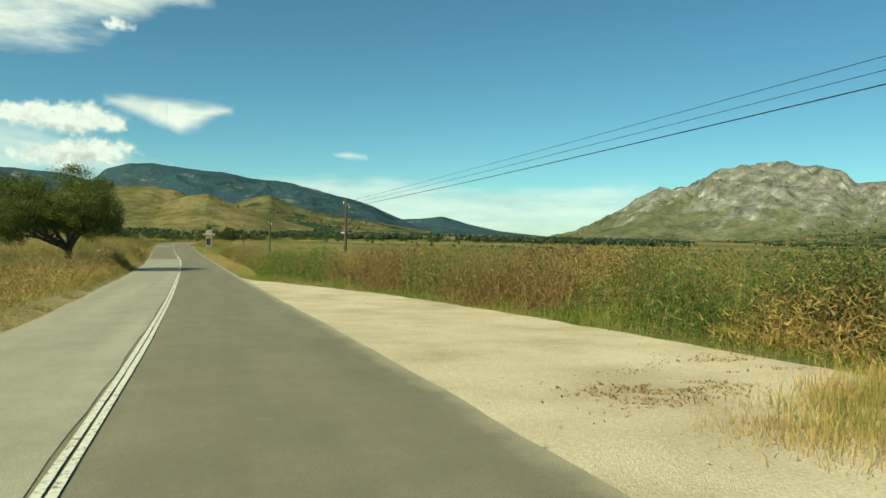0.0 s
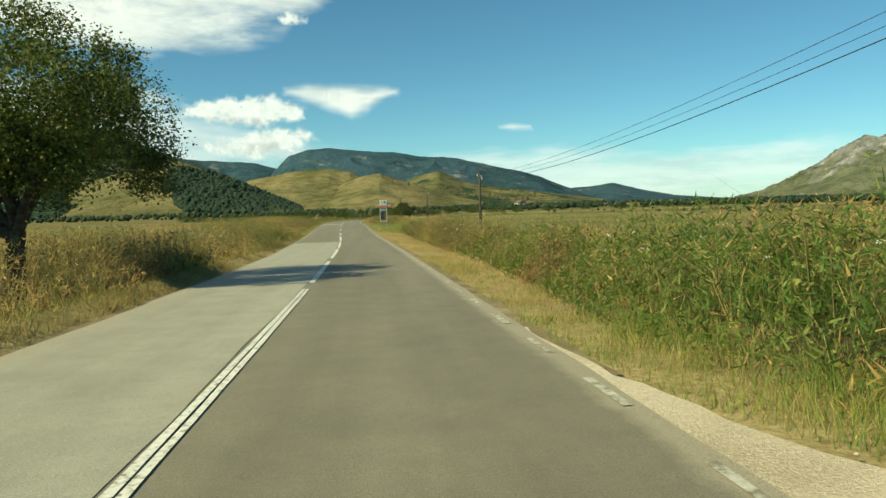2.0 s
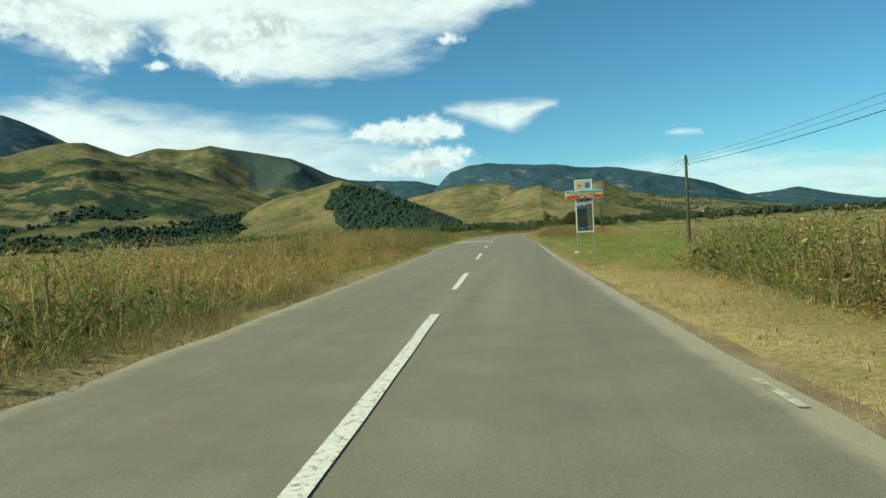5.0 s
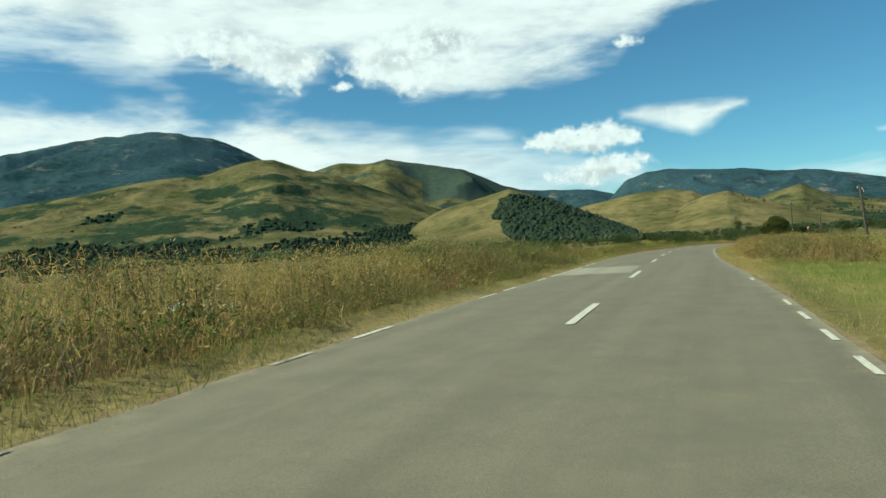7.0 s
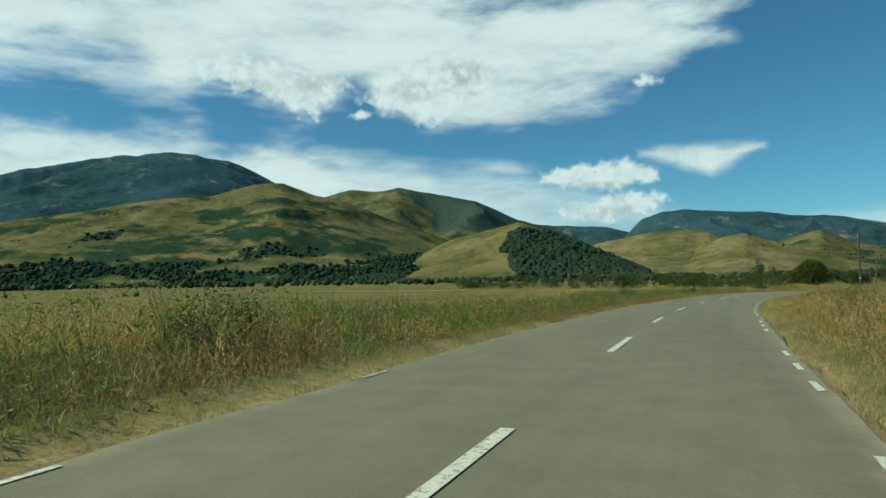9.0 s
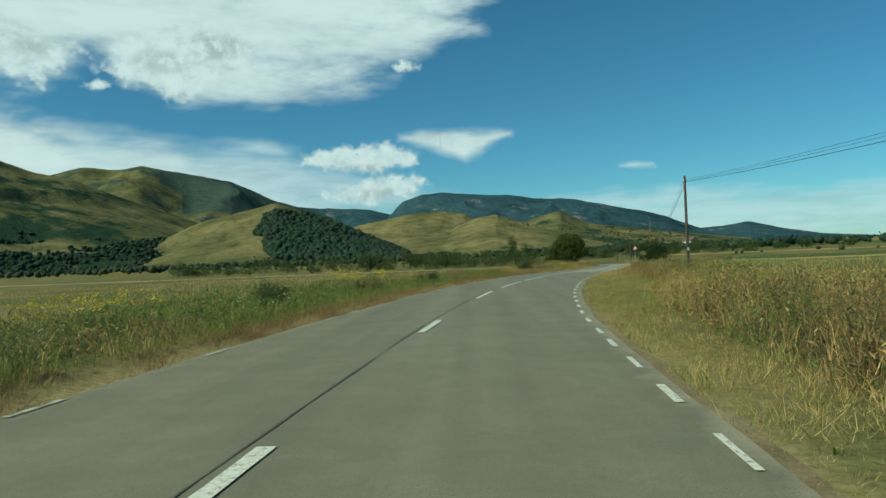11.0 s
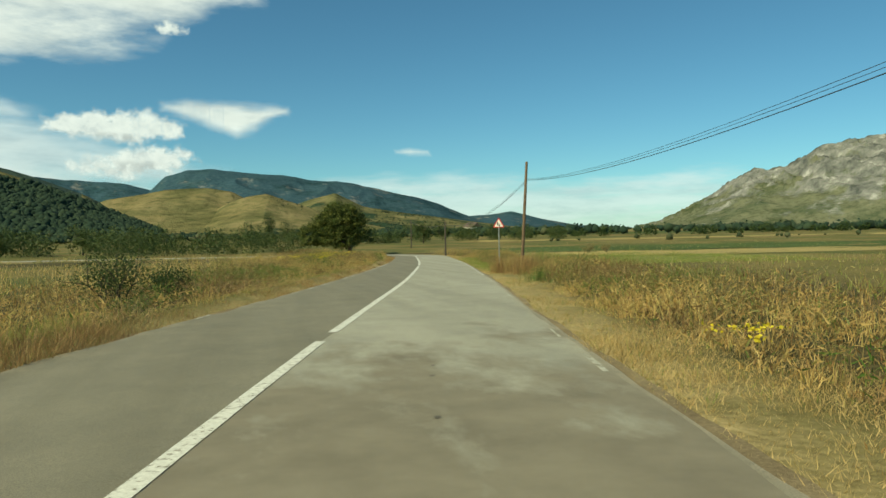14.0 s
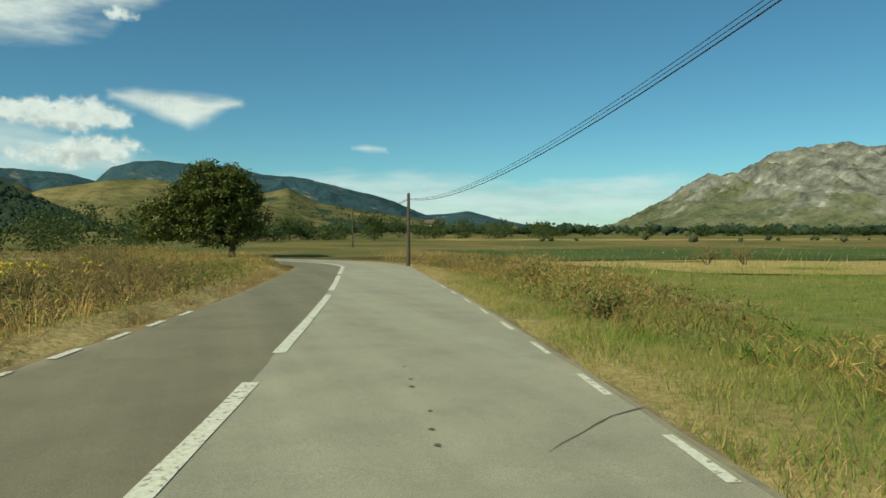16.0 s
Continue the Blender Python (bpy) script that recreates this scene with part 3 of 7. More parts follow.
def build_markings():
    # centre line: stretches along y, offset and width
    runs = [(-60, 52.2), (53.7, 63.5), (66.0, 75.7), (77.0, 87.6), (89.6, 100.7), (105.5, 111.5), (120.8, 126.9), (134.8, 138.5), (147.2, 151.5), (161.4, 166.4),
            (174.5, 178.5), (185.5, 189.5), (196.8, 201.8), (210.8, 213.9), (223.2, 228.9), (232.3, 240.8), (241.9, 255.0), (255.9, 266.4), (267.6, 301.8), (303.6, 312.6), (313.8, 321)]
    for a, b in runs:
        if b < 60:
            part("lane_marking", strip("lane_marking", arc_at(a), arc_at(b), 0.0, 0.07, 0.042, PAINT, 0.5, 0.008, 3, 2), None, road)
            part("lane_marking", strip("lane_marking", arc_at(a), arc_at(b), 0.09, 0.16, 0.042, PAINT, 0.5, 0.008, 5, 2), None, road)
        else:
            part("lane_marking", strip("lane_marking", arc_at(a), arc_at(b), 0.0, 0.16, 0.042, PAINT, 0.5, 0.012, int(a), 2), None, road)
    part("lane_marking", strip("lane_marking", arc_at(321) + 1.2, S_END, 0.0, 0.16, 0.042, PAINT, 0.5, 0.012, 77, 2), None, road)
    # dashes along the right edge: first one, how many, spacing, paint and the share worn away
    pick = random.Random(3)
    for first, count, gap, paint, gone in ((31.6, 15, 2.3, FAINT, 0.0), (68.0, 14, 2.35, FAINT, 0.85), (120.0, 9, 2.15, PAINT, 0.0), (139.4, 22, 2.35, PAINT, 0.72), (192.1, 8, 2.24, PAINT, 0.0), (209.8, 5, 2.43, PAINT, 0.0),
                                           (222.1, 3, 2.65, PAINT, 0.0), (230.1, 8, 2.47, PAINT, 0.0), (250.4, 4, 2.6, PAINT, 0.0), (260.9, 4, 2.85, FAINT, 0.3), (272.0, 6, 2.6, FAINT, 0.35), (287.6, 13, 2.25, PAINT, 0.12)):
        for k in range(count):
            if pick.random() < gone:
                continue
            y = first + gap * k
            s = float(arc_at(y))
            part("edge_dash", strip("edge_dash", s, s + 1.15, dash_offset(s) - 0.042, dash_offset(s + 1.15) + 0.042, 0.042, paint, 0.5, 0.02, int(y * 10), 2), None, road)
    y = 100.0
    while y < 318:
        if pick.random() > (0.3 if 132 < y < 164 else 0.62) and y < 300:
            s = float(arc_at(y))
            off = -float(left_half(s)) + 0.16
            part("edge_dash", strip("edge_dash", s, s + (1.7 if 132 < y < 164 else 1.2), off - 0.05, off + 0.05, 0.042, PAINT if 132 < y < 164 else FAINT, 0.5, 0.02, int(y * 7), 2), None, road)
        y += 2.4
    # short dashes on the inside of the bend
    for s in (389.2, 390.8, 392.3, 393.9, 395.5, 397.0, 398.6):
        part("edge_dash", strip("edge_dash", s, s + 0.85, -float(left_half(s)) + 0.05, -float(left_half(s + 0.85)) + 0.13, 0.042, PAINT, 0.4, 0.015, int(s * 7), 2), None, road)
    # the joint between the lanes, sealed with tar
    part("tar_joint", strip("tar_joint", arc_at(186), arc_at(258), -0.135, -0.095, 0.039, JOINT, 0.5, 0.05, 31, 2), None, road, "dark tar joint")

    # a row of worn holes and a crack in the pale lane
    for px, py, w in ((11.73, 280.2, 0.07), (11.8, 280.6, 0.05), (11.92, 281.15, 0.06), (12.08, 281.9, 0.05), (12.3, 282.8, 0.06), (12.46, 283.5, 0.04), (14.19, 289.8, 0.07), (14.26, 290.16, 0.08), (14.41, 290.8, 0.06), (14.53, 291.3, 0.07), (14.77, 292.2, 0.05), (14.99, 293.0, 0.05), (15.23, 293.9, 0.05),
                      (16.81, 299.67, 0.05), (16.89, 300.06, 0.05), (17.05, 300.6, 0.05), (17.16, 301.54, 0.06), (17.25, 301.89, 0.05), (17.37, 302.57, 0.04), (0.65, 50.27, 0.05), (0.67, 50.8, 0.05), (0.67, 51.42, 0.06), (0.61, 52.35, 0.05), (7.02, 263.66, 0.07), (7.19, 264.29, 0.06), (6.61, 261.86, 0.06)):
        s = float(arc_at(py))
        cx, _ = on_road(s, 0.0)
        off = (px - float(cx)) * float(np.interp(s, ARC, NRM[:, 0]))
        turn = np.arange(9) * 2 * np.pi / 9
        rim = w * 0.65 * (0.75 + 0.25 * smooth_noise(turn * 3, turn * 0 + py, 1.0, 5))
        hx, hy = on_road(s + rim * 1.5 * np.sin(turn), off + rim * np.cos(turn))
        hz = road_z(hy) + 0.041 - 0.015 * (off / 3.4) ** 2
        part("pothole", mesh_of("pothole", np.stack([hx, hy, hz], 1), [np.arange(9)[None]], TAR), None, road, "small dark pothole")
    pts = np.array([(17.36, 298.86), (17.55, 299.02), (17.80, 299.20), (18.05, 299.40), (18.30, 299.58), (18.60, 299.70), (18.89, 299.85)])
    w = np.array([0.01, 0.028, 0.016, 0.030, 0.014, 0.024, 0.008])[:, None] * np.array([[-0.2, 0.38]])
    v = np.concatenate([pts + w, pts - w])
    v = np.concatenate([v, road_z(v[:, 1:2]) + 0.028], 1)
    k = np.arange(len(pts) - 1)[:, None]
    part("crack", mesh_of("crack", v, [np.concatenate([k, k + 1, k + 1 + len(pts), k + len(pts)], 1)], TAR), None, road, "thin dark crack")



build_markings()


def build_layby():
    OUT = np.array([(-40, 8.0), (0, 9.2), (8, 9.2), (18, 8.9), (26, 8.0), (34, 6.3), (38, 5.0), (41, 3.95), (43.5, 3.6), (47, 3.4), (60, 3.35)])
    out = lambda s: np.maximum(np.interp(s, arc_at(OUT[:, 0]), OUT[:, 1]), right_half(s) + 0.1)
    me = strip("gravel_layby", arc_at(-40), arc_at(45), lambda s: right_half(s) - 0.5, out, -0.008, GRAVEL, 0.4, 0.28, 21, 12, 0.0)
    tagged(new("gravel_layby", me), "pale dusty gravel lay-by beside the asphalt", "gravel", kind="structure")
    me = strip("earth_shoulder", arc_at(42), arc_at(318), lambda s: right_half(s) - 0.4, lambda s: right_half(s) + np.interp(s, arc_at(np.array([95, 115, 185, 225, 250, 300])), [0.27, 0.08, 0.1, 0.24, 0.2, 0.1]), -0.012, DIRT, 0.4, 0.12, 23, 3, 0.0)
    tagged(new("earth_shoulder", me), "narrow brown earth shoulder at the road edge", "gravel", kind="structure")
    me = strip("earth_shoulder", arc_at(20), arc_at(318), lambda s: -left_half(s) - 0.25, lambda s: -left_half(s) + 0.3, -0.012, DIRT, 0.4, 0.12, 24, 3, 0.0)
    tagged(new("earth_shoulder", me), "narrow brown earth shoulder at the road edge", "gravel", kind="structure")


build_layby()

# ---- hills and mountains ----
HUB = np.array([0.0, 150.0])


def flank_woods(a, r):
    return (fbm(a * 14, r, 60, 51, 3) > -0.75) & (a > -17.2 + 0.9 * smooth_noise(r, r * 0, 45, 58) + (1090 - r) * 0.003) & (a < -5) & (r < 1048 + 14 * smooth_noise(a * 20, a * 0, 30, 59) + np.clip(a + 13.5, 0, 9) * 14)


def band_woods(a, r):
    far = np.radians(a) * r
    band = fbm(far, r * 1.2, 110, 57, 5) > 0.9 * np.abs(r - 1000 - 35 * smooth_noise(far, far * 0, 170, 61)) / 130 - 0.35 + np.clip(np.abs(a + 27) / 8 - 0.8, 0, 9)
    foot = fbm(far, r * 1.5, 70, 52, 5) > -0.22 + 1.6 * np.clip((r - 930 - 40 * smooth_noise(far, far * 0, 210, 62)) / 180, 0, 2)
    return band | foot | (fbm(far, r * 1.2, 200, 53, 5) > 0.62)


def crest_wood(a, r):
    far = np.radians(a) * r
    return ((a > -24.5) & (a < -12.5) & (r > 1850)) | ((a > -23.0) & (a < -11.5) & (r > 1560 + 60 * smooth_noise(far, far * 0, 90, 63))) | (fbm(far, r * 1.2, 260, 52, 5) > 0.46 - 0.6 * np.clip((2000 - r) / 800, 0, 1) ** 2)


def hill_range(name, label, radius, crest, front, back, mat, rough=0.12, shape=1.25, base=-12.0, gully=14, seed=1, steps=34, crest_noise=0.03, span=None, crag=0.0, wooded=None):
    """A range on an arc round the hub: crest is (bearing in degrees, height); the front slope falls towards the hub."""
    c = np.array(crest, float)
    az = np.linspace(c[0, 0], c[-1, 0], span or max(60, int((c[-1, 0] - c[0, 0]) * 10)))
    h = np.interp(az, c[:, 0], c[:, 1])
    k = np.hanning(7) / np.hanning(7).sum()
    h = np.convolve(np.pad(h, 3, mode="edge"), k, mode="valid")
    arc = np.radians(az) * radius
    ragged = (h - base) * crest_noise * fbm(arc, arc * 0, 160, seed, 5)
    u = np.concatenate([np.linspace(0, 1, steps), np.linspace(1.12, 1.9, 7)])
    A, U = np.meshgrid(az, u, indexing="ij")
    R = np.where(U <= 1, radius - front * (1 - U), radius + back * (U - 1))
    prof = np.where(U <= 1, np.clip(U, 0, 1) ** shape, np.clip(1 - (U - 1) * 0.95, 0, 1))
    S = np.radians(A) * R
    ridge = 1 - np.abs(fbm(S + 0.25 * front * fbm(R, S, front * 0.5, seed + 7, 2), R * 0.6, front / gully * 6, seed + 3, 5)) * 2
    gate = np.clip(U * 3, 0, 1) * np.clip((1 - U) * 4, 0, 1)
    z = base + (h[:, None] - base) * prof * (1 + rough * gate * (ridge - 0.5) * 1.6)
    z += gate * rough * 30 * fbm(S, R, front / 6, seed + 11, 4) + ragged[:, None] * np.clip((prof - 0.72) / 0.28, 0, 1) ** 2
    if crag:
        # slanting ribs of bare rock
        q = 1 - np.abs(fbm(S * 1.1 + 1.3 * (R - radius), R * 0.35 - S * 0.25, 210, seed + 21, 6)) * 2.2
        q2 = 1 - np.abs(fbm(S + 40 + 0.8 * (R - radius), R * 0.7, 60, seed + 25, 5)) * 2.2
        z += crag * np.clip(U * 1.9 - 0.45, 0, 1) * np.clip((1.06 - U) * 9, 0.15, 1) * (1.1 * q + 0.45 * q2 - 0.8)
    x, y = HUB[0] + R * np.sin(np.radians(A)), HUB[1] + R * np.cos(np.radians(A))
    n, m = A.shape
    i, j = np.meshgrid(np.arange(n - 1), np.arange(m - 1), indexing="ij")
    f = np.stack([i * m + j, i * m + j + 1, (i + 1) * m + j + 1, (i + 1) * m + j], -1).reshape(-1, 4)
    ob = new(name, mesh_of(name, np.stack([x, y, z], -1).reshape(-1, 3), [f], mat, True))
    if wooded:
        ob.data.attributes.new("wooded", "FLOAT", "POINT").data.foreach_set("value", wooded(A, R).astype(np.float32).ravel())
    tagged(ob, label, "mountain" if "mountain" in name else "hill", kind="structure")

    def height(a, rr):
        """Height at a bearing and a distance from the hub, on the front slope."""
        uu = np.clip(1 - (radius - rr) / front, 0, 1)
        ii = np.clip(((a - az[0]) / (az[-1] - az[0]) * (n - 1)).astype(int), 0, n - 1)
        jj = np.clip((uu * (steps - 1)).astype(int), 0, steps - 1)
        return z[ii, jj]
    return height


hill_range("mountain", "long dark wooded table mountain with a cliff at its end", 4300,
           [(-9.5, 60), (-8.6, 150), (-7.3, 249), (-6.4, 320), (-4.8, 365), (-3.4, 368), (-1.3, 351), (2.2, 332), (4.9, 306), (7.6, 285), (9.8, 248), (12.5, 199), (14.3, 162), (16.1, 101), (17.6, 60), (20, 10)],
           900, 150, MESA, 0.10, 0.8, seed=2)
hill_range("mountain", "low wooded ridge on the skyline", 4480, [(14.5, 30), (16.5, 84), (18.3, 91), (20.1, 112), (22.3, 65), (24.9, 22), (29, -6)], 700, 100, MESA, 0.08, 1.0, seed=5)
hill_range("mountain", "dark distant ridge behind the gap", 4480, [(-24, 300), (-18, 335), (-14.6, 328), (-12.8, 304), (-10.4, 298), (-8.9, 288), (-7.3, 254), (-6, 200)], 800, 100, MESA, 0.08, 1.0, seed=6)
hill_range("mountain", "broad dark haze-blue wooded mountain with grey scree", 3800,
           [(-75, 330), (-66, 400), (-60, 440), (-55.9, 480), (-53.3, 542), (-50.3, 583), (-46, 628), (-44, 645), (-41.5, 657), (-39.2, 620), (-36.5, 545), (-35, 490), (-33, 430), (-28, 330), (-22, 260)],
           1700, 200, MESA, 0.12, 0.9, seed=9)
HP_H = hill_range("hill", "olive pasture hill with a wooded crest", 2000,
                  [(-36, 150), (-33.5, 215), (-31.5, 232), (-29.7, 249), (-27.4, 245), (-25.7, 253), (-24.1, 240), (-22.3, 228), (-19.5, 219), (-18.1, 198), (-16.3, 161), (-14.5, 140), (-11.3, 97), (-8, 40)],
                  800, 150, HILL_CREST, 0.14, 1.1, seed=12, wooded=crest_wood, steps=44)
H1_H = hill_range("hill", "grassy foothill with scattered shrubs", 1500,
                  [(-80, 70), (-66, 90), (-55, 108), (-50.8, 130), (-43.8, 166), (-40, 172), (-37, 195), (-35, 200), (-32.4, 177), (-30.2, 166), (-26, 120), (-20, 60)], 700, 150, HILL, 0.14, 1.15, seed=15, wooded=band_woods, steps=50)
HD_H = hill_range("hill", "rounded dry hill with dark woods on its flank", 1100,
                  [(-28, 8), (-25, 25), (-22.8, 45), (-21.5, 56), (-18.9, 68), (-16, 82), (-13.3, 64), (-9.3, 28), (-5.8, -4)], 330, 140, HILL_BARE, 0.10, 1.0, seed=18, wooded=flank_woods)
hill_range("hill", "dry olive pasture hill", 1900, [(-13, 40), (-9.9, 82), (-6.3, 102), (-3, 108), (-1.5, 101), (1, 60), (4, 20)], 500, 150, HILL_BARE, 0.10, 1.0, seed=21)
OLB_H = hill_range("hill", "rounded olive pasture knoll", 1700, [(-6.5, -5), (-3.9, 21), (-2.2, 58), (-0.5, 79), (1, 86), (2.5, 70), (4.7, 48), (7, 25), (10, 5)], 420, 150, HILL_BARE, 0.08, 1.0, seed=24)
OLC_H = hill_range("hill", "low pasture hill with hedges", 2100, [(0, 20), (3.8, 85), (6.1, 108), (8.3, 68), (10.9, 52), (15, 30), (20, 5)], 500, 150, HILL, 0.10, 1.0, seed=27)
hill_range("mountain", "pale grey limestone mountain with bare cliffs", 3900,
           [(29.5, -8), (31.3, 14), (32.9, 76), (34.7, 138), (35.9, 196), (37.4, 264), (38.5, 281), (40.3, 284), (40.9, 308), (42.4, 366), (44.1, 398), (46.0, 412), (47.5, 408), (49.2, 385), (50.9, 356), (51.35, 330), (51.7, 300), (53.5, 298), (60, 300), (70, 260), (85, 200)],
           900, 200, LIMESTONE, 0.12, 0.95, gully=26, seed=30, steps=60, span=600, crag=26.0, crest_noise=0.03)
hill_range("hill", "low wooded rise at the foot of the limestone mountain", 2300, [(40, -10), (46, 4), (50, 20), (58, 40), (70, 50), (85, 40)], 500, 200, HILL, 0.10, 1.0, seed=33)

# ---- clouds: a plain backdrop far behind the hills ----
def cloud_surface(name, scale, stretch, amount, lo, hi, detail, most=0.97, hue=(1.0, 1.0, 1.0)):
    m = bpy.data.materials.new(name)
    m.use_nodes = True
    t = m.node_tree
    t.nodes.clear()
    a, sh = t.nodes.new("ShaderNodeAttribute"), t.nodes.new("ShaderNodeAttribute")
    a.attribute_name, sh.attribute_name = "thick", "shade"
    st = t.nodes.new("ShaderNodeMapping")
    st.inputs["Scale"].default_value, st.inputs["Rotation"].default_value = stretch, (0, radians(-9), 0)
    t.links.new(position(t), st.inputs["Vector"])
    n1 = noise_node(t, scale, detail, st.outputs[0], 0.58)
    add = t.nodes.new("ShaderNodeMath")
    add.operation = "MULTIPLY_ADD"
    add.inputs[1].default_value = amount
    t.links.new(n1, add.inputs[0])
    t.links.new(a.outputs["Fac"], add.inputs[2])
    alpha = t.nodes.new("ShaderNodeMapRange")
    alpha.interpolation_type = "SMOOTHSTEP"
    alpha.inputs["From Min"].default_value, alpha.inputs["From Max"].default_value = lo + amount / 2, hi + amount / 2
    alpha.inputs["To Max"].default_value = most
    t.links.new(add.outputs[0], alpha.inputs["Value"])
    lit = ramp(t, noise_node(t, scale * 1.1, 7, st.outputs[0], 0.6), [(0.34, (0.74, 0.77, 0.79)), (0.47, (0.92, 0.93, 0.92)), (0.6, (1.0, 1.0, 0.98))])
    puff = t.nodes.new("ShaderNodeMath")
    puff.operation = "MULTIPLY"
    t.links.new(sh.outputs["Fac"], puff.inputs[0])
    t.links.new(ramp(t, noise_node(t, scale * 1.4, 6, position(t), 0.6), [(0.38, (0, 0, 0)), (0.56, (1, 1, 1))]), puff.inputs[1])
    grey = ramp(t, noise_node(t, scale * 0.6, 2, position(t), 0.5), [(0.34, (0.60, 0.62, 0.63)), (0.64, (0.80, 0.81, 0.80))])
    em = t.nodes.new("ShaderNodeEmission")
    em.inputs["Strength"].default_value = CLOUD_GLOW
    t.links.new(mix(t, 1.0, mix(t, puff.outputs[0], lit, grey), hue, "MULTIPLY"), em.inputs["Color"])
    tr = t.nodes.new("ShaderNodeBsdfTransparent")
    mx = t.nodes.new("ShaderNodeMixShader")
    t.links.new(alpha.outputs[0], mx.inputs[0])
    t.links.new(tr.outputs[0], mx.inputs[1])
    t.links.new(em.outputs[0], mx.inputs[2])
    out = t.nodes.new("ShaderNodeOutputMaterial")
    t.links.new(mx.outputs[0], out.inputs[0])
    return m


CLOUD_SHEET = cloud_surface("high sunlit cloud sheet", 0.0030, (0.5, 0.5, 1.5), 6.0, -1.0, 1.5, 8)
CLOUD_HEAP = cloud_surface("heaped sunlit cloud", 0.0095, (1, 1, 1.2), 5.0, -0.4, 1.1, 8)
CLOUD_WISP = cloud_surface("thin pale cloud", 0.0040, (0.4, 0.4, 2.2), 4.0, -0.2, 1.5, 8, 0.66, (0.90, 0.95, 1.0))

CLOUD_HAZE = cloud_surface("white cloud haze", 0.0034, (0.4, 0.4, 1.9), 3.6, -0.6, 1.5, 8, 0.72, (0.93, 0.97, 1.0))


def cloud(label, outline, radius, mat, soft, full=1.0, shades=()):
    """A cloud on the sky's far rim: outline rows are (bearing, lower edge, upper edge); shades (bearing, height, half width, half height) are its grey hollows."""
    L = np.array(outline, float)
    a0, a1 = L[0, 0] - soft * 0.07, L[-1, 0] + soft * 0.07
    z0, z1 = max(L[:, 1].min() - soft * 3, -40), L[:, 2].max() + soft * 3
    az, z = np.linspace(a0, a1, max(24, int((a1 - a0) * (330 if soft < 70 else 150) / soft))), np.linspace(z0, z1, max(16, int((z1 - z0) * (6 if soft < 70 else 3) / soft)))
    A, Z = np.meshgrid(az, z, indexing="ij")
    lo, hi = np.interp(A, L[:, 0], L[:, 1]), np.interp(A, L[:, 0], L[:, 2])
    ends = np.minimum(A - L[0, 0], L[-1, 0] - A) * 80
    t = np.clip(np.minimum(np.minimum(Z - lo, hi - Z), ends + soft * 0.3) / soft, -4.5, full)
    shade = np.zeros_like(A)
    for ga, gz, wa, wz in shades:
        shade = np.maximum(shade, np.clip(1.15 - ((A - ga) / wa) ** 2 - ((Z - gz) / wz) ** 2, 0, 1))
    x, y = HUB[0] + radius * np.sin(np.radians(A)), HUB[1] + radius * np.cos(np.radians(A))
    n, m = A.shape
    i, j = np.meshgrid(np.arange(n - 1), np.arange(m - 1), indexing="ij")
    f = np.stack([i * m + j, i * m + j + 1, (i + 1) * m + j + 1, (i + 1) * m + j], -1).reshape(-1, 4)
    me = mesh_of("cloud", np.stack([x, y, Z], -1).reshape(-1, 3), [f], mat, True)
    for nm, val in (("thick", t), ("shade", shade)):
        me.attributes.new(nm, "FLOAT", "POINT").data.foreach_set("value", val.astype(np.float32).ravel())
    ob = tagged(new("cloud", me), label, "cloud", kind="structure")
    ob.visible_shadow = False


cloud("large ragged white cloud sheet high over the hills",
      [(-85, 1250, 2300), (-62, 1350, 2300), (-52, 1400, 2300), (-46, 1330, 2300), (-43, 1170, 2300), (-40, 1220, 2300), (-37, 1170, 2300), (-33, 1110, 2300), (-31, 1190, 2300), (-29, 1270, 2300), (-27, 1130, 2250),
       (-23.4, 965, 2150), (-20, 1000, 2050), (-15, 1080, 1900), (-10.5, 1140, 1850), (-6, 1235, 1800), (-4.4, 1310, 1760), (-2.6, 1440, 1700), (-0.8, 1530, 1640)], 4620, CLOUD_SHEET, 130, 1.6)
cloud("streaked thin cloud high over the hills", [(-78, 1050, 1450), (-64, 1080, 1500), (-55, 1120, 1500), (-48, 1180, 1480), (-43, 1080, 1400), (-38, 1160, 1300)], 4650, CLOUD_WISP, 120, 1.4)
cloud("heaped white cloud with a grey hollow under the sheet",
      [(-42, 1320, 1390), (-40, 1240, 1430), (-37, 1190, 1440), (-34, 1060, 1400), (-32.5, 1055, 1360), (-31, 1170, 1330), (-30, 1250, 1290)], 4590, CLOUD_HEAP, 75, 1.3, [(-32.3, 1270, 2.6, 90), (-37, 1240, 2.4, 60)])
cloud("heaped white cloud with a grey hollow under the sheet",
      [(-28.6, 1150, 1190), (-27, 1090, 1350), (-25, 1060, 1420), (-23.4, 960, 1470), (-21, 1070, 1490), (-18.5, 1180, 1440), (-17.2, 1250, 1330)], 4590, CLOUD_HEAP, 75, 1.3, [(-20, 1340, 3.0, 120), (-24.6, 1230, 2.2, 90)])
cloud("bright low cloud band behind the hills",
      [(-90, -40, 960), (-60, -40, 940), (-55, -40, 910), (-48, -40, 915), (-44, -40, 880), (-38, -40, 860), (-33, -40, 840), (-27.6, -40, 775), (-24.9, -40, 690), (-20.7, -40, 570), (-17, -40, 490), (-13, -40, 330), (-9, -40, 240)], 4640, CLOUD_SHEET, 150, 2.2)
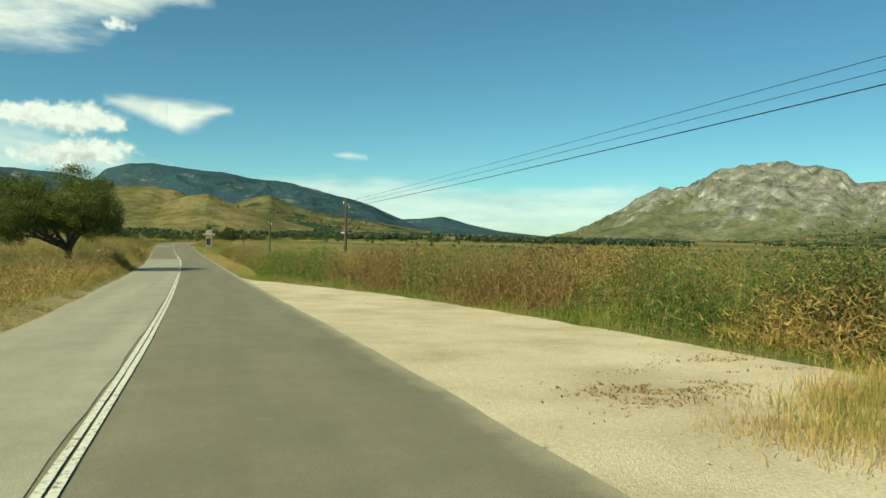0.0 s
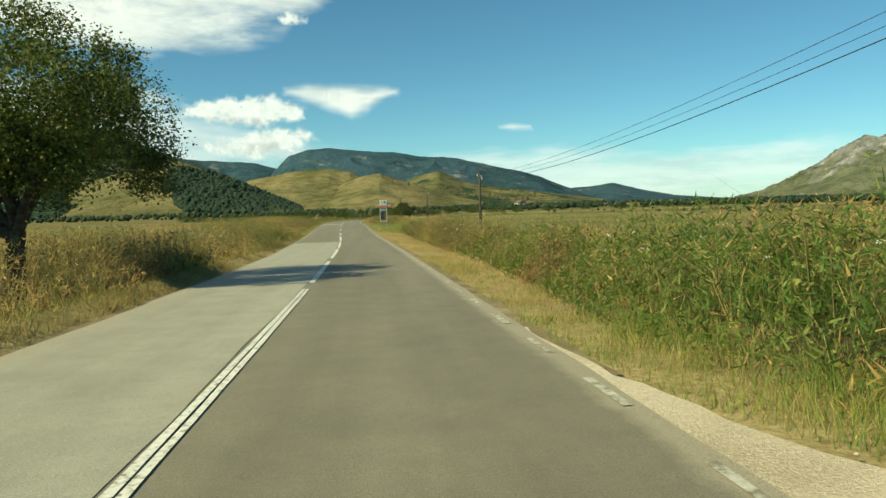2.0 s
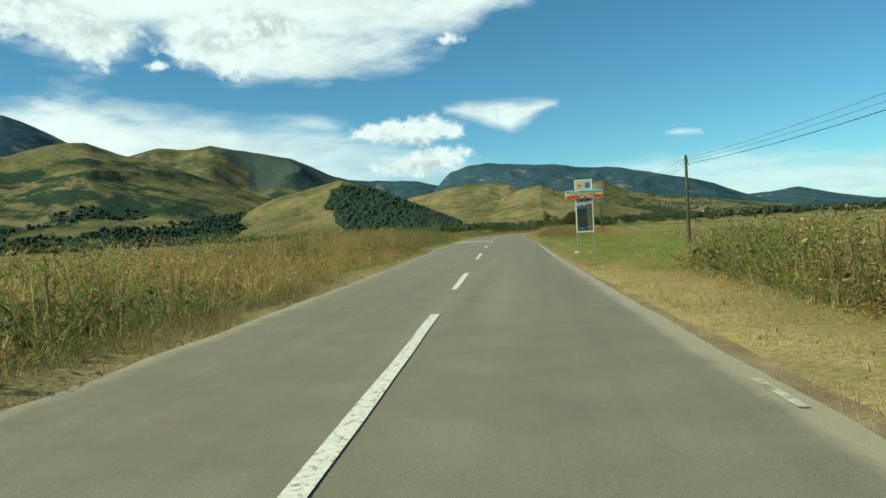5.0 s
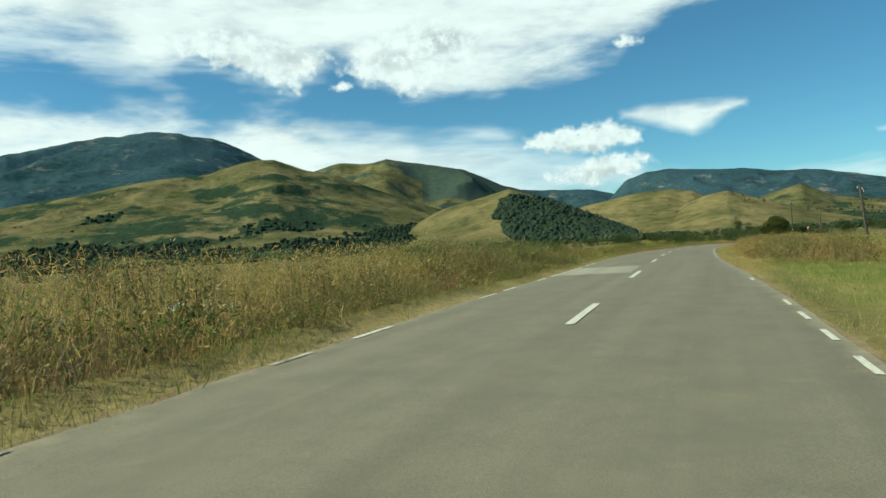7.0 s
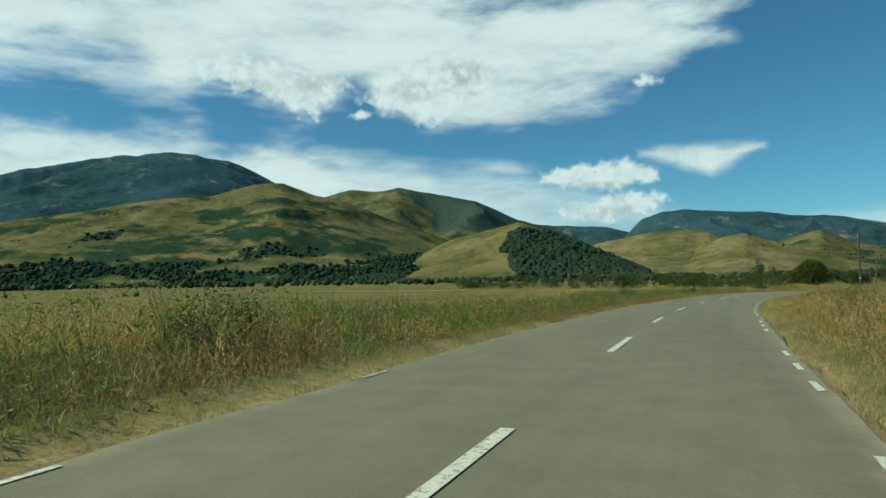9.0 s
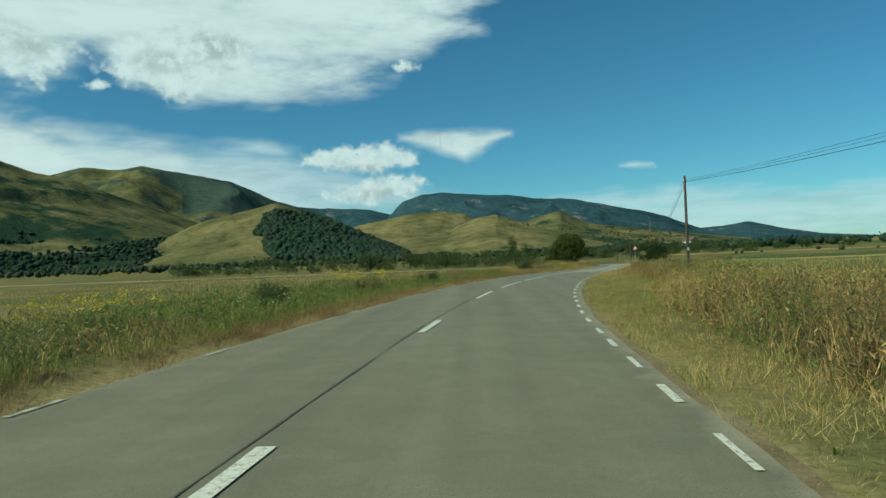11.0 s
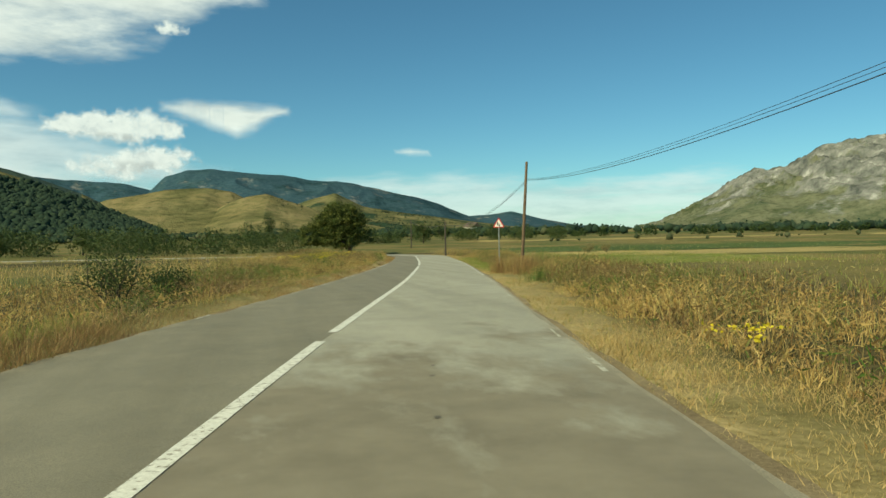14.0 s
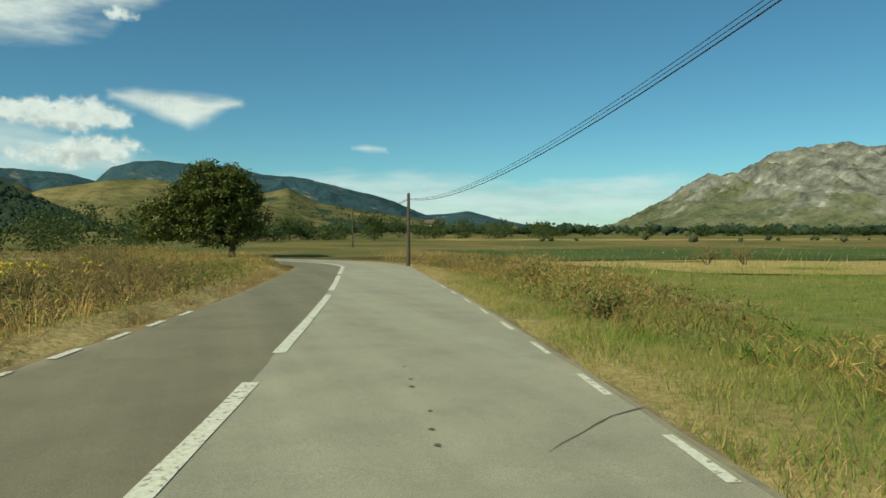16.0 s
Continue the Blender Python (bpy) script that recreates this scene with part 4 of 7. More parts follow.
cloud("white wedge-shaped cloud", [(-6.2, 738, 768), (-4.6, 700, 796), (-2.8, 645, 796), (-1.2, 598, 790), (0.2, 630, 782), (1.3, 685, 776), (2.4, 735, 756)], 4560, CLOUD_SHEET, 36, 2.0)
cloud("small heaped white cloud", [(-14.0, 600, 650), (-12.6, 560, 706), (-11.2, 535, 722), (-9.9, 528, 698), (-8.9, 528, 716), (-7.4, 532, 736), (-6.1, 550, 715), (-5.2, 590, 650)], 4560, CLOUD_HEAP, 46, 1.6, [(-9.6, 560, 3.4, 34)])
cloud("low heaped cloud under the small one", [(-12.4, 350, 420), (-10.8, 340, 462), (-9.2, 335, 490), (-7.6, 345, 526), (-6.0, 370, 532), (-4.9, 430, 515), (-4.2, 465, 490)], 4570, CLOUD_HEAP, 62, 1.6, [(-8.4, 390, 3.4, 46)])
cloud("thin white haze running out from the low cloud band", [(-30, 300, 800), (-24, 300, 730), (-19, 290, 690), (-14, 280, 610), (-9, 260, 540), (-5, 230, 470), (-2.5, 220, 400)], 4600, CLOUD_HAZE, 120, 1.7)
cloud("thin white cloud", [(-19.4, 680, 715), (-17.4, 640, 750), (-16, 630, 735), (-14.4, 640, 662)], 4580, CLOUD_WISP, 40)
cloud("tiny white cloud puff", [(11.1, 488, 502), (12.2, 482, 516), (13.5, 490, 504)], 4560, CLOUD_SHEET, 22, 0.9)
cloud("tiny white cloud puff", [(-29.6, 1055, 1080), (-28.8, 1030, 1105), (-28.0, 1055, 1075)], 4560, CLOUD_HEAP, 28)
cloud("tiny white cloud puff", [(-6.6, 1190, 1225), (-5.7, 1170, 1240), (-4.6, 1185, 1215)], 4560, CLOUD_HEAP, 30)
cloud("thin pale haze of cloud low over the ridge", [(-4, 150, 260), (3, 100, 330), (10, 0, 375), (16, -60, 350), (25, -60, 340), (33, -60, 320), (42, -60, 300), (52, -60, 280), (75, -60, 260)], 4640, CLOUD_WISP, 110, 1.5)


# ---- leaves, grass and other stuff ----
def quads(n):
    return np.arange(n * 4, dtype=np.int32).reshape(-1, 4)


def leaf_cards(places, size, rand, droop=0.3, wide=0.32):
    """Folded leaves at places: each is a kite of four corners. Returns verts, quads."""
    n = len(places)
    d = rand.normal(size=(n, 3))
    d[:, 2] = d[:, 2] * 0.6 - droop
    d /= np.linalg.norm(d, axis=1)[:, None]
    w = np.cross(d, rand.normal(size=(n, 3)))
    w /= np.linalg.norm(w, axis=1)[:, None] + 1e-9
    s = (size * rand.uniform(0.6, 1.4, n))[:, None]
    up = np.cross(d, w)
    v = np.stack([places, places + d * s * 0.5 + w * s * wide + up * s * 0.08, places + d * s, places + d * s * 0.5 - w * s * wide + up * s * 0.08], 1)
    return v.reshape(-1, 3), quads(n)


def slivers(places, size, wide, rand):
    """Thin upright leaves and seed sprays: a narrow triangle each."""
    n = len(places)
    d = rand.normal(size=(n, 3))
    d[:, 2] = d[:, 2] * 0.6 + 0.75
    d /= np.linalg.norm(d, axis=1)[:, None]
    w = np.cross(d, rand.normal(size=(n, 3)))
    w /= np.linalg.norm(w, axis=1)[:, None] + 1e-9
    s = (size * rand.uniform(0.6, 1.4, n))[:, None]
    v = np.stack([places - w * s * wide, places + w * s * wide, places + d * s], 1).reshape(-1, 3)
    return v, [np.arange(n * 3, dtype=np.int32).reshape(-1, 3)]


def blades(x, y, z, h, w, rand, bend=0.35, tall=True):
    """Grass blades: tapered, bent strips (a quad and a tip triangle), or single triangles."""
    n = len(x)
    a = rand.uniform(0, 2 * np.pi, n)
    la = rand.uniform(0, 2 * np.pi, n)
    lean = rand.uniform(0.05, bend, n) * h
    side = np.stack([np.cos(a) * w / 2, np.sin(a) * w / 2, np.zeros(n)], 1)
    root = np.stack([x, y, z - 0.03], 1)
    tip = root + np.stack([np.cos(la) * lean, np.sin(la) * lean, h], 1)
    if not tall:
        v = np.stack([root - side, root + side, tip], 1).reshape(-1, 3)
        return v, [np.arange(n * 3, dtype=np.int32).reshape(-1, 3)]
    mid = root + np.stack([np.cos(la) * lean * 0.3, np.sin(la) * lean * 0.3, h * 0.58], 1)
    v = np.stack([root - side, root + side, mid + side * 0.8, mid - side * 0.8, tip], 1).reshape(-1, 3)
    k = np.arange(n, dtype=np.int32)[:, None] * 5
    return v, [k + np.array([[0, 1, 2, 3]], np.int32), k + np.array([[3, 2, 4]], np.int32)]


def stuff(name, label, category, verts, faces, mat):
    return tagged(new(name, mesh_of(name, verts, faces, mat)), label, category, kind="stuff")




def verge_out(s):
    """Offset at which the right-hand grass begins."""
    return np.interp(s, arc_at(LAYBY_OUT[:, 0]), LAYBY_OUT[:, 1])


def right_height(y, e):
    """Height of the growth e metres outside the right-hand edge: mown verge, then tall weeds, lower fields beyond."""
    mown = np.interp(y, [-10, 30, 45, 60, 110, 122, 146, 158, 200, 220, 235, 250, 262, 290, 300, 306, 320], [0.3, 0.5, 1.0, 1.7, 2.3, 8.5, 6.5, 1.0, 1.2, 2.0, 3.4, 2.6, 1.4, 1.5, 1.9, 1.1, 1.1])
    tall = np.interp(y, [-10, 15, 25, 40, 48, 56, 66, 80, 100, 118, 150, 175, 205, 228, 250, 268, 300, 330], [1.8, 2.2, 3.1, 3.1, 2.3, 1.6, 1.6, 2.0, 1.85, 0.8, 0.85, 1.3, 1.1, 1.2, 1.15, 0.9, 0.85, 0.9])
    field = np.interp(y, [0, 60, 110, 180, 230, 330], [0.9, 0.75, 0.6, 0.6, 0.5, 0.4])
    up = np.clip((e - mown) / np.interp(y, [50, 65, 110, 120], [1.2, 0.8, 0.8, 1.2]), 0, 1)
    down = np.clip((e - mown - 4.5) / 7, 0, 1)
    h = 0.16 + up * (tall - 0.16) * (1 - down) + down * field
    lawn = np.clip((y - 299) / 3, 0, 1) * np.clip((322 - y) / 8, 0, 1) * np.clip((e - np.interp(y, [292, 300, 306, 320], [1.5, 1.9, 3.6, 5.4])) / 0.8, 0, 1)
    return h * (1 - 0.75 * lawn)


def left_height(y, e):
    tall = np.interp(y, [0, 30, 60, 100, 118, 140, 165, 176, 190, 215, 240, 262, 300, 330], [1.2, 1.45, 1.85, 2.2, 2.4, 2.5, 2.3, 1.7, 0.95, 1.0, 0.85, 0.8, 0.95, 1.1])
    up = np.clip((e - 0.5) / np.interp(y, [95, 120, 165, 190], [0.9, 4.0, 4.0, 1.0]), 0, 1) ** 0.8
    down = np.clip((e - 14) / 14, 0, 1)
    lumps = 1 + 0.3 * fbm(y, e * 1.6, 3.2, 87, 3)
    return 0.14 + up * (tall * lumps - 0.14) * (1 - down * 0.35)


KINDS = {"straw": 0, "green": 1, "rust": 2, "herb": 3, "gold": 4}


def stand(x, y):
    """Which plant leads at a place: the growth stands in patches a few metres long."""
    x, y = np.asarray(x), np.asarray(y)
    sunny, lush = 0.3 * ((x < 0) & (y < 50)), 0.25 * ((x > 0) & (y > 22) & (y < 66))
    left = x < np.interp(y, LINE[:, 1], LINE[:, 0])
    lush = lush + left * np.interp(y, [60, 80, 190, 215, 258, 274], [0.0, 0.15, 0.2, 0.4, 0.35, 0.0])
    lead = {0: 0.12 + sunny, 1: lush, 2: 0.2 * ((x > 0) & (y < 30)), 3: 0.5 * lush, 4: sunny}
    return np.argmax([fbm(x * 1.5, y, 6.5, 200 + 7 * k, 3) + lead.get(k, 0.0) for k in range(5)], axis=0)


def scatter(n, y0, y1, e0, e1, side, rand, power=1.0):
    """Random roots beside the road: place, distance from the edge, and height of growth there."""
    s = arc_at(rand.uniform(y0, y1, n)) if y1 <= 321 else rand.uniform(arc_at(y0), arc_at(320) + (y1 - 320), n)
    e = e0 + (e1 - e0) * rand.uniform(0, 1, n) ** power
    d = np.maximum(verge_out(s), right_half(s) + 0.12) + e if side > 0 else -(left_half(s) + 0.12 + e)
    x, y = on_road(s, d)
    h = right_height(y, e) if side > 0 else left_height(y, e)
    h = h * (0.84 + 0.5 * fbm(x, y, 5.0, 41, 3) + 0.2 * fbm(x, y, 1.1, 42, 2))
    return x, y, land_z(x, y, d), np.clip(np.where(h > 2.05, 2.05 + (h - 2.05) * 0.35, h), 0.05, 2.45), e


def tufts(n, each, y0, y1, e0, e1, side, rand, power, spread, thick, kin=""):
    """Blades in tufts that lean outwards; those of one kin keep to its patches."""
    if kin:
        x, y, z, h, e = scatter(n * 5, y0, y1, e0, e1, side, rand, power)
        keep = np.nonzero((stand(x, y) == KINDS[kin]) | (rand.uniform(0, 1, n * 5) < 0.1))[0][:n]
        x, y, z, h, e = x[keep], y[keep], z[keep], h[keep], e[keep]
        n = len(x)
    else:
        x, y, z, h, e = scatter(n, y0, y1, e0, e1, side, rand, power)
    h = h * rand.uniform(0.7, 1.0, n)
    rep = lambda q: np.repeat(q, each)
    X, Y, Z, Hh = rep(x), rep(y), rep(z), rep(h)
    m = len(X)
    a = rand.uniform(0, 2 * np.pi, m)
    off = np.abs(rand.normal(size=m)) * spread * (0.4 + Hh)
    rx, ry = X + np.cos(a) * off, Y + np.sin(a) * off
    k = Hh * rand.uniform(0.35, 1.0, m)
    w = thick * rand.uniform(0.6, 1.5, m)
    lean = k * rand.uniform(0.15, 1.2, m)
    la = a + rand.normal(size=m) * 0.7
    root = np.stack([rx, ry, Z - 0.03], 1)
    b = rand.uniform(0, 2 * np.pi, m)
    sd = np.stack([np.cos(b) * w / 2, np.sin(b) * w / 2, np.zeros(m)], 1)
    mid = root + np.stack([np.cos(la) * lean * 0.3, np.sin(la) * lean * 0.3, k * 0.58], 1)
    tip = root + np.stack([np.cos(la) * lean, np.sin(la) * lean, k], 1)
    v = np.stack([root - sd, root + sd, mid + sd * 0.8, mid - sd * 0.8, tip], 1).reshape(-1, 3)
    q = np.arange(m, dtype=np.int32)[:, None] * 5
    # feathery heads on some of the stalks
    pick = np.nonzero((rand.uniform(0, 1, m) < 0.22) & (k > 0.35))[0]
    hv, hf = leaf_cards(np.repeat(tip[pick], 2, 0) - np.array([0, 0, 0.06]) + rand.normal(size=(len(pick) * 2, 3)) * np.array([0.025, 0.025, 0.05]), 0.10, rand, -0.8, 0.10)
    return np.concatenate([v, hv]), [np.concatenate([q + np.array([[0, 1, 2, 3]], np.int32), hf + len(v)]), q + np.array([[3, 2, 4]], np.int32)]


def build_grass():
    rand = np.random.default_rng(11)
    tall_dry, green, withered = "tall dry golden and green grass beside the road", "green grass clumps among the dry stalks", "brown withered grass among the stalks"
    ripe, reed, straw = "golden ripe grass standing by the road", "tall arching green reed grass behind the lay-by", "straw-coloured dry grass along the verge"
    # stretch along y, distance from the edge, tufts, blades in each, blade width, plant, material, label
    right = [(-4, 112, 0.0, 10, 760, 11, 0.010, "straw", GRASS_MEADOW, tall_dry), (110, 185, 0.0, 10, 576, 10, 0.012, "straw", GRASS_DRY, tall_dry), (183, 262, 0.0, 10, 912, 11, 0.012, "straw", GRASS_DRY, tall_dry), (258, 335, 0.0, 10, 624, 11, 0.012, "straw", GRASS_DRY, tall_dry),
             (-4, 60, 0.1, 9, 330, 11, 0.014, "green", REED, reed), (58, 335, 0.1, 10, 912, 9, 0.018, "green", GRASS_GREEN, green),
             (-4, 112, 0.5, 9, 720, 11, 0.014, "rust", RUST, withered), (150, 226, 0.6, 8, 336, 10, 0.014, "rust", RUST, withered), (226, 266, 1.6, 7, 432, 11, 0.014, "rust", RUST, withered), (262, 335, 1.0, 8, 336, 10, 0.014, "rust", RUST, withered),
             (-4, 112, 0.8, 8, 260, 11, 0.010, "gold", GRASS_GOLD, ripe), (150, 222, 0.7, 6, 528, 11, 0.012, "gold", GRASS_GOLD, ripe), (205, 264, 2.6, 12, 768, 12, 0.010, "gold", GRASS_GOLD, ripe), (262, 300, 1.4, 6, 384, 11, 0.012, "gold", GRASS_GOLD, straw), (300, 336, 0.5, 5, 336, 11, 0.012, "", GRASS_DRY, straw),
             (-4, 262, 0.6, 9, 720, 9, 0.012, "", GRASS_BROWN, tall_dry)]
    left = [(-4, 112, 0.0, 14, 1056, 11, 0.012, "straw", GRASS_BROWN, tall_dry), (110, 185, 0.0, 16, 1056, 11, 0.013, "straw", GRASS_BROWN, tall_dry), (183, 262, 0.0, 14, 816, 10, 0.012, "straw", GRASS_MEADOW, tall_dry), (258, 354, 0.0, 14, 816, 11, 0.012, "straw", GRASS_GOLD, tall_dry),
            (-4, 186, 0.3, 11, 720, 10, 0.016, "green", GRASS_GREEN, green), (186, 272, 0.3, 12, 912, 10, 0.016, "green", GRASS_GREEN, green), (272, 354, 0.3, 10, 288, 9, 0.016, "green", GRASS_GREEN, green),
            (-4, 186, 0.6, 14, 1248, 11, 0.014, "rust", RUST, withered), (186, 354, 0.6, 10, 432, 10, 0.014, "rust", RUST, withered),
            (-4, 186, 0.8, 12, 336, 11, 0.011, "gold", GRASS_GOLD, ripe), (190, 345, 0.8, 11, 624, 11, 0.012, "gold", GRASS_GOLD, ripe),
            (350, 440, 0.1, 3.5, 384, 10, 0.03, "", GRASS_MEADOW, "tall meadow grass along the far leg of the bend"), (-4, 190, 0.5, 12, 720, 9, 0.012, "", GRASS_MEADOW, tall_dry)]
    for side, plan in ((1, right), (-1, left)):
        for y0, y1, e0, e1, n, each, wide, kin, mat, label in plan:
            v, f = tufts(n, max(6, int(each * 0.8)), y0, y1, e0, e1, side, rand, 1.15, 0.16, wide, kin)
            stuff("grass", label, "grass", v, f, mat)
        # the fuzzy mass of the growth: small leaves and seed heads from the ground up, each in its own patches
        for y0, y1, e1, n in ((-4, 112, 10.0, 80000), (112, 190, 13.0, 70000), (190, 262, 10.0, 50000), (262, 350, 8.0, 46000)) if side < 0 else ((-4, 60, 7.5, 150000), (60, 112, 7.0, 45000), (150, 262, 8.0, 60000), (258, 335, 6.0, 44000)):
            x, y, z, h, e = scatter(n, y0, y1, 0.5, e1, side, rand, 1.2)
            lead = stand(x, y)
            up = z + h * 0.84 * rand.uniform(0.0, 1.0, n) ** 0.75
            for kin, mat, label in (("straw", FLUFF, "airy golden-brown seed fluff over the grass"), ("green", GREEN_MASS, "dense green herb leaves in the growth"), ("rust", BROWN_MASS, "brown withered leaves in the growth"), ("herb", WEED, "dusty green weed leaves in the growth"), ("gold", FLUFF, "airy golden-brown seed fluff over the grass")):
                keep = (h > 0.22) & ((lead == KINDS[kin]) | (rand.uniform(0, 1, n) < 0.03)) & (rand.uniform(0, 1, n) < 0.78)
                v, f = slivers(np.stack([x[keep], y[keep], up[keep]], 1), 0.15, 0.075, rand)
                stuff("leaf_mass", label, "weeds", v, f, mat)
        # short growth on the mown verge: stretches along y, distance from the edge, height, bend, material
        beds = [(-4, 45, 0.0, 1.0, 9000, 0.10, 1.2, MOWN), (-4, 46, -0.05, 2.0, 40000, 0.34, 0.8, LAWN), (24, 66, -0.1, 1.3, 14000, 0.16, 0.9, LAWN), (34, 66, 0.2, 3.0, 30000, 0.12, 3.0, STRAW), (62, 116, -0.1, 3.0, 36000, 0.12, 2.6, STRAW), (62, 116, -0.1, 1.6, 4500, 0.14, 1.0, LAWN), (110, 160, -0.2, 3.4, 14000, 0.14, 1.3, MOWN),
                (216, 250, -0.15, 3.8, 20000, 0.2, 1.0, LAWN), (216, 250, 0.1, 4.0, 12000, 0.14, 2.2, STRAW), (216, 250, -0.1, 3.8, 12000, 0.2, 1.2, MOWN), (240, 268, -0.1, 2.6, 26000, 0.13, 2.4, STRAW), (150, 222, -0.1, 1.8, 17000, 0.16, 1.6, STRAW), (150, 222, -0.1, 2.2, 17000, 0.18, 1.2, LAWN), (262, 299, -0.15, 2.6, 20000, 0.12, 2.6, STRAW), (299, 335, -0.15, 1.0, 9000, 0.12, 2.6, STRAW), (262, 300, -0.1, 2.6, 5000, 0.15, 1.0, LAWN), (293, 318, -0.05, 4.5, 52000, 0.17, 1.0, LAWN)] if side > 0 else \
               [(-4, 190, -0.1, 1.2, 26000, 0.2, 1.2, MOWN_BROWN), (36, 112, -0.16, 0.6, 12000, 0.22, 1.4, RUST), (-4, 190, -0.2, 1.0, 38000, 0.2, 1.1, LAWN), (185, 268, -0.22, 0.6, 34000, 0.28, 1.5, RUST), (185, 268, 0.35, 1.4, 14000, 0.3, 1.0, LAWN), (260, 354, -0.1, 1.1, 24000, 0.2, 1.3, MOWN), (260, 330, -0.22, 0.5, 18000, 0.26, 1.4, RUST), (260, 354, -0.1, 1.1, 6000, 0.2, 1.1, LAWN), (185, 268, 0.5, 5.0, 30000, 0.42, 0.9, LAWN), (258, 354, 0.6, 3.0, 14000, 0.3, 0.9, MOWN)]
        for y0, y1, e0, e1, n, tall, bend, mat in beds:
            n, bend = int(n * (1.35 if mat is STRAW else 0.75)), min(bend, 1.7)
            x, y, z, h, e = scatter(n, y0, y1, e0, e1, side, rand, 1.0)
            v, f = blades(x, y, z, rand.uniform(0.3, 1.15, n) * tall * (0.45 + 1.3 * np.clip(fbm(x, y, 1.1, 95, 3) + 0.35, 0, 1)), rand.uniform(0.006, 0.013, n), rand, bend, False)
            stuff("mown_grass", "short green grass on the verge" if mat is LAWN else "flattened dry straw on the verge" if mat is STRAW else "short trodden grass on the verge", "grass", v, f, mat)
        if side > 0:
            # lush short grass behind the board and past the warning sign
            n = 80000
            x, y, z, h, e = scatter(n, 108, 158, 0.25, 9.0, side, rand, 1.1)
            x2, y2, z2, h2, e2 = scatter(n, 298, 326, 0.5, 24.0, side, rand, 1.4)
            x, y, z, e = np.concatenate([x, x2]), np.concatenate([y, y2]), np.concatenate([z, z2]), np.concatenate([e, e2])
            keep = rand.uniform(0, 1, 2 * n) < 0.55 + 0.5 * fbm(x, y, 3.0, 77, 3) + np.clip(e - 1.6, -0.4, 0.4)
            x, y, z = x[keep], y[keep], z[keep]
            v, f = blades(x, y, z, rand.uniform(0.06, 0.22, len(x)) * (0.6 + 0.8 * np.clip(fbm(x, y, 1.4, 98, 3) + 0.3, 0, 1)), rand.uniform(0.008, 0.016, len(x)), rand, 1.3, False)
            stuff("lawn_grass", "lush short green grass beside the road", "grass", v, f, LAWN)
        # the field beyond
        n = 42000
        x, y, z, h, e = scatter(n, -4, 340, 9.0, 80.0, side, rand, 1.6)
        v, f = blades(x, y, z, rand.uniform(0.3, 1.0, n) * h * (0.6 + 0.7 * np.clip(fbm(x, y, 9, 96, 3) + 0.3, 0, 1)), rand.uniform(0.02, 0.07, n), rand, 0.7, False)
        stuff("field_grass", "meadow grass running out into the field", "grass", v, f, GRASS_MEADOW if side > 0 else GRASS_BROWN)


build_grass()


def clump(label, x, y, reach, n, tall, wide, mat, seed, lean=0.5):
    """One clump of blades that fans out from a spot by the road."""
    rand = np.random.default_rng(seed)
    a, q = rand.uniform(0, 2 * np.pi, n), np.abs(rand.normal(size=n)) * reach * 0.5
    px, py = x + np.cos(a) * q, y + np.sin(a) * q
    d, s = away(px, py)
    keep = d > right_half(s) + 0.5
    px, py = px[keep], py[keep]
    n = len(px)
    v, f = blades(px, py, land_z(px, py), tall * rand.uniform(0.35, 1.0, n), wide * rand.uniform(0.6, 1.4, n), rand, lean)
    stuff("grass_clump", label, "grass", v, f, mat)
    px, py = np.repeat(px, 3), np.repeat(py, 3)
    tip = np.stack([px, py, land_z(px, py) + tall * rand.uniform(0.1, 0.85, n * 3)], 1) + rand.normal(size=(n * 3, 3)) * np.array([0.16, 0.16, 0.05])
    v, f = leaf_cards(tip, 0.055, rand, -0.3, 0.18)
    stuff("leaf_mass", label, "weeds", v, [f], mat)


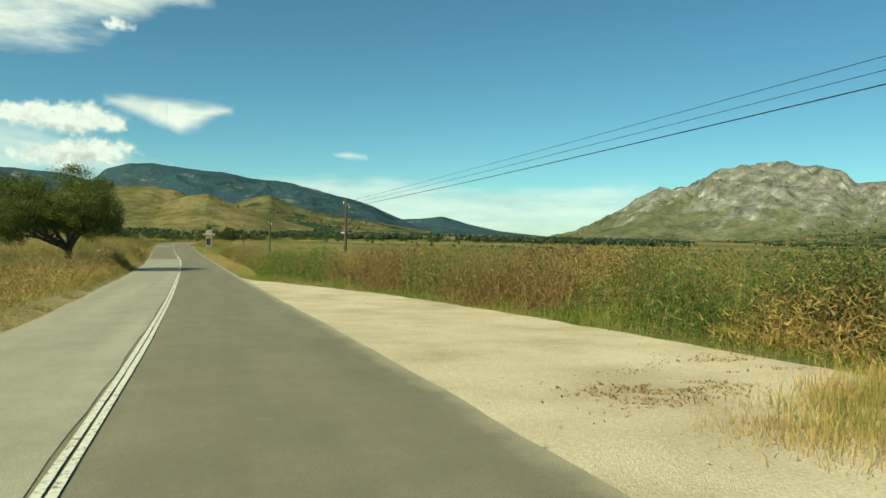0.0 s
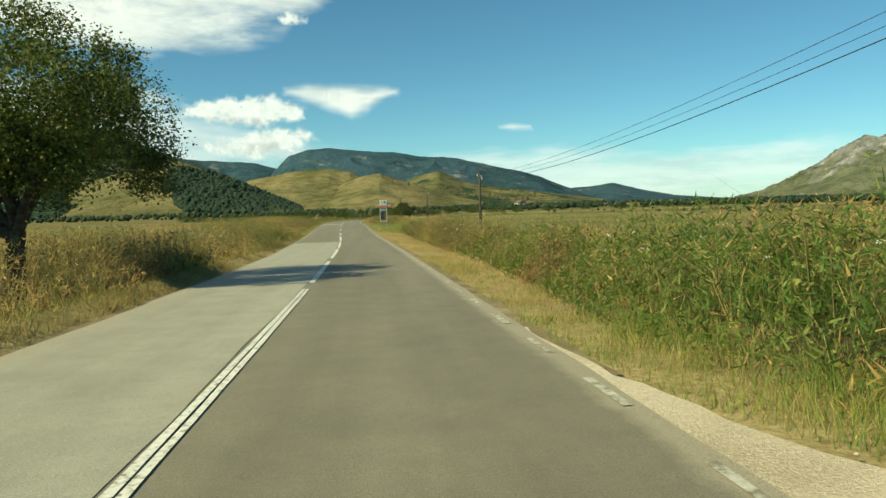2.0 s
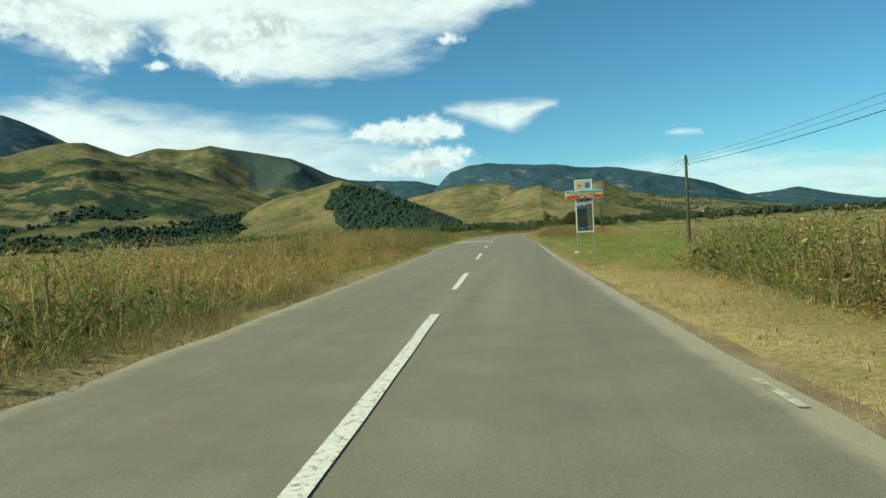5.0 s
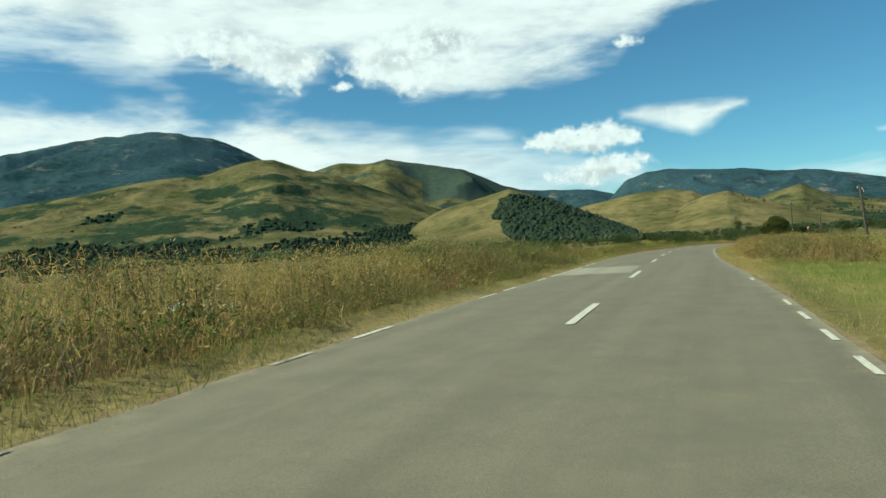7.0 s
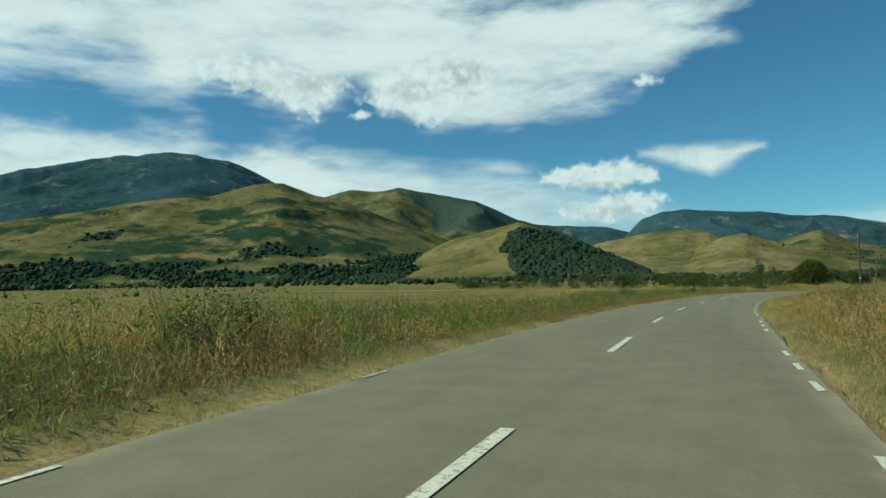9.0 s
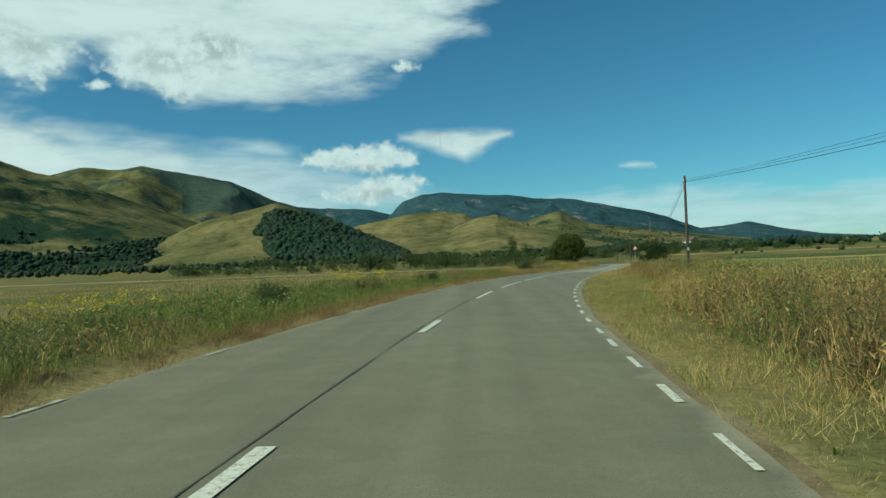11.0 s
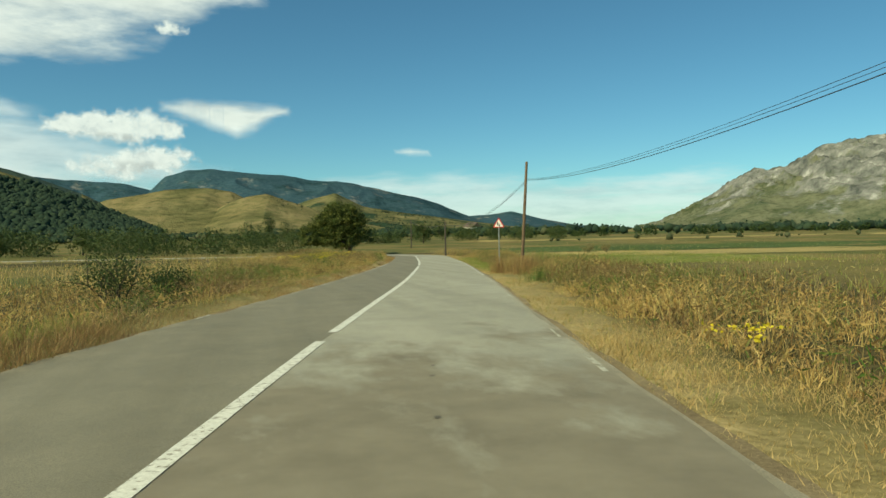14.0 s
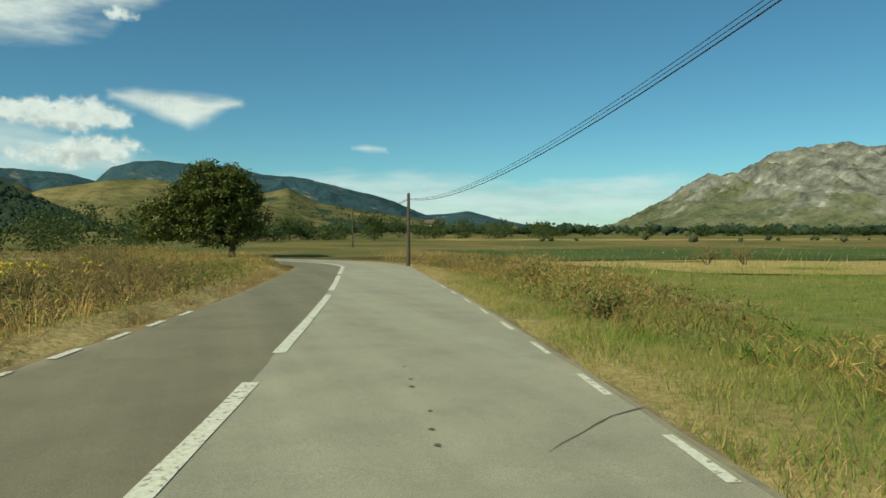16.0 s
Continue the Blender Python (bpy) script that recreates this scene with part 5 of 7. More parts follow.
for k, (label, x, y, reach, n, tall, wide, mat) in enumerate([
        ("tall golden reeds standing by the verge", 6.9, 242.6, 1.6, 190, 1.2, 0.010, GRASS_DRY), ("tall golden reeds standing by the verge", 8.4, 241.0, 1.6, 190, 1.3, 0.010, GRASS_GOLD), ("brown heap of withered grass", 8.6, 248.0, 1.5, 1100, 0.8, 0.014, RUST),
        ("dark green weeds among dry stalks", 15.7, 281.0, 0.8, 180, 0.7, 0.016, REED), ("dark green weeds among dry stalks", 17.4, 282.0, 1.0, 220, 0.8, 0.016, REED), ("rust-brown stalks beside the warning sign", 17.8, 287.6, 1.4, 560, 0.9, 0.011, RUST),
        ("rust-brown stalks beside the warning sign", 18.9, 291.6, 1.6, 700, 0.95, 0.011, RUST), ("rust-brown stalks beside the warning sign", 17.2, 290.2, 1.3, 520, 0.95, 0.011, RUST), ("dry stalks beside the warning sign", 18.0, 290.3, 1.2, 480, 0.95, 0.011, GRASS_DRY), ("dry stalks at the foot of the pole", 20.6, 294.0, 1.3, 700, 0.9, 0.012, GRASS_DRY), ("dark green weed stand behind the lay-by", 6.6, 45.2, 1.5, 520, 1.5, 0.016, REED),
        ("golden dry stand by the road", 5.6, 49.2, 1.4, 500, 1.1, 0.012, GRASS_DRY), ("golden dry stand by the road", 5.8, 57.0, 1.6, 500, 1.2, 0.012, GRASS_DRY), ("green weed stand behind the lay-by", 9.2, 30.5, 1.8, 420, 1.3, 0.014, REED),
        ("rust-brown weed stand at the foot of the pole", 8.3, 41.2, 1.5, 420, 1.9, 0.012, RUST), ("tall dry stand at the foot of the pole", 9.4, 40.4, 1.6, 380, 2.0, 0.011, GRASS_DRY), ("green weed stand at the foot of the pole", 7.7, 38.6, 1.5, 420, 1.7, 0.014, REED)]):
    clump(label, x, y, reach, n, tall, wide, mat, 300 + k)


def build_layby_tufts():
    """Dry growth creeping over the gravel: a low clump with standing blades, and trampled stems lying in front of it."""
    rand = np.random.default_rng(19)
    spots = np.array([(4.9, 4.6, 0.5), (5.6, 4.9, 0.8), (6.4, 5.4, 0.9), (7.2, 5.8, 1.0), (5.3, 3.7, 1.0), (6.1, 4.2, 1.2), (7.0, 4.6, 1.3), (8.0, 5.4, 1.3), (8.6, 6.4, 1.0)])
    n = 9000
    k = rand.integers(0, len(spots), n)
    x, y = spots[k, 0] + rand.normal(size=n) * 0.42, spots[k, 1] + rand.normal(size=n) * 0.38
    clump = 0.6 + 0.7 * np.clip(fbm(x, y, 0.5, 33, 2) + 0.3, 0, 1)
    v, f = blades(x, y, road_z(y), rand.uniform(0.03, 0.22, n) * spots[k, 2] * clump, rand.uniform(0.005, 0.011, n), rand, 1.0)
    stuff("dry_tufts", "low dry grass clump growing on the gravel", "grass", v, f, STRAW)
    k = rand.integers(0, len(spots), 3500)
    x, y = spots[k, 0] + 0.2 + rand.normal(size=3500) * 0.4, spots[k, 1] - 0.1 + rand.normal(size=3500) * 0.35
    v, f = blades(x, y, road_z(y), rand.uniform(0.05, 0.42, 3500) * spots[k, 2], rand.uniform(0.006, 0.012, 3500), rand, 0.7)
    stuff("dry_tufts", "low dry grass clump growing on the gravel", "grass", v, f, GRASS_DRY)
    n = 2600
    u = rand.uniform(0, 1, n)
    x, y = 4.3 + 3.6 * u + rand.normal(size=n) * 0.35, 6.3 + 1.9 * u + rand.normal(size=n) * 0.42
    keep = fbm(x * 0.7, y * 1.6, 0.8, 35, 3) > 0.12
    x, y = x[keep], y[keep]
    v, f = blades(x, y, road_z(y) + 0.02, rand.uniform(0.01, 0.05, len(x)), rand.uniform(0.012, 0.03, len(x)), rand, 3.2)
    stuff("trampled_stems", "brown trampled stems lying on the gravel", "grass", v, f, RUST)


build_layby_tufts()


def joined(pieces):
    v, f, c = [], [], 0
    for a, b in pieces:
        v.append(a)
        f.append(b + c)
        c += len(a)
    return np.concatenate(v), np.concatenate(f)


def plant_many(templates, x, y, z, scale, rand):
    """Copies of templates, joined: per layer, verts and faces."""
    layers = [([], []) for _ in templates[0]]
    counts = [0] * len(layers)
    which = rand.integers(0, len(templates), len(x))
    turn = rand.uniform(0, 2 * np.pi, len(x))
    for k, tp in enumerate(templates):
        m = which == k
        if not m.any():
            continue
        c, s = np.cos(turn[m]), np.sin(turn[m])
        for li, (v, f) in enumerate(tp):
            vx = c[:, None] * v[:, 0] - s[:, None] * v[:, 1]
            vy = s[:, None] * v[:, 0] + c[:, None] * v[:, 1]
            sc = scale[m][:, None]
            vv = np.stack([x[m][:, None] + vx * sc, y[m][:, None] + vy * sc, z[m][:, None] + v[:, 2] * sc], -1)
            ff = f[None] + (np.arange(m.sum()) * len(v))[:, None, None] + counts[li]
            layers[li][0].append(vv.reshape(-1, 3))
            layers[li][1].append(ff.reshape(-1, f.shape[1]))
            counts[li] += vv.shape[0] * vv.shape[1]
    return [(np.concatenate(a), np.concatenate(b)) for a, b in layers if a]


def herb_template(rand, kind):
    """A many-stemmed herb about a metre tall: stems, leaves, heads."""
    stems, leaves, heads = [], [], []
    count = {"leafy": 5, "mound": 4, "dead": 4}[kind]
    for k in range(count):
        a, tilt = rand.uniform(0, 2 * np.pi), rand.uniform(0.05, 0.35 if kind != "mound" else 0.9)
        h = rand.uniform(0.65, 1.0) * (0.55 if kind == "mound" else 1.0)
        p0 = np.array([rand.normal() * 0.05, rand.normal() * 0.05, -0.03])
        p2 = p0 + np.array([np.cos(a) * tilt, np.sin(a) * tilt, h])
        p1 = (p0 + p2) / 2 + np.array([rand.normal() * 0.04, rand.normal() * 0.04, h * 0.06])
        stems.append(tube_arrays([p0, p1, p2], [0.008, 0.006, 0.003], 3)) if kind == "dead" else stems.append(tube_arrays([p0, p2], [0.008, 0.003], 3))
        if kind == "dead":
            for q in range(2):
                tip = p1 + (p2 - p1) * rand.uniform(0.2, 1) + rand.normal(size=3) * np.array([0.09, 0.09, 0.05])
                stems.append(tube_arrays([p1 + (p2 - p1) * 0.2, tip], [0.004, 0.003], 3))
                heads.append(tip + rand.normal(size=(2, 3)) * np.array([0.03, 0.03, 0.008]))
            leaves.append(p0 + (p2 - p0) * rand.uniform(0.1, 0.5, (3, 1)))
        else:
            n = 8 if kind == "leafy" else 10
            u = rand.uniform(0.12, 1.0, (n, 1))
            leaves.append(p0 * (1 - u) ** 2 + 2 * p1 * u * (1 - u) + p2 * u * u + rand.normal(size=(n, 3)) * 0.035)
            heads.append(p2 + rand.normal(size=(1, 3)) * 0.02)
    L, Hd = np.concatenate(leaves), np.concatenate(heads)
    size = (0.080 if kind == "mound" else 0.066) * (1.2 - 0.5 * np.clip(L[:, 2], 0, 1))
    return joined(stems), leaf_cards(L, size, rand, 0.1, 0.22), leaf_cards(Hd, np.full(len(Hd), 0.04), rand, -0.2)


def build_weeds():
    rand = np.random.default_rng(23)
    kinds = {"leafy": [herb_template(rand, "leafy") for _ in range(5)], "mound": [herb_template(rand, "mound") for _ in range(4)], "dead": [herb_template(rand, "dead") for _ in range(5)]}
    plans = (("leafy", 1, 1500, 1.2, 7.0, 5, "leafy green weeds in the roadside growth", "dusty green weed leaves", WEED),
             ("leafy", -1, 2600, 0.7, 9.0, 6, "leafy green weeds in the roadside growth", "dusty green weed leaves", WEED),
             ("mound", 1, 800, 0.9, 6.0, 7, "low bramble mounds in the grass", "dark bramble leaves", LEAF_DARK),
             ("mound", -1, 800, 0.8, 6.0, 8, "low bramble mounds in the grass", "dark bramble leaves", HEDGE),
             ("dead", 1, 800, 0.9, 7.0, 9, "dead brown stalks in the grass", "withered leaves on dead stalks", SEED),
             ("dead", -1, 900, 0.4, 10.0, 10, "dead brown stalks in the grass", "withered leaves on dead stalks", SEED))
    plans = [(*q, -2, 330) for q in plans] + [("leafy", 1, 200, 1.4, 5.0, 11, "leafy green weeds in the roadside growth", "dusty green weed leaves", WEED, 258, 294), ("dead", 1, 220, 1.4, 5.0, 12, "dead brown stalks in the grass", "withered leaves on dead stalks", SEED, 258, 296),
                                              ("leafy", 1, 600, 1.7, 5.0, 16, "tall drying weeds in the roadside growth", "yellowing weed leaves", WEED_DRY, 50, 112), ("leafy", -1, 330, 0.85, 2.6, 17, "tall drying weeds in the roadside growth", "yellowing weed leaves", WEED_DRY, 90, 190), ("leafy", 1, 260, 1.0, 5.0, 14, "leafy green weeds in the roadside growth", "dusty green weed leaves", WEED, 150, 222), ("dead", 1, 260, 0.8, 5.0, 15, "dead brown stalks in the grass", "withered leaves on dead stalks", SEED, 150, 225),
                                              ("leafy", 1, 160, 0.3, 5.0, 13, "lush green weeds behind the lay-by", "fresh green weed leaves", LAWN, -2, 48)]
    for kind, side, n, e0, e1, seed, label, leaf_label, mat, y0, y1 in plans:
        x, y, z, h, e = scatter(n * (6 if seed == 8 else 3), y0, y1, e0, e1, side, rand, 1.3)
        kin = {"leafy": "herb", "mound": "herb", "dead": "rust"}[kind]
        keep = (h > 0.38) & ((stand(x, y) == KINDS[kin]) | (rand.uniform(0, 1, len(x)) < 0.12)) & (fbm(x, y, 6, 90 + seed, 3) > (0.14 if seed == 8 else -0.02 if seed < 11 else -0.3))
        if side > 0 and seed == 5:
            keep &= ~((y < 50) & (rand.uniform(0, 1, len(y)) < 0.6))
        if side < 0:
            keep &= ~((kind == "dead") & (y > 185) & (y < 262) & (rand.uniform(0, 1, len(y)) < 0.6))
        if kind != "dead" and side > 0:
            keep &= ~((y > 214) & (y < 258) & (rand.uniform(0, 1, len(y)) < 0.3))
        x, y, z, h = x[keep], y[keep], z[keep], h[keep]
        (sv, sf), (lv, lf), (hv, hf) = plant_many(kinds[kind], x, y, z, np.minimum(h * rand.uniform(0.8, 1.2, len(h)), 1.75), rand)
        stuff("weed_stems", label, "weeds", sv, [sf], SEED)
        stuff("weed_leaves", leaf_label, "weeds", lv, [lf], mat)
        stuff("seed_heads", "brown seed heads above the grass", "weeds", hv, [hf], SEED)

    # umbels and yellow flowers in loose colonies
    def flowers(name, label, spots, mat, size):
        vs, fs, c = [], [], 0
        for px, py, spread, count, hh in spots:
            fx, fy = px + rand.normal(size=count) * spread, py + rand.normal(size=count) * spread * 1.6
            keep = np.abs(away(fx, fy)[0]) > 4.8
            fx, fy = fx[keep], fy[keep]
            count = len(fx)
            fz = land_z(fx, fy) + hh * rand.uniform(0.7, 1.1, count)
            cen = np.stack([fx, fy, fz], 1)
            pts = (cen[:, None] + rand.normal(size=(count, 9, 3)) * np.array([size, size, size * 0.25])).reshape(-1, 3)
            v, f = leaf_cards(pts, np.full(len(pts), size * 0.9), rand, 0.0)
            vs.append(v)
            fs.append(f + c)
            c += len(v)
        stuff(name, label, "flowers", np.concatenate(vs), [np.concatenate(fs)], mat)
    flowers("white_flowers", "white flower umbels on tall stalks", [(7.2, 39.5, 0.8, 18, 1.45), (5.6, 47, 0.6, 8, 1.2), (6.0, 84, 1.2, 36, 1.7), (4.8, 70, 0.8, 8, 1.3), (-9, 128, 1.6, 16, 0.8),
                                                                    (-8.2, 134, 1.2, 12, 0.8), (-7.4, 71.5, 0.9, 40, 1.25), (-9.5, 77, 1.2, 26, 1.35), (-7.0, 82, 0.8, 14, 1.15), (-10, 196, 3, 18, 0.8), (-12, 208, 3, 22, 0.8), (-9, 222, 2, 12, 0.7), (10.5, 52, 1, 8, 1.3), (6.8, 98, 1.3, 10, 1.5)], PETAL, 0.045)
    flowers("yellow_flowers", "yellow flower heads in the meadow", [(-13, 214, 0.9, 60, 1.0), (-10.4, 235, 0.6, 50, 1.15), (-9.2, 239, 0.45, 40, 1.1), (-7.5, 247, 0.7, 16, 0.9), (11.0, 263.2, 0.2, 10, 0.45), (9, 305, 1.6, 60, 1.0), (11, 312, 1.0, 40, 1.0)], YELLOW, 0.07)


build_weeds()


# ---- trees and bushes ----
def grow(rand, start, way, length, radius, depth, out, tips, spread=0.6, up=0.25):
    """Limbs: each call adds one bent limb to out and branches on."""
    pts, p, d = [np.array(start)], np.array(start, float), np.array(way, float)
    n = 5
    for k in range(n):
        d = d + rand.normal(size=3) * 0.13 + np.array([0, 0, up * 0.12])
        d /= np.linalg.norm(d)
        p = p + d * length / n
        pts.append(p.copy())
    out.append(tube_arrays(pts, np.linspace(radius, radius * 0.55, n + 1), 7 if radius > 0.06 else 4))
    if depth == 0:
        tips.extend(pts[2:])
        return
    for k in range(3 if depth > 1 else 4):
        q = rand.normal(size=3)
        q -= d * q.dot(d)
        q /= np.linalg.norm(q)
        b = d * (1 - spread * 0.5) + q * spread * rand.uniform(0.7, 1.3)
        b /= np.linalg.norm(b)
        at = pts[rand.integers(3, n + 1)] if k else pts[-1]
        grow(rand, at, b, length * rand.uniform(0.62, 0.8), radius * 0.5, depth - 1, out, tips, spread, up)


def tree(name, label, place, height, crown, trunk_h, trunk_r, leaves, size, mat, seed, limbs=4, lean=(0, 0), category="tree"):
    """A tree: trunk with limbs, and a crown of leaves clustered round the twigs and inside lobes (x, y, z, rx, ry, rz) given in metres from the base."""
    rand = np.random.default_rng(seed)
    root = thing(name, place, label, category)
    out, tips = [], []
    top = np.array([lean[0], lean[1], trunk_h])
    out.append(tube_arrays([(0, 0, -0.25), (0, 0, 0.05), tuple(top * 0.5), tuple(top)], [trunk_r * 1.5, trunk_r * 1.15, trunk_r * 0.95, trunk_r * 0.85], 10))
    for k in range(limbs):
        lobe = crown[k % len(crown)]
        w = np.array(lobe[:3]) + rand.normal(size=3) * 0.5 - top
        l = np.linalg.norm(w)
        grow(rand, top * rand.uniform(0.85, 1.0), w / l, l * 0.45, trunk_r * 0.6, 2, out, tips)
    v, f = joined(out)
    part("trunk", mesh_of("trunk", v, [f], BARK, True), None, root)
    pts = []
    for cx, cy, cz, rx, ry, rz in crown:
        vol = rx * ry * rz
        cl = rand.normal(size=(int(30 * vol ** 0.5) + 6, 3))
        cl /= np.linalg.norm(cl, axis=1)[:, None]
        cl *= rand.uniform(0.35, 1.0, len(cl))[:, None] ** 0.6
        pts.append(cl * np.array([rx, ry, rz]) + np.array([cx, cy, cz]))
    tp = np.array(tips)
    inside = np.zeros(len(tp), bool)
    for cx, cy, cz, rx, ry, rz in crown:
        inside |= (((tp - (cx, cy, cz)) / (rx * 1.25, ry * 1.25, rz * 1.25)) ** 2).sum(1) < 1
    pts.append(tp[inside])
    hubs = np.concatenate(pts)
    who = hubs[rand.integers(0, len(hubs), leaves)]
    r = height * 0.021 + 0.085
    v, f = leaf_cards(who + rand.normal(size=(leaves, 3)) * r * np.array([1, 1, 0.75]), size, rand)
    part("crown", mesh_of("crown", v, [f], mat), None, root)
    return root


tree("tree", "old spreading fruit tree with dark green foliage in the meadow", (-8.2, 54.0, float(land_z(np.array([-8.2]), np.array([54.0]))[0])), 7.2,
     [(-3.83, -1.4, 4.5, 1.9, 1.7, 1.7), (1.22, -1.6, 5, 1.8, 1.7, 1.6), (0.78, 3, 4.9, 1.71, 1.6, 1.5), (-3.48, 2.8, 4.4, 1.71, 1.6, 1.5), (0.17, 0.6, 6.6, 1.33, 1.3, 0.9), (-4.79, 0, 3.3, 1.14, 1.4, 1.4), (2.44, -0.6, 4.3, 1.04, 1.2, 1.2), (-2.52, 0.3, 5.8, 1.23, 1.4, 0.8), (-0.7, -0.8, 4.3, 1.23, 1.3, 1.2),
      (1.91, 1.6, 6, 0.85, 1, 0.7), (-1.65, 0.6, 3.9, 1.14, 1.3, 1), (1.39, -0.6, 3.2, 1.42, 1.2, 0.8), (-2.96, -0.6, 2.8, 1.42, 1.3, 0.9), (2.3, 3.2, 4.7, 1.0, 1.2, 1.5), (2.4, 3.0, 3.2, 0.8, 0.9, 0.7)],
     1.7, 0.25, 106000, 0.09, LEAF, 5, 9, (0.15, 0.0))
tree("tree", "broad dark green tree at the bend of the road", (16.9, 347.5, -5.3), 6.6,
     [(-1.3, 0, 4.2, 3.1, 2.9, 2.2), (-3.3, 0.6, 3.5, 1.7, 2.0, 1.9), (-5.1, 0.3, 2.5, 1.5, 1.6, 1.6), (1.0, -0.4, 3.5, 1.7, 2.0, 1.9), (-1.2, 0, 5.5, 2.2, 2.0, 1.4), (-1.4, 0, 2.0, 2.9, 2.3, 1.3), (0.2, -0.8, 5.0, 1.5, 1.5, 1.2)], 1.2, 0.25, 52000, 0.19, TREE_DARK, 9, 5)
tree("tree", "small rounded tree among roadside weeds", (12.4, 259.8, -3.95), 3.0,
     [(0, 0, 2.0, 1.0, 1.0, 0.85), (-0.5, 0.2, 1.6, 0.8, 0.8, 0.7), (0.7, 0, 1.5, 0.8, 0.9, 0.7), (0.1, -0.2, 0.9, 1.2, 1.2, 0.6)], 0.7, 0.07, 16000, 0.10, LEAF_DARK, 12, 4)


def bush(label, place, rx, rz, leaves, seed, mat=LEAF_DARK):
    rand = np.random.default_rng(seed)
    z = float(land_z(np.array([place[0]]), np.array([place[1]]))[0])
    root = thing("bush", (place[0], place[1], z), label, "bush")
    out, tips = [], []
    for k in range(6):
        a = rand.uniform(0, 2 * np.pi)
        w = np.array([np.cos(a) * 0.6, np.sin(a) * 0.6, 1.0])
        grow(rand, (0.05 * np.cos(a), 0.05 * np.sin(a), -0.05), w / np.linalg.norm(w), rz * 0.6, 0.025, 1, out, tips)
    v, f = joined(out)
    part("branching", mesh_of("branching", v, [f], BARK, True), None, root)
    c = rand.normal(size=(50, 3))
    c /= np.linalg.norm(c, axis=1)[:, None]
    c = c * rand.uniform(0.3, 1, 50)[:, None] * np.array([rx, rx, rz * 0.5]) + np.array([0, 0, rz * 0.52])
    hubs = np.concatenate([c, np.array(tips)])
    leaves = int(leaves * 1.7)
    p = hubs[rand.integers(0, len(hubs), leaves)] + rand.normal(size=(leaves, 3)) * rz * 0.11
    p[:, 2] = np.abs(p[:, 2])
    v, f = leaf_cards(p, 0.062, rand, 0.3, 0.24)
    part("foliage", mesh_of("foliage", v, [f], mat), None, root)
    return root


for k, (lab, p, rx, rz, n, mt) in enumerate([
        ("tall leafy thistle bush in the roadside weeds", (7.1, 45.0), 0.9, 1.6, 2200, WEED_DRY), ("tall leafy grey-green bush at the lay-by", (10.7, 9.3), 0.9, 1.9, 3200, WEED),
        ("leafy bush in the tall growth behind the lay-by", (9.8, 27.0), 0.9, 1.7, 1300, WEED), ("brown drying bush behind the lay-by", (10.8, 22.5), 1.0, 1.5, 1200, WEED_DRY), ("dark leafy bush in the tall growth behind the lay-by", (12.4, 18.0), 1.1, 1.9, 1500, HEDGE),
        ("brown drying bush behind the lay-by", (11.4, 14.2), 0.9, 1.5, 1200, WEED_DRY), ("leafy bush in the tall growth behind the lay-by", (13.6, 13.0), 1.1, 1.9, 1400, WEED), ("dark leafy bush in the tall growth behind the lay-by", (11.9, 9.6), 0.9, 2.1, 2000, HEDGE), ("yellowing bush in the tall growth behind the lay-by", (8.6, 33.5), 1.0, 1.5, 1200, WEED_DRY),
        ("dark leafy bush in the tall growth behind the lay-by", (15.5, 24.0), 1.3, 2.0, 1500, HEDGE), ("upright grey-green bush in the meadow", (1.7, 274.4), 0.6, 1.75, 2200, HEDGE), ("round dark bush in the meadow", (2.6, 278.6), 0.8, 1.15, 1800, LEAF_DARK),
        ("dark bush beside the road", (-9.0, 83.0), 0.8, 1.0, 1800, WEED), ("dark leafy bush in tall grass", (-11.0, 205.0), 0.8, 1.0, 1600, WEED),
        ("low green bush in dry grass", (9.5, 218.0), 1.1, 0.8, 1100, WEED),
        ("dark bush in the verge", (-7.6, 70.0), 0.9, 0.9, 1600, WEED), ("leafy bush by the field", (10.6, 256.0), 1.0, 1.0, 1500, WEED),
        ("dry fluffy pale bush in the field", (39.6, 324.5), 0.8, 1.1, 900, SEED), ("dry fluffy pale bush in the field", (41.5, 324.0), 0.8, 1.0, 900, SEED),
        ("leafy green bush in the meadow", (-6.3, 241.0), 0.8, 1.0, 1400, HEDGE), ("leafy green bush in the meadow", (-8.2, 229.0), 0.7, 1.1, 1200, WEED), ("leafy green bush in the meadow", (-10.5, 221.0), 0.9, 1.1, 1400, HEDGE),
        ("tall yellowing weed bush beside the verge", (5.9, 65.5), 1.0, 1.5, 2000, WEED_DRY),
        ("bushy green shrub in the tall growth", (-10.0, 157.4), 1.0, 1.75, 2000, WEED), ("slim dark shrub over the dry growth", (-13.4, 153.8), 0.6, 2.0, 1500, HEDGE), ("slim dark shrub over the dry growth", (-16.8, 138.2), 0.55, 2.0, 1500, HEDGE),
        ("low leafy bush at the roadside", (-10.0, 145.4), 1.0, 1.3, 1600, WEED_DRY), ("bushy green shrub in the tall growth", (-11.4, 121.5), 0.9, 1.6, 1700, WEED), ("bushy green shrub in the tall growth", (-11.6, 171.0), 0.9, 1.5, 1600, HEDGE),
        ("low green bush in the verge grass", (22.4, 306.4), 0.5, 0.6, 450, WEED), ("low green bush in the verge grass", (25.2, 315.0), 0.7, 0.8, 700, WEED_DRY)]):
    bush(lab, p, rx, rz, n, 60 + k, mt)


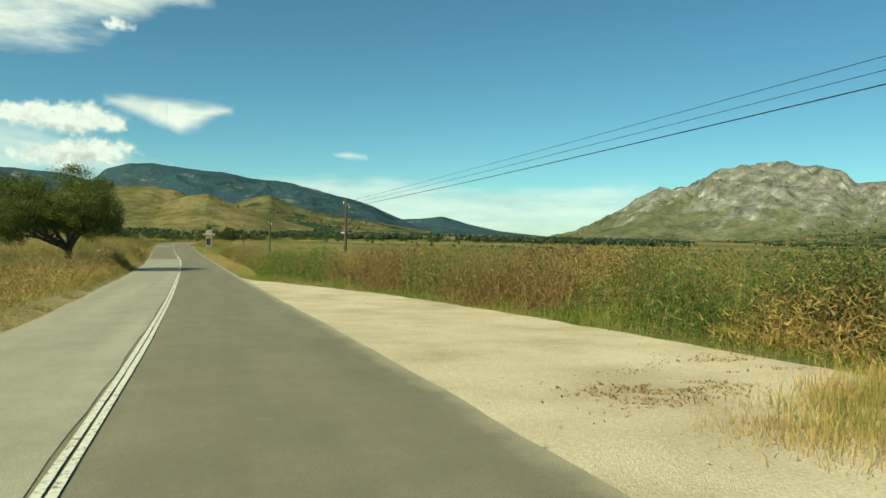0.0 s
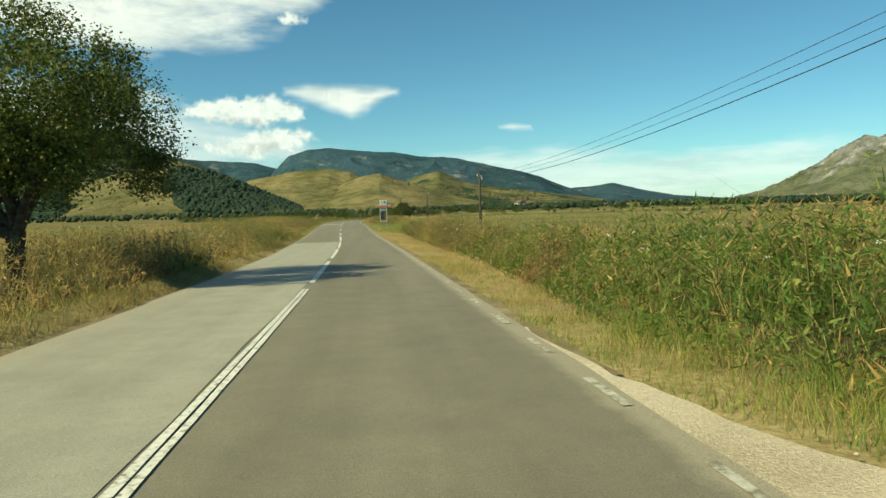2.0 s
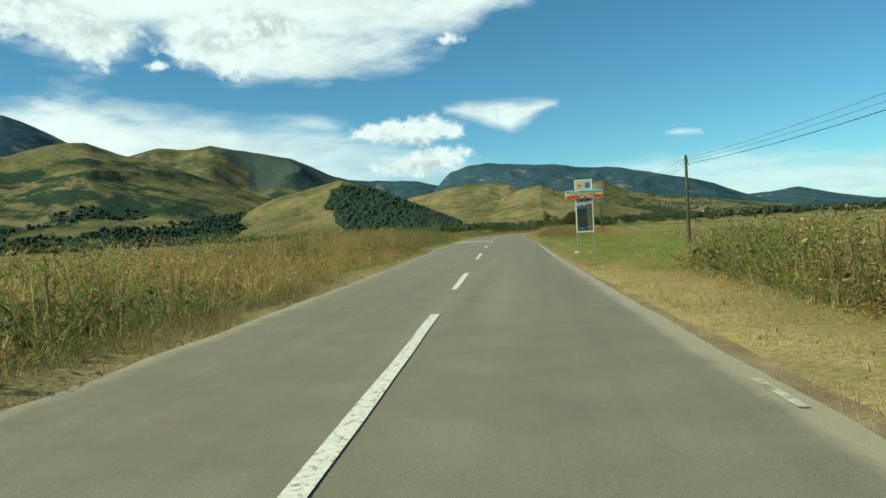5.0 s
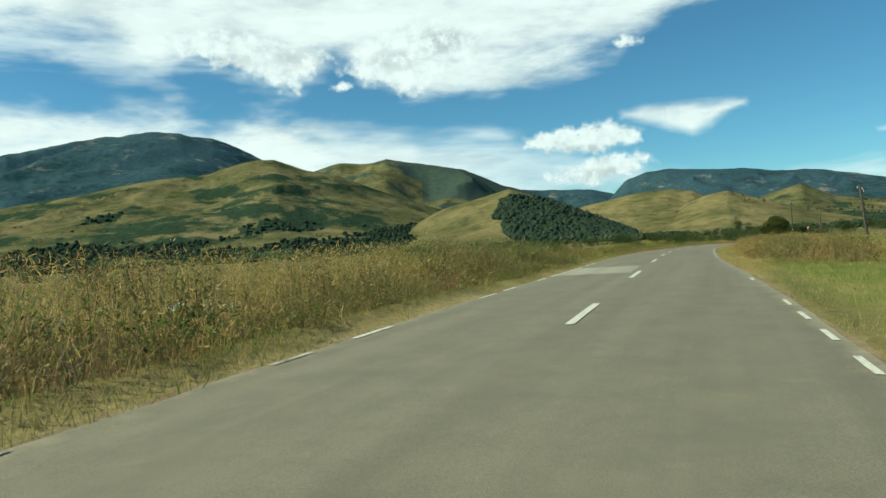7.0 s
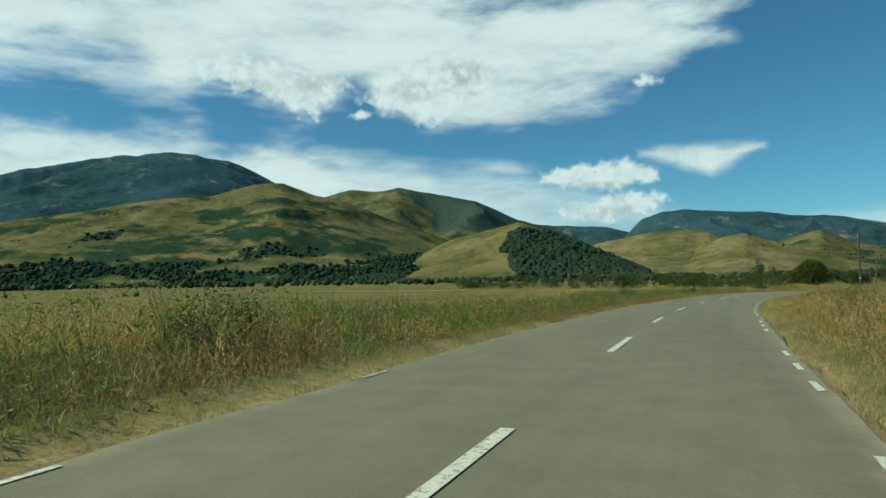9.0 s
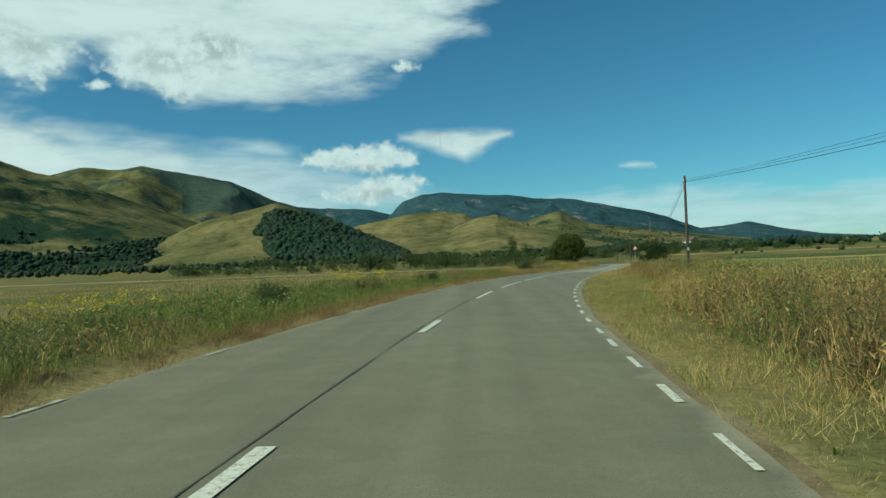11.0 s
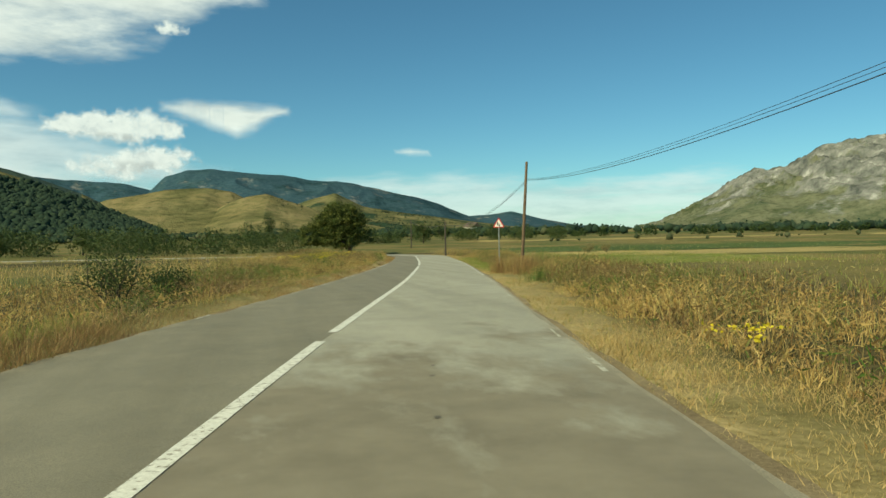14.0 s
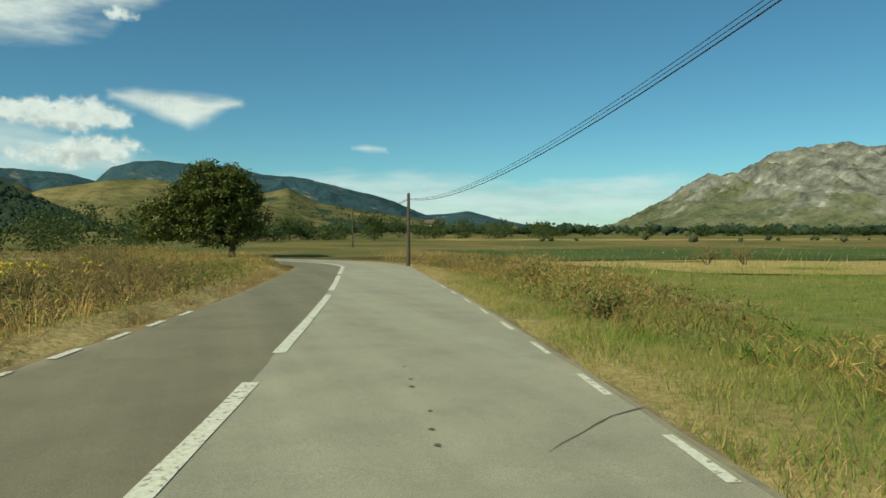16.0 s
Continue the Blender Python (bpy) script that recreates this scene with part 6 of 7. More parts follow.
def crown_blob(rand, cards):
    """A far tree: an uneven core with leaf masses standing out of it; about two units tall."""
    bm = bmesh.new()
    bmesh.ops.create_icosphere(bm, subdivisions=1, radius=0.72)
    v = np.array([q.co[:] for q in bm.verts])
    f = np.array([[q.index for q in fc.verts] for fc in bm.faces])
    bm.free()
    v *= (1 + 0.2 * rand.normal(size=(len(v), 1)))
    d = rand.normal(size=(cards, 3))
    d /= np.linalg.norm(d, axis=1)[:, None]
    cv, cf = leaf_cards(d * rand.uniform(0.4, 0.85, cards)[:, None], 0.5, rand, -0.15)
    tri = np.concatenate([cf[:, [0, 1, 2]], cf[:, [0, 2, 3]]]) + len(v)
    v = np.concatenate([v, cv]) * np.array([1, 1, rand.uniform(0.75, 1.15)]) + np.array([0, 0, 0.75])
    return v, np.concatenate([f, tri])


def woods(name, label, places, heights, seed, cards=6, mat=FAR_LEAF):
    """Far trees: uneven crowns, joined."""
    rand = np.random.default_rng(seed)
    temps = [(crown_blob(rand, cards),) for _ in range(9)]
    p = np.asarray(places)
    ((v, f),) = plant_many(temps, p[:, 0], p[:, 1], p[:, 2] - heights * 0.05, heights * 0.56, rand)
    stuff(name, label, "woods", v, [f], mat).data.polygons.foreach_set("use_smooth", np.ones(len(f), bool))


def polar(a, r):
    return HUB[0] + r * np.sin(np.radians(a)), HUB[1] + r * np.cos(np.radians(a))


def build_woods():
    rand = np.random.default_rng(31)
    # crowns of the woods that lie on the slopes
    for name, label, H, rule, a0, a1, r0, r1, n, tall in (
            ("hillside_woods", "dark green woods on the hill flank", HD_H, flank_woods, -18.2, -6.0, 800, 1096, 5000, (8, 12)),
            ("foothill_woods", "dark woods and scrub across the foothill", H1_H, band_woods, -78, -20, 830, 1490, 17000, (3.5, 8))):
        a, r = rand.uniform(a0, a1, n), rand.uniform(r0, r1, n)
        keep = rule(a, r)
        a, r = a[keep], r[keep]
        x, y = polar(a, r)
        woods(name, label, np.stack([x, y, H(a, r)], 1), rand.uniform(*tall, len(a)), 1, 1 if name != "foothill_woods" else 4, FAR_LEAF)
    for H, rad, front, a0, a1, n, thr in ((OLC_H, 2100, 500, 2, 18, 900, 0.0), (OLB_H, 1700, 420, -4, 9, 400, 0.25)):
        a, r = rand.uniform(a0, a1, n), rad - front * rand.uniform(0.03, 1, n)
        low = np.clip((rad - r) / front, 0, 1)
        keep = fbm(np.radians(a) * r, r * 1.2, 200, 52, 5) > thr + 0.16 - 0.6 * low ** 2
        a, r = a[keep], r[keep]
        x, y = polar(a, r)
        woods("hillside_copse", "dark copses scattered over the pasture hill", np.stack([x, y, H(a, r)], 1), rand.uniform(3, 6.5, len(a)), 2, 6, SCRUB_LEAF)
    for H, a0, a1, r0, r1, n in ((H1_H, -78, -24, 830, 1480, 420), (HP_H, -34, -13, 1250, 1980, 160)):
        a, r = rand.uniform(a0, a1, n), rand.uniform(r0, r1, n)
        x, y = polar(a, r)
        woods("hillside_shrubs", "single dark shrubs scattered over the pasture", np.stack([x, y, H(a, r)], 1), rand.uniform(2, 4.5, n), 8, 6, SCRUB_LEAF)
    # scrub and trees at the foot of the hills, in loose clumps
    a = np.concatenate([rand.uniform(-80, -2, 5200), rand.uniform(-10, 20, 1700)])
    r = 400 + 430 * rand.uniform(0, 1, len(a)) ** 0.8
    side = np.radians(a) * r
    keep = fbm(side, r * 1.3, 75, 54, 4) > 0.06 + 0.12 * smooth_noise(side, r, 240, 56)
    a, r = a[keep], r[keep]
    x, y = polar(a, r)
    tall = rand.uniform(1.8, 5.0, len(a)) * (1 + 0.9 * np.clip(fbm(np.radians(a) * r, r, 40, 57, 2), 0, 1))
    woods("scrub", "scattered scrub and trees at the foot of the hills", np.stack([x, y, land_z(x, y)], 1)[::2], tall[::2], 3)
    woods("scrub", "scattered scrub and trees at the foot of the hills", np.stack([x, y, land_z(x, y)], 1)[1::2], tall[1::2], 5, 6, SCRUB_LEAF)
    # single bushes far out over the meadows
    for x0, x1, n in ((70, 330, 420), (-260, -90, 200)):
        x, y = rand.uniform(x0, x1, n), rand.uniform(20, 420, n)
        keep = (fbm(x, y, 60, 67, 3) > 0.1) & (np.abs(away(x, y)[0]) > 75)
        x, y = x[keep], y[keep]
        woods("field_bushes", "low bushes scattered over the meadow", np.stack([x, y, land_z(x, y)], 1), rand.uniform(0.7, 2.2, len(x)), 6, 22, SCRUB_LEAF)
    # hedges over the plain
    a = rand.uniform(8, 62, 2400)
    r = np.choose(rand.integers(0, 4, len(a)), [480 + 0 * a, 760 + 2 * a, 1150 + 0 * a, 1700 + 0 * a]) + rand.normal(size=len(a)) * 25
    keep = fbm(np.radians(a) * r, r * 0.2, 90, 55, 3) > 0.05
    a, r = a[keep], r[keep]
    x, y = polar(a, r)
    woods("hedgerow", "dark hedges and trees across the plain", np.stack([x, y, land_z(x, y)], 1), rand.uniform(3, 7, len(a)), 4)


build_woods()


def thicket(label, spots, leaves, size, mat, seed):
    """A hedge grown into one: leaves in clusters over many crowns (x, y, radius, height), with stems."""
    rand = np.random.default_rng(seed)
    sp = np.array(spots, float)
    z = land_z(sp[:, 0], sp[:, 1])
    k = rand.choice(len(sp), leaves // 14, p=sp[:, 2] / sp[:, 2].sum())
    d = rand.normal(size=(len(k), 3))
    d /= np.linalg.norm(d, axis=1)[:, None]
    d *= rand.uniform(0.55, 1.0, len(k))[:, None]
    hub = np.stack([sp[k, 0], sp[k, 1], z[k] + sp[k, 3] * 0.5], 1) + d * np.stack([sp[k, 2], sp[k, 2], sp[k, 3] * 0.5], 1)
    p = np.repeat(hub, 14, 0) + rand.normal(size=(len(k) * 14, 3)) * 0.32
    p[:, 2] = np.maximum(p[:, 2], np.repeat(z[k], 14))
    v, f = leaf_cards(p, size, rand)
    stuff("thicket", label, "hedge", v, [f], mat)


_r = np.random.default_rng(44)
thicket("dense dark hedge behind the meadow", [(x + _r.normal() * 1.5, 374 + 0.25 * abs(x) + _r.normal() * 4, _r.uniform(1.8, 3.2), _r.uniform(2.5, 5.0)) for x in np.arange(-95, 9, 2.6)], 24000, 0.30, HEDGE, 45)
thicket("green bushes beside the tree at the bend", [(x + _r.normal() * 0.8, 357 + _r.normal() * 3, _r.uniform(1.2, 2.2), _r.uniform(2.0, 3.6)) for x in np.arange(-16, 12, 1.7)], 11000, 0.2, HEDGE, 48)
thicket("dark hedge beyond the bend", [(x + _r.normal() * 2, 425 + 0.3 * x + _r.normal() * 8, _r.uniform(2, 4.0), _r.uniform(2.5, 5.5)) for x in np.arange(2, 90, 3.4)], 22000, 0.33, HEDGE, 46)
thicket("low hedge across the field", [(x + _r.normal() * 3, 470 + 0.1 * x + _r.normal() * 8, _r.uniform(2, 4.0), _r.uniform(2.0, 4.0)) for x in np.arange(95, 420, 8.5)], 14000, 0.5, LEAF_DARK, 47)


def field_strip(label, x0, x1, ya, yb, tilt, mat, seed):
    """A worked strip of the plain: a sheet just over the ground."""
    u, w = np.linspace(0, 1, 60), np.linspace(0, 1, 14)
    U, V = np.meshgrid(u, w, indexing="ij")
    x = x0 + (x1 - x0) * U
    y = ya + (yb - ya) * V + tilt * (x - x0) + 1.2 * smooth_noise(x, V * 40, 17, seed)
    n, m = x.shape
    i, j = np.meshgrid(np.arange(n - 1), np.arange(m - 1), indexing="ij")
    f = np.stack([i * m + j, i * m + j + 1, (i + 1) * m + j + 1, (i + 1) * m + j], -1).reshape(-1, 4)
    me = mesh_of("field", np.stack([x, y, land_z(x.ravel(), y.ravel()).reshape(x.shape) + 0.03], -1).reshape(-1, 3), [f[:, ::-1]], mat, True)
    tagged(new("field", me), label, "field", kind="structure")


STUBBLE = surface("pale stubble", [(0.3, (0.26, 0.21, 0.085)), (0.7, (0.40, 0.31, 0.13))], 0.06, 0.95, (3, 0.5, 0.1), (2.0, 0.2), spec=0.1)
CROP = surface("green crop", [(0.3, (0.05, 0.075, 0.022)), (0.7, (0.09, 0.12, 0.036))], 0.05, 0.95, (3, 0.5, 0.1), (2.0, 0.25), spec=0.1)
field_strip("golden ripe grass strip in the plain", 34, 330, 318, 334, -0.30, STUBBLE, 1)
field_strip("green crop field in the plain", 36, 420, 336, 366, -0.28, CROP, 2)
field_strip("pale stubble strip in the plain", 60, 700, 420, 446, -0.12, STUBBLE, 3)
field_strip("green crop field in the plain", 80, 900, 560, 640, -0.10, CROP, 4)
field_strip("pale stubble strip in the plain", 120, 1500, 800, 900, -0.10, STUBBLE, 5)

for k, (lab, px, py, hh, ww) in enumerate([
        ("slim dark tree beyond the bend", 9.0, 470.0, 11.0, 1.6), ("leafy tree beyond the bend", 14.0, 462.0, 7.0, 2.6), ("leafy tree behind the meadow", -12.0, 372.0, 5.0, 2.4),
        ("dense tree behind the meadow", -22.0, 380.0, 5.5, 3.0), ("dense tree behind the meadow", -32.0, 372.0, 5.0, 3.0), ("dark tree at the far field edge", 44.0, 420.0, 6.0, 2.6),
        ("dark tree at the far field edge", 62.0, 470.0, 6.5, 2.8), ("dense tree beyond the bend", 30.0, 430.0, 5.5, 3.0), ("low tree on the field edge", 22.0, 415.0, 4.5, 3.0)]):
    zz = float(land_z(np.array([px]), np.array([py]))[0])
    tree("tree", lab, (px, py, zz), hh, [(0, 0, hh * 0.55, ww, ww, hh * 0.36), (ww * 0.5, 0, hh * 0.42, ww * 0.7, ww * 0.7, hh * 0.25), (-ww * 0.4, 0.3, hh * 0.7, ww * 0.6, ww * 0.6, hh * 0.22), (0, 0, hh * 0.25, ww * 0.9, ww * 0.8, hh * 0.2)],
         hh * 0.2, 0.14, 3000, 0.25, HEDGE, 100 + k, 3)


# ---- poles and wires ----
POLES = [(9.1, -1.0, 4.45, 0.0), (8.82, 42.63, 3.36, 0.0), (8.57, 85.46, 2.38, 0.0), (8.4, 129.0, 2.11, 0.0), (8.5, 179.0, 1.25, -0.35), (9.86, 240.0, 2.47, 0.0), (20.50, 294.28, 1.57, 0.38), (24.88, 329.05, -1.42, 0.0), (30.5, 372.0, -0.6, 0.0)]


DROP = (0, 0, 0, 0, 0, 0, 0.75, 0, 0)


def utility_pole(x, y, top, lean, mat, label, drop=0.0, near=1.0, thick=1.0):
    z0 = float(land_z(np.array([x]), np.array([y]))[0])
    h = top - z0
    root = thing("utility_pole", (x - lean, y, z0), label, "pole", "poles along the road")
    v, f = tube_arrays([(0, 0, -0.4), (0, 0, 0.1), (lean * 0.5, 0, h * 0.5), (lean, 0, h - 0.04), (lean, 0, h)], [r * thick for r in (0.125, 0.12, 0.105, 0.088, 0.05)], 12)
    part("shaft", mesh_of("shaft", v, [f], mat, True), None, root)
    for sx, dz in ((-0.16, 0.24 + drop), (0.12, 0.34 + drop), (0.18, 0.50 + drop)):
        sx, dz = sx * near, 0.36 + drop + (dz - drop - 0.36) * near
        u = 1 - dz / h
        px = lean * u
        v1, f1 = tube_arrays([(px, 0, h - dz - 0.06), (px + sx * 0.85, 0, h - dz - 0.06), (px + sx, 0, h - dz)], 0.011, 5)
        part("hook", mesh_of("hook", v1, [f1], STEEL, True), None, root, "bent steel hook")
        v1, f1 = tube_arrays([(px + sx, 0, h - dz - 0.03), (px + sx, 0, h - dz), (px + sx, 0, h - dz + 0.04), (px + sx, 0, h - dz + 0.09), (px + sx, 0, h - dz + 0.12)], [0.022, 0.036, 0.026, 0.034, 0.01], 8)
        part("insulator", mesh_of("insulator", v1, [f1], CERAMIC, True), None, root, "white porcelain insulator")
    return root


for k, (x, y, top, lean) in enumerate(POLES):
    fresh = k == 6
    p = utility_pole(x, y, top, lean, PALE_POLE if fresh else WOOD_POLE, "leaning tan wooden utility pole beside a warning sign" if fresh else ("leaning dark wooden utility pole in dry grass" if k == 4 else "weathered brown wooden utility pole in tall grass"), DROP[k], 0.2 if k >= 6 else 0.4 if k == 5 else 1.0, 0.85 if fresh else 0.84)
    if k == 5:
        bm = bmesh.new()
        box(bm, -0.05, 0.05, -0.135, -0.12, 1.55, 1.72, 0.003)
        part("marker_plate", bm, CERAMIC, p, "small white marker plate")


def wire(a, b, sag, r):
    u = np.linspace(0, 1, 25)
    pts = np.array(a)[None] * (1 - u[:, None]) + np.array(b)[None] * u[:, None]
    pts[:, 2] -= 4 * sag * u * (1 - u)
    v, f = tube_arrays(pts, r, 5)
    tagged(new("overhead_wire", mesh_of("overhead_wire", v, [f], WIRE, True)), "dark sagging wire strung between wooden poles", "wire", "wires along the road")


for k, ((ax, ay, az, _), (bx, by, bz, _)) in enumerate(zip(POLES[:-1], POLES[1:])):
    more = (-0.42, 0.12, 0, 0, 0, 0.85, 0.55, 0)[k]
    near = [0.2 if q >= 6 else 0.4 if q == 5 else 1.0 for q in (k, k + 1)]
    for sx, dz, r, sag in ((-0.16, 0.24, 0.006, 0.48 + more), (0.12, 0.34, 0.006, 0.5 + more), (0.18, 0.50, 0.011, 0.54 + more)):
        wire((ax + sx * near[0], ay, az - 0.36 - (dz - 0.36) * near[0] - DROP[k] + 0.05), (bx + sx * near[1], by, bz - 0.36 - (dz - 0.36) * near[1] - DROP[k + 1] + 0.05), sag, r)


# ---- the warning sign ----
def flat_paint(name, c, rough=0.4):
    return surface(name, [(0.3, tuple(v * 0.85 for v in c)), (0.7, c)], 6.0, rough, fine=(40, 0.06), object_space=True)


RED = flat_paint("red sign enamel", (0.52, 0.03, 0.035))
WHITE = flat_paint("white sign enamel", (0.74, 0.72, 0.66))
BLACK = flat_paint("black sign enamel", (0.015, 0.015, 0.017))
BLUE = flat_paint("blue sign enamel", (0.02, 0.13, 0.34))
SKYBLUE = flat_paint("pale blue sign enamel", (0.05, 0.30, 0.52))
AMBER = flat_paint("yellow sign enamel", (0.72, 0.50, 0.03))
GREYPANEL = flat_paint("grey weathered panel", (0.42, 0.44, 0.44))
DARKPHOTO = surface("dark weathered photo print", [(0.3, (0.012, 0.014, 0.012)), (0.55, (0.035, 0.036, 0.026)), (0.75, (0.075, 0.068, 0.05))], 1.3, 0.45, fine=(9, 0.3), object_space=True)


def slab(corners, y0, y1):
    """A plate with the outline corners (x, z), between two depths."""
    bm = bmesh.new()
    a = [bm.verts.new((x, y0, z)) for x, z in corners]
    b = [bm.verts.new((x, y1, z)) for x, z in corners]
    bm.faces.new(a)
    bm.faces.new(list(reversed(b)))
    n = len(a)
    for i in range(n):
        bm.faces.new((a[i], b[i], b[(i + 1) % n], a[(i + 1) % n]))
    bmesh.ops.recalc_face_normals(bm, faces=bm.faces)
    return bm


def rounded_triangle(r, corner):
    """Outline of an upright triangle of circumradius r with rounded corners."""
    out = []
    for k in range(3):
        a = radians(90 + 120 * k)
        c = Vector((math.cos(a), math.sin(a))) * (r - 2 * corner)
        for q in range(-2, 3):
            b = a + radians(30 * q)
            out.append((c.x + math.cos(b) * corner, c.y + math.sin(b) * corner))
    return out


def warning_sign():
    x, y = 17.62, 291.2
    z0 = float(land_z(np.array([x]), np.array([y]))[0])
    root = thing("warning_sign", (x, y, z0), "red and white triangular bend warning sign on a post", "road sign", turn=-26)
    r = 0.37
    zc = -1.73 - z0 - r
    v, f = tube_arrays([(0, 0.03, -0.3), (0, 0.03, zc + 0.2)], 0.028, 8)
    part("post", mesh_of("post", v, [f], STEEL, True), None, root, "thin grey steel post")
    pts = lambda k, c: [(a, zc + b) for a, b in rounded_triangle(r * k, c)]
    plate = part("plate", slab(pts(1.0, 0.03), -0.008, 0.004), RED, root, "red border plate")
    part("face", slab(pts(0.74, 0.02), -0.012, -0.009), WHITE, plate, "white face")
    zig = [(-0.045, -0.10), (-0.012, -0.10), (-0.012, -0.03), (0.058, -0.06), (0.058, 0.035), (0.085, 0.035), (0.042, 0.105), (0.0, 0.035), (0.025, 0.035), (0.025, -0.012), (-0.045, 0.02)]
    zig = [(-a * 1.35, b * 1.3) for a, b in zig]
    part("bend_symbol", slab([(a, zc + b - 0.02) for a, b in zig], -0.016, -0.013), BLACK, plate, "black double bend arrow")
    return root


warning_sign()


def lettering(text, size, place, mat, parent, squeeze=1.0):
    """Raised letters on a board that faces -y, each a part, centred on place."""
    made, at = [], 0.0
    for ch in text:
        if ch == " ":
            at += size * 0.3
            continue
        cu = bpy.data.curves.new("letter", "FONT")
        cu.body, cu.size, cu.extrude, cu.resolution_u = ch, size, 0.002, 2
        tmp = bpy.data.objects.new("letter", cu)
        scene.collection.objects.link(tmp)
        me = bpy.data.meshes.new_from_object(tmp.evaluated_get(bpy.context.evaluated_depsgraph_get()))
        bpy.data.objects.remove(tmp)
        xs = [v.co.x for v in me.vertices]
        made.append((me, at - min(xs)))
        at += max(xs) - min(xs) + size * 0.09
    for me, off in made:
        me.transform(Matrix.Translation(place) @ Matrix.Rotation(radians(90), 4, "X") @ Matrix.Diagonal((squeeze, 1, 1, 1)) @ Matrix.Translation((off - at / 2, -size * 0.34, 0)))
        me.materials.clear()
        me.materials.append(mat)
        part("letter", me, mat, parent)


def town_board():
    x, y = 2.45, 125.0
    z0 = float(land_z(np.array([x]), np.array([y]))[0])
    root = thing("town_board", (x, y, z0), "tall weathered town board with a striped cross panel", "billboard", turn=3)
    lo, hi = -1.78 - z0, 0.90 - z0
    bm = bmesh.new()
    box(bm, -0.40, 0.40, -0.03, 0.03, lo + 0.04, hi - 0.04, 0.006)
    panel = part("panel", bm, GREYPANEL, root, "grey weathered panel")
    for nm, c in (("frame_bar", (-0.44, -0.39, lo, hi)), ("frame_bar", (0.39, 0.44, lo, hi)), ("frame_bar", (-0.39, 0.39, lo, lo + 0.05)), ("frame_bar", (-0.39, 0.39, hi - 0.05, hi))):
        bm = bmesh.new()
        box(bm, c[0], c[1], -0.04, 0.04, c[2], c[3], 0.006)
        part(nm, bm, WHITE, root)
    for px in (-0.41, 0.41):
        v, f = tube_arrays([(px, 0.02, -0.35), (px, 0.02, lo + 0.1)], 0.03, 8)
        part("leg", mesh_of("leg", v, [f], STEEL, True), None, root)
    bm = bmesh.new()
    box(bm, -0.38, 0.38, -0.045, -0.034, lo + 0.10, lo + 1.38, 0.002)
    photo = part("photo", bm, DARKPHOTO, root, "dark faded photo print")
    bm = bmesh.new()
    box(bm, 0.13, 0.38, -0.049, -0.046, lo + 0.12, lo + 1.45, 0.001)
    part("photo_strip", bm, surface("faded olive print", [(0.3, (0.07, 0.065, 0.035)), (0.7, (0.15, 0.13, 0.075))], 2.0, 0.5, object_space=True), photo, "faded olive strip")
    for px, w, h, zz in ((-0.15, 0.3, 0.07, lo + 0.17), (0.2, 0.2, 0.05, lo + 0.24)):
        bm = bmesh.new()
        box(bm, px - w / 2, px + w / 2, -0.053, -0.050, zz, zz + h, 0.001)
        part("print_bar", bm, SKYBLUE, photo)
    # crests: plain shapes
    for px, m in ((-0.2, AMBER), (0.2, BLUE)):
        bm = bmesh.new()
        box(bm, px - 0.11, px + 0.11, -0.045, -0.034, hi - 0.42, hi - 0.17, 0.002)
        part("crest", bm, m, root)
        if m is AMBER:
            part("crest_shield", slab([(px - 0.07, hi - 0.24), (px + 0.07, hi - 0.24), (px + 0.06, hi - 0.34), (px, hi - 0.39), (px - 0.06, hi - 0.34)], -0.049, -0.046), RED, root)
        else:
            for k in range(12):
                a = 2 * math.pi * k / 12
                cx, cz = px + 0.065 * math.cos(a), hi - 0.295 + 0.065 * math.sin(a)
                part("crest_star", slab([(cx - 0.01, cz), (cx, cz - 0.01), (cx + 0.01, cz), (cx, cz + 0.01)], -0.049, -0.046), AMBER, root)
    # the striped cross panel
    z1, z2 = -0.04 - z0, 0.36 - z0
    bm = bmesh.new()
    box(bm, -0.93, 0.93, -0.13, -0.06, z1, z2, 0.008)
    cross = part("cross_panel", bm, WHITE, root, "white-edged striped panel")
    third = (z2 - z1 - 0.04) / 3
    for k, m in enumerate((RED, AMBER, SKYBLUE)):
        bm = bmesh.new()
        box(bm, -0.91, 0.91, -0.136, -0.131, z1 + 0.02 + third * k, z1 + 0.02 + third * (k + 1), 0.001)
        part("stripe", bm, m, cross)
    lettering("ROMÂNIA", 0.11, (-0.45, -0.139, z1 + 0.02 + third * 2.5), WHITE, cross)
    lettering("COMUNA LIVEZILE", 0.15, (0.02, -0.139, z1 + 0.02 + third * 1.5), BLACK, cross, 1.1)
    lettering("JUD. ALBA", 0.15, (0.12, -0.139, z1 + 0.02 + third * 0.45), WHITE, cross)
    lettering("DRUM", 0.26, (0.0, -0.056, lo + 1.62), BLACK, root, 0.95)
    lettering("BUN", 0.26, (-0.08, -0.058, lo + 1.28), SKYBLUE, root, 0.95)
    return root


town_board()


